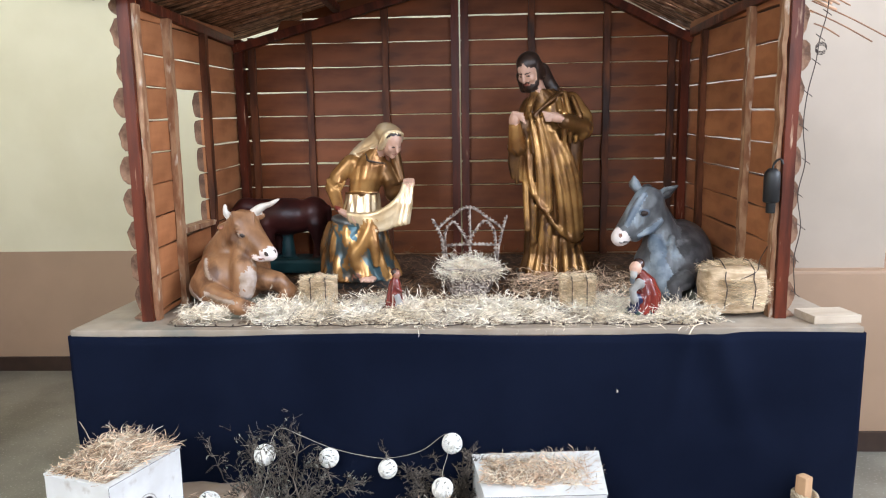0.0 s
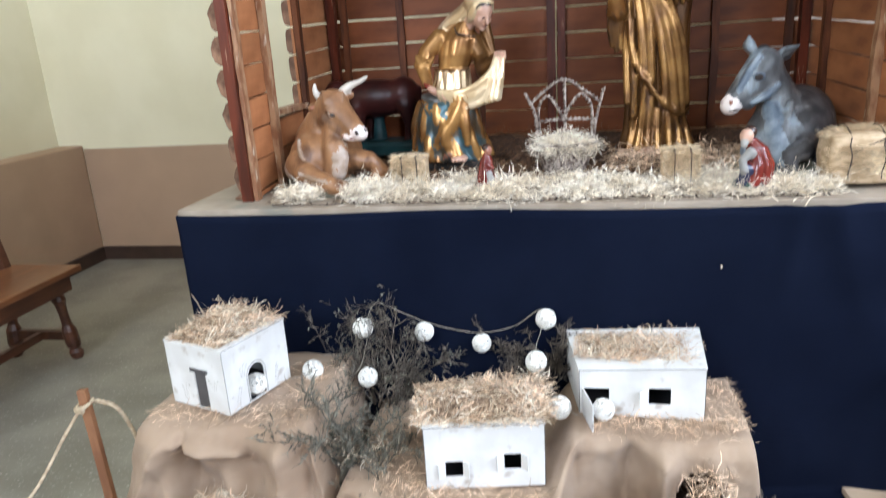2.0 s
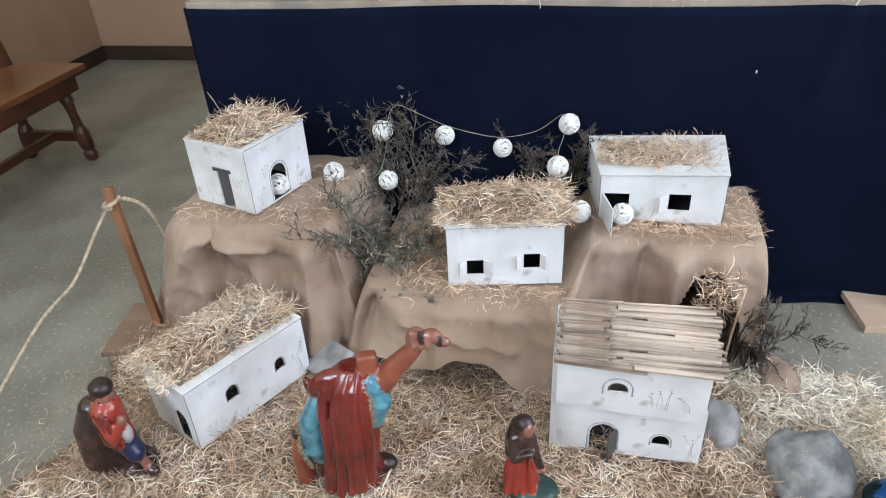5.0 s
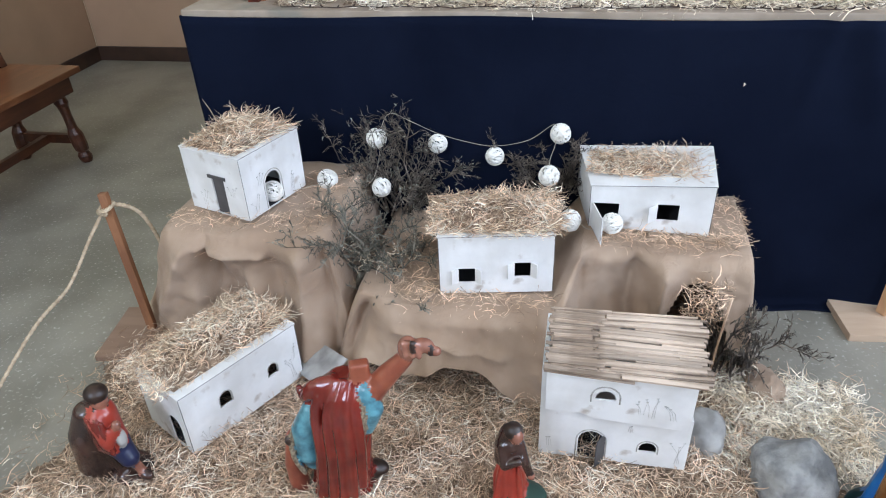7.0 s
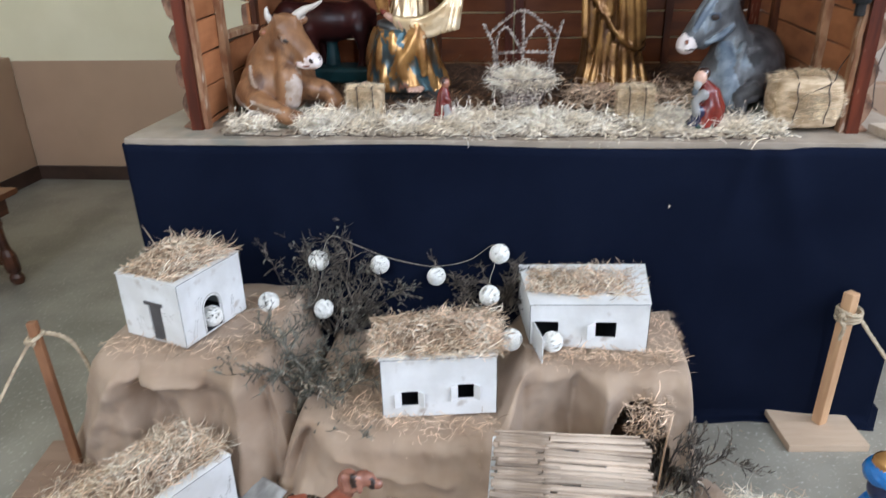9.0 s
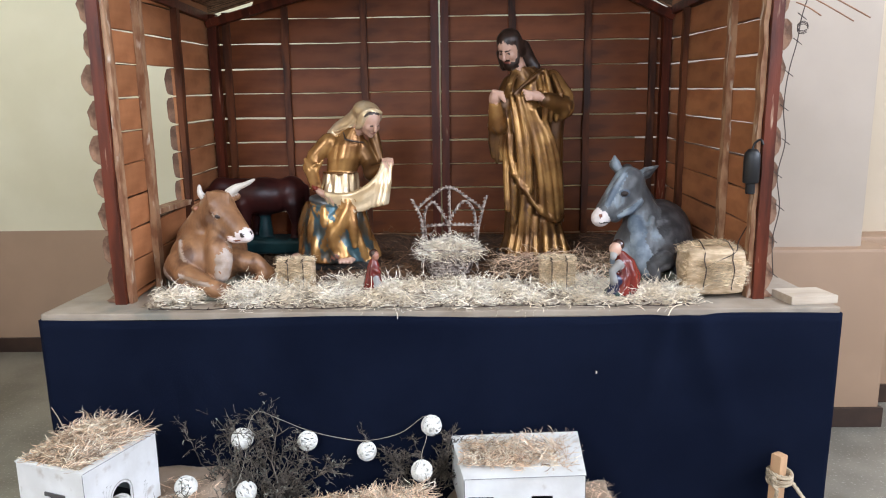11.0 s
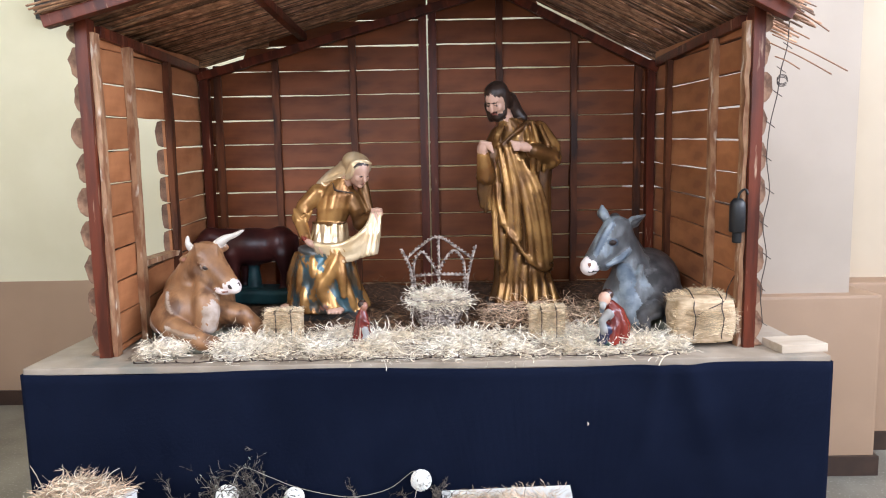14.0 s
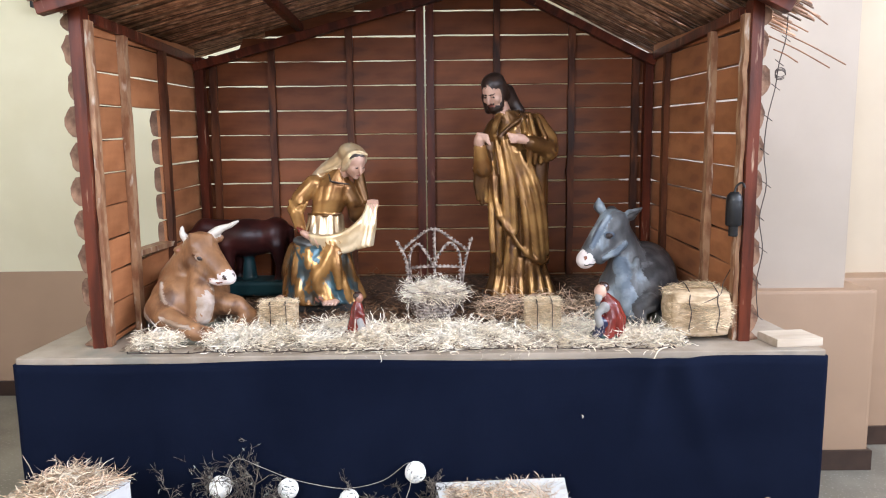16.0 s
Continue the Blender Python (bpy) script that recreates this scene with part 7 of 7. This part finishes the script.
rope("rope", [(1.06, -0.085, 0.43), (1.10, -0.12, 0.37), (1.16, -0.18, 0.29), (1.25, -0.28, 0.21), (1.38, -0.42, 0.15), (1.6, -0.65, 0.12)], right_post)

# ---- rocks ----


def paper_rock(label, at, size, seed, material):
    bm = bmesh.new()
    bmesh.ops.create_icosphere(bm, subdivisions=4, radius=1.0)
    for v in bm.verts:
        n = noise.noise(v.co * 1.3 + Vector((seed, 0, 0))) * 0.22 + abs(noise.noise(v.co * 3.1 + Vector((0, seed, 0)))) * 0.16
        v.co = v.co * (0.92 + n)
        v.co = Vector((v.co.x * size[0], v.co.y * size[1], max(v.co.z, -0.35) * size[2]))
    ob = tagged(part("rock", bm, material, smooth=True), label, "rock", "rocks")
    low = min(v.co.z for v in ob.data.vertices)
    ob.location = (at[0], at[1], at[2] - low)
    return ob


paper_rock("grey crumpled-paper rock lying in the straw", (0.582, -0.80, 0.004), (0.104, 0.09, 0.105), 3.0, M_ROCK)
paper_rock("crumpled grey paper beside the cane-roofed house", (0.392, -0.68, 0.005), (0.06, 0.075, 0.075), 5.0, M_PAPER)
bm = box(-0.085, 0.085, -0.055, 0.055, 0, 0.004)
bmesh.ops.subdivide_edges(bm, edges=list(bm.edges), cuts=5, use_grid_fill=True)
for v in bm.verts:
    v.co.z += 0.012 * math.sin(v.co.x * 22) + 0.006 * noise.noise(v.co * 25)
card = tagged(part("card_sheet", bm, M_PAPER, smooth=True), "bent grey card sheet leaning behind the long card house", "card")
card.matrix_basis = pose(-0.690, -0.600, 0.075, 28, 0, -32)
paper_rock("tan burlap lump at the edge of the straw", (0.585, -0.47, 0.005), (0.055, 0.10, 0.045), 11.0, M_BURLAP)

# ---- village figurines ----
def robed_figurine():
    """A broken figurine seen from behind: no head, a stub of one arm, the other raised."""
    c = Clay(0.012)
    c.ball((0, 0, 0.02), (0.095, 0.085, 0.024), M_MOSS)
    c.robe([(0.02, 0.005, 0, 0.078, 0.066), (0.12, 0.010, 0, 0.074, 0.060), (0.24, 0.020, 0.0, 0.078, 0.058), (0.33, 0.032, 0.004, 0.080, 0.050), (0.375, 0.042, 0.006, 0.060, 0.040), (0.402, 0.048, 0.01, 0.036, 0.028)], M_REDGLAZE, 10, (0.05, 0.04), 1.4, 0.2)
    # folds of the cape from the shoulder across the back
    for pts, r in ((((0.020, -0.018, 0.395), (-0.018, -0.045, 0.330), (-0.015, -0.066, 0.20), (-0.030, -0.070, 0.05)), 0.014), (((0.034, -0.022, 0.400), (0.012, -0.056, 0.320), (0.012, -0.070, 0.19), (0.000, -0.074, 0.04)), 0.012),
                   (((0.050, -0.022, 0.402), (0.036, -0.056, 0.330), (0.038, -0.068, 0.20), (0.030, -0.072, 0.05)), 0.012), (((0.066, -0.018, 0.396), (0.060, -0.052, 0.335), (0.062, -0.062, 0.22), (0.056, -0.066, 0.06)), 0.013),
                   (((0.080, -0.012, 0.385), (0.084, -0.042, 0.330), (0.086, -0.048, 0.22), (0.078, -0.050, 0.08)), 0.011)):
        c.chain(smooth_path(pts, 3), [r * 0.6, r * 0.8] + [r] * 8, M_REDGLAZE, 0.009)
    c.chain(smooth_path([(0.020, -0.010, 0.392), (-0.025, -0.020, 0.372), (-0.052, -0.018, 0.340), (-0.066, -0.014, 0.362)], 3), [0.016, 0.018, 0.020, 0.020, 0.020, 0.018, 0.015, 0.012, 0.010, 0.008], M_REDGLAZE, 0.010)
    c.slab((0.086, 0.004, 0.416), (0.024, 0.016, 0.030), M_ARM, 0.008, 20, 0.006)
    # sleeve with a trimmed edge, and the broken arm below
    c.chain([(-0.040, -0.025, 0.305), (-0.066, -0.030, 0.240), (-0.062, -0.034, 0.160), (-0.058, -0.034, 0.125)], [0.024, 0.031, 0.030, 0.018], M_LIGHTBLUE, 0.006)
    c.chain(smooth_path([(-0.070, -0.034, 0.275), (-0.096, -0.046, 0.225), (-0.092, -0.060, 0.165), (-0.070, -0.062, 0.115)], 3), [0.007] * 10, M_TRIM, 0.003)
    # dark ball stands in for the shaded hole at the arm's stub
    c.ball((-0.104, -0.048, 0.212), (0.010, 0.012, 0.014), M_HAIR, k=0.002)
    c.chain([(-0.100, -0.025, 0.20), (-0.112, -0.030, 0.11), (-0.108, -0.030, 0.015)], [0.022, 0.024, 0.026], M_ARM, 0.005)
    c.chain([(0.100, -0.004, 0.370), (0.112, -0.012, 0.315), (0.096, -0.016, 0.255)], [0.026, 0.027, 0.018], M_LIGHTBLUE, 0.006)
    c.chain([(0.090, -0.034, 0.365), (0.100, -0.040, 0.310), (0.092, -0.036, 0.255)], [0.005, 0.006, 0.005], M_TRIM, 0.002)
    c.chain([(0.108, 0.004, 0.352), (0.150, 0.010, 0.408), (0.196, 0.015, 0.462)], [0.030, 0.027, 0.020], M_ARM, 0.007)
    # fist
    c.ball((0.206, 0.015, 0.492), (0.026, 0.022, 0.032), M_SKINDARK, k=0.005)
    c.ball((0.242, 0.010, 0.508), (0.026, 0.018, 0.018), M_SKINDARK, k=0.005)
    for k in range(3):
        c.limb((0.200 + 0.015 * k, -0.002, 0.520), (0.206 + 0.015 * k, -0.010, 0.492), 0.008, 0.007, M_SKINDARK, 0.003)
    c.chain([(0.222, -0.008, 0.526), (0.225, -0.012, 0.508)], [0.007, 0.007], M_HAIR, 0.001)
    c.ball((0.272, 0.006, 0.498), (0.013, 0.011, 0.012), M_SKINDARK, k=0.002)
    c.chain([(0.258, 0.004, 0.510), (0.261, 0.002, 0.496)], [0.009, 0.009], M_HAIR, 0.001)
    c.ball((0.085, 0.030, 0.052), (0.036, 0.026, 0.022), M_HAIR)
    return c.done("robed_figurine", (-0.15, -0.11, -0.005), (0.30, 0.13, 0.555), 0.0040, (-0.512, -0.955, 0.0), 0, "glossy red-robed headless figurine seen from behind, one arm raised", "figurine", "village figurines", 0.95)


robed_figurine()

c = Clay(0.012)
c.ball((0.0, 0, 0.012), (0.072, 0.056, 0.018), M_DARKCLOAK)
c.robe([(0.01, -0.028, 0.0, 0.056, 0.050), (0.10, -0.038, -0.006, 0.044, 0.042), (0.20, -0.028, -0.004, 0.038, 0.038), (0.25, -0.014, 0, 0.026, 0.024)], M_DARKCLOAK, 8, (0.10, 0.05), 0.8, 0.4)
c.chain([(-0.002, -0.012, 0.215), (0.012, -0.018, 0.14)], [0.036, 0.034], M_REDBRIGHT)
for k in range(4):
    c.limb((-0.012 + 0.014 * k, -0.046, 0.225), (0.0 + 0.012 * k, -0.050, 0.135), 0.006, 0.008, M_REDGLAZE, 0.005)
c.chain([(0.0, -0.030, 0.215), (0.030, -0.048, 0.165), (0.050, -0.030, 0.200)], [0.020, 0.016, 0.012], M_REDBRIGHT)
c.ball((0.055, -0.028, 0.212), (0.012, 0.011, 0.014), M_SKINDARK, k=0.003)
c.ball((0.050, -0.024, 0.165), (0.013, 0.014, 0.030), M_PAPER, k=0.004)
c.chain([(-0.040, -0.020, 0.215), (-0.056, -0.030, 0.15), (-0.056, -0.030, 0.06)], [0.034, 0.044, 0.050], M_DARKCLOAK, 0.010)
c.chain([(0.012, -0.014, 0.13), (0.046, -0.02, 0.088)], [0.032, 0.024], M_NAVYP)
c.chain([(0.046, -0.02, 0.088), (0.062, -0.014, 0.045)], [0.014, 0.011], M_SKINDARK, 0.004)
c.ball((0.074, -0.015, 0.03), (0.022, 0.014, 0.014), M_DARKCLOAK)
c.ball((0.004, -0.008, 0.264), (0.021, 0.021, 0.025), M_SKINDARK, k=0.004)
c.ball((-0.002, -0.006, 0.281), (0.029, 0.028, 0.023), M_HAIR, k=0.003)
c.chain([(-0.016, 0.0, 0.270), (-0.028, -0.004, 0.235), (-0.036, -0.016, 0.17)], [0.022, 0.022, 0.026], M_DARKCLOAK, 0.006)
c.done("shepherd_figurine", (-0.10, -0.08, -0.01), (0.11, 0.08, 0.315), 0.0034, (-1.082, -1.0, 0.012), -10, "glossy shepherd figurine in red shirt and dark cloak", "figurine", "village figurines", 1.0)

c = Clay(0.010)
c.ball((0.03, -0.01, 0.012), (0.058, 0.045, 0.018), M_DKGREEN)
c.robe([(0.01, 0, 0, 0.040, 0.036), (0.07, -0.004, 0, 0.036, 0.032), (0.115, -0.006, 0, 0.022, 0.022)], M_REDBRIGHT, 8, (0.08, 0.03), 0.6, 0.2)
c.chain([(-0.006, 0, 0.12), (-0.004, 0, 0.172)], [0.024, 0.026], M_DARKCLOAK)
c.chain([(-0.02, -0.01, 0.172), (-0.012, -0.03, 0.13), (0.020, -0.032, 0.150)], [0.014, 0.012, 0.009], M_DARKCLOAK)
c.chain([(0.018, 0.0, 0.172), (0.034, -0.02, 0.135), (0.044, -0.022, 0.105)], [0.014, 0.011, 0.009], M_DARKCLOAK)
c.ball((0.048, -0.024, 0.098), (0.010, 0.009, 0.010), M_SKINDARK, k=0.003)
c.ball((0.012, -0.008, 0.206), (0.016, 0.016, 0.019), M_SKINDARK, k=0.003)
c.ball((0.004, 0.002, 0.214), (0.022, 0.021, 0.020), M_HAIR, k=0.003)
c.chain([(-0.010, 0.004, 0.205), (-0.022, 0.002, 0.165), (-0.026, 0.0, 0.12)], [0.018, 0.018, 0.014], M_DARKCLOAK, 0.006)
for k in range(4):
    c.limb((-0.022 + 0.014 * k, -0.022, 0.115), (-0.032 + 0.020 * k, -0.034, 0.02), 0.005, 0.008, M_REDBRIGHT, 0.005)
c.done("woman_figurine", (-0.07, -0.07, -0.01), (0.10, 0.06, 0.25), 0.0030, (-0.09, -0.94, 0.034), 0, "small figurine with a red skirt and dark top", "figurine", "village figurines", 1.0)

c = Clay(0.014)
c.ball((0, 0, 0.014), (0.085, 0.07, 0.024), M_TEAL)
c.robe([(0.02, 0.02, 0, 0.070, 0.060), (0.15, 0.025, 0, 0.060, 0.052), (0.28, 0.02, 0, 0.058, 0.048), (0.38, 0.015, 0, 0.060, 0.042), (0.42, 0.005, 0, 0.030, 0.028)], M_BLUE, 9, (0.10, 0.04), 0.6, 0.4)
c.chain([(-0.02, -0.02, 0.37), (-0.045, -0.05, 0.30)], [0.032, 0.034], M_BLUE)
c.chain([(-0.03, -0.03, 0.40), (-0.045, -0.05, 0.385)], [0.024, 0.020], M_LIGHTBLUE)
c.ball((-0.058, -0.05, 0.395), (0.018, 0.016, 0.016), M_HAIR)
c.chain([(-0.03, -0.045, 0.25), (-0.04, -0.05, 0.05)], [0.024, 0.022], M_GOLD)
c.ball((-0.005, -0.01, 0.455), (0.028, 0.028, 0.034), M_NAVYP, k=0.004)
c.robe([(0.478, -0.008, -0.01, 0.036, 0.036), (0.495, -0.008, -0.01, 0.040, 0.040), (0.512, -0.008, -0.01, 0.034, 0.034)], M_BLUE, 9, (0.04, 0.04), 2.0, 0.0, k=0.004)
c.ball((-0.008, -0.01, 0.518), (0.028, 0.028, 0.020), M_GOLD, k=0.004)
c.done("turbaned_figurine", (-0.11, -0.11, -0.012), (0.12, 0.10, 0.55), 0.0042, (0.77, -0.86, 0.012), 0, "blue-robed figurine with a gold and blue turban", "figurine", "village figurines")

# ---- bench and wall box ----
bench = thing("wooden_bench", "dark stained wooden bench with turned legs and a low backrest", "bench")
part("seat", box(-2.79, -2.40, -1.6, 0.93, 0.425, 0.455, 0.006), M_BENCHTOP, bench)
part("apron", box(-2.445, -2.42, -1.45, 0.86, 0.345, 0.424, 0.003), M_BENCH, bench)
part("apron", box(-2.765, -2.74, -1.45, 0.86, 0.345, 0.424, 0.003), M_BENCH, bench)


def bench_leg(x, y, lean):
    bm = bmesh.new()
    prof = [(0.024, 0.0), (0.032, 0.015), (0.034, 0.035), (0.024, 0.055), (0.032, 0.065), (0.036, 0.09), (0.036, 0.15), (0.030, 0.165), (0.024, 0.18), (0.022, 0.24), (0.026, 0.29), (0.034, 0.31), (0.030, 0.335), (0.036, 0.35), (0.036, 0.424)]
    lathe(prof, 12, bm)
    for v in bm.verts:
        v.co.x += lean * (0.42 - v.co.z)
    ob = part("leg", bm, M_BENCH, bench)
    ob.location = (x, y, 0)
    return ob


for ly in (0.80, -1.4):
    bench_leg(-2.475, ly, 0.12)
    bench_leg(-2.73, ly, -0.12)
    part("apron", box(-2.74, -2.445, ly - 0.015, ly + 0.015, 0.345, 0.424, 0.003), M_BENCH, bench)
    part("stretcher", box(-2.755, -2.445, ly - 0.016, ly + 0.016, 0.10, 0.145, 0.003), M_BENCH, bench)
part("stretcher", box(-2.615, -2.585, -1.38, 0.78, 0.102, 0.143, 0.003), M_BENCH, bench)
for ly in (0.88, -0.3, -1.5):
    ob = part("back_post", box(-0.024, 0.024, -0.022, 0.022, 0, 0.46, 0.004), M_BENCH, bench)
    ob.matrix_basis = pose(-2.80, ly, 0.44, 0, -10, 0)
for z in (0.56, 0.80):
    ob = part("back_rail", box(-0.014, 0.014, -1.5, 0.88, 0, 0.08, 0.004), M_BENCH, bench)
    ob.matrix_basis = pose(-2.80 - 0.176 * (z - 0.44), 0, z, 0, -10, 0)
box_t = thing("wall_box", "small black box on a bracket high on the wall", "wall box", at=(-2.35, ROOM_Y1, 2.47))
part("casing", box(-0.07, 0.07, -0.13, -0.03, 0, 0.16, 0.008), M_BLACK, box_t)
part("bracket", box(-0.03, 0.03, -0.03, 0.0, 0.03, 0.10, 0.002), M_BLACK, box_t)
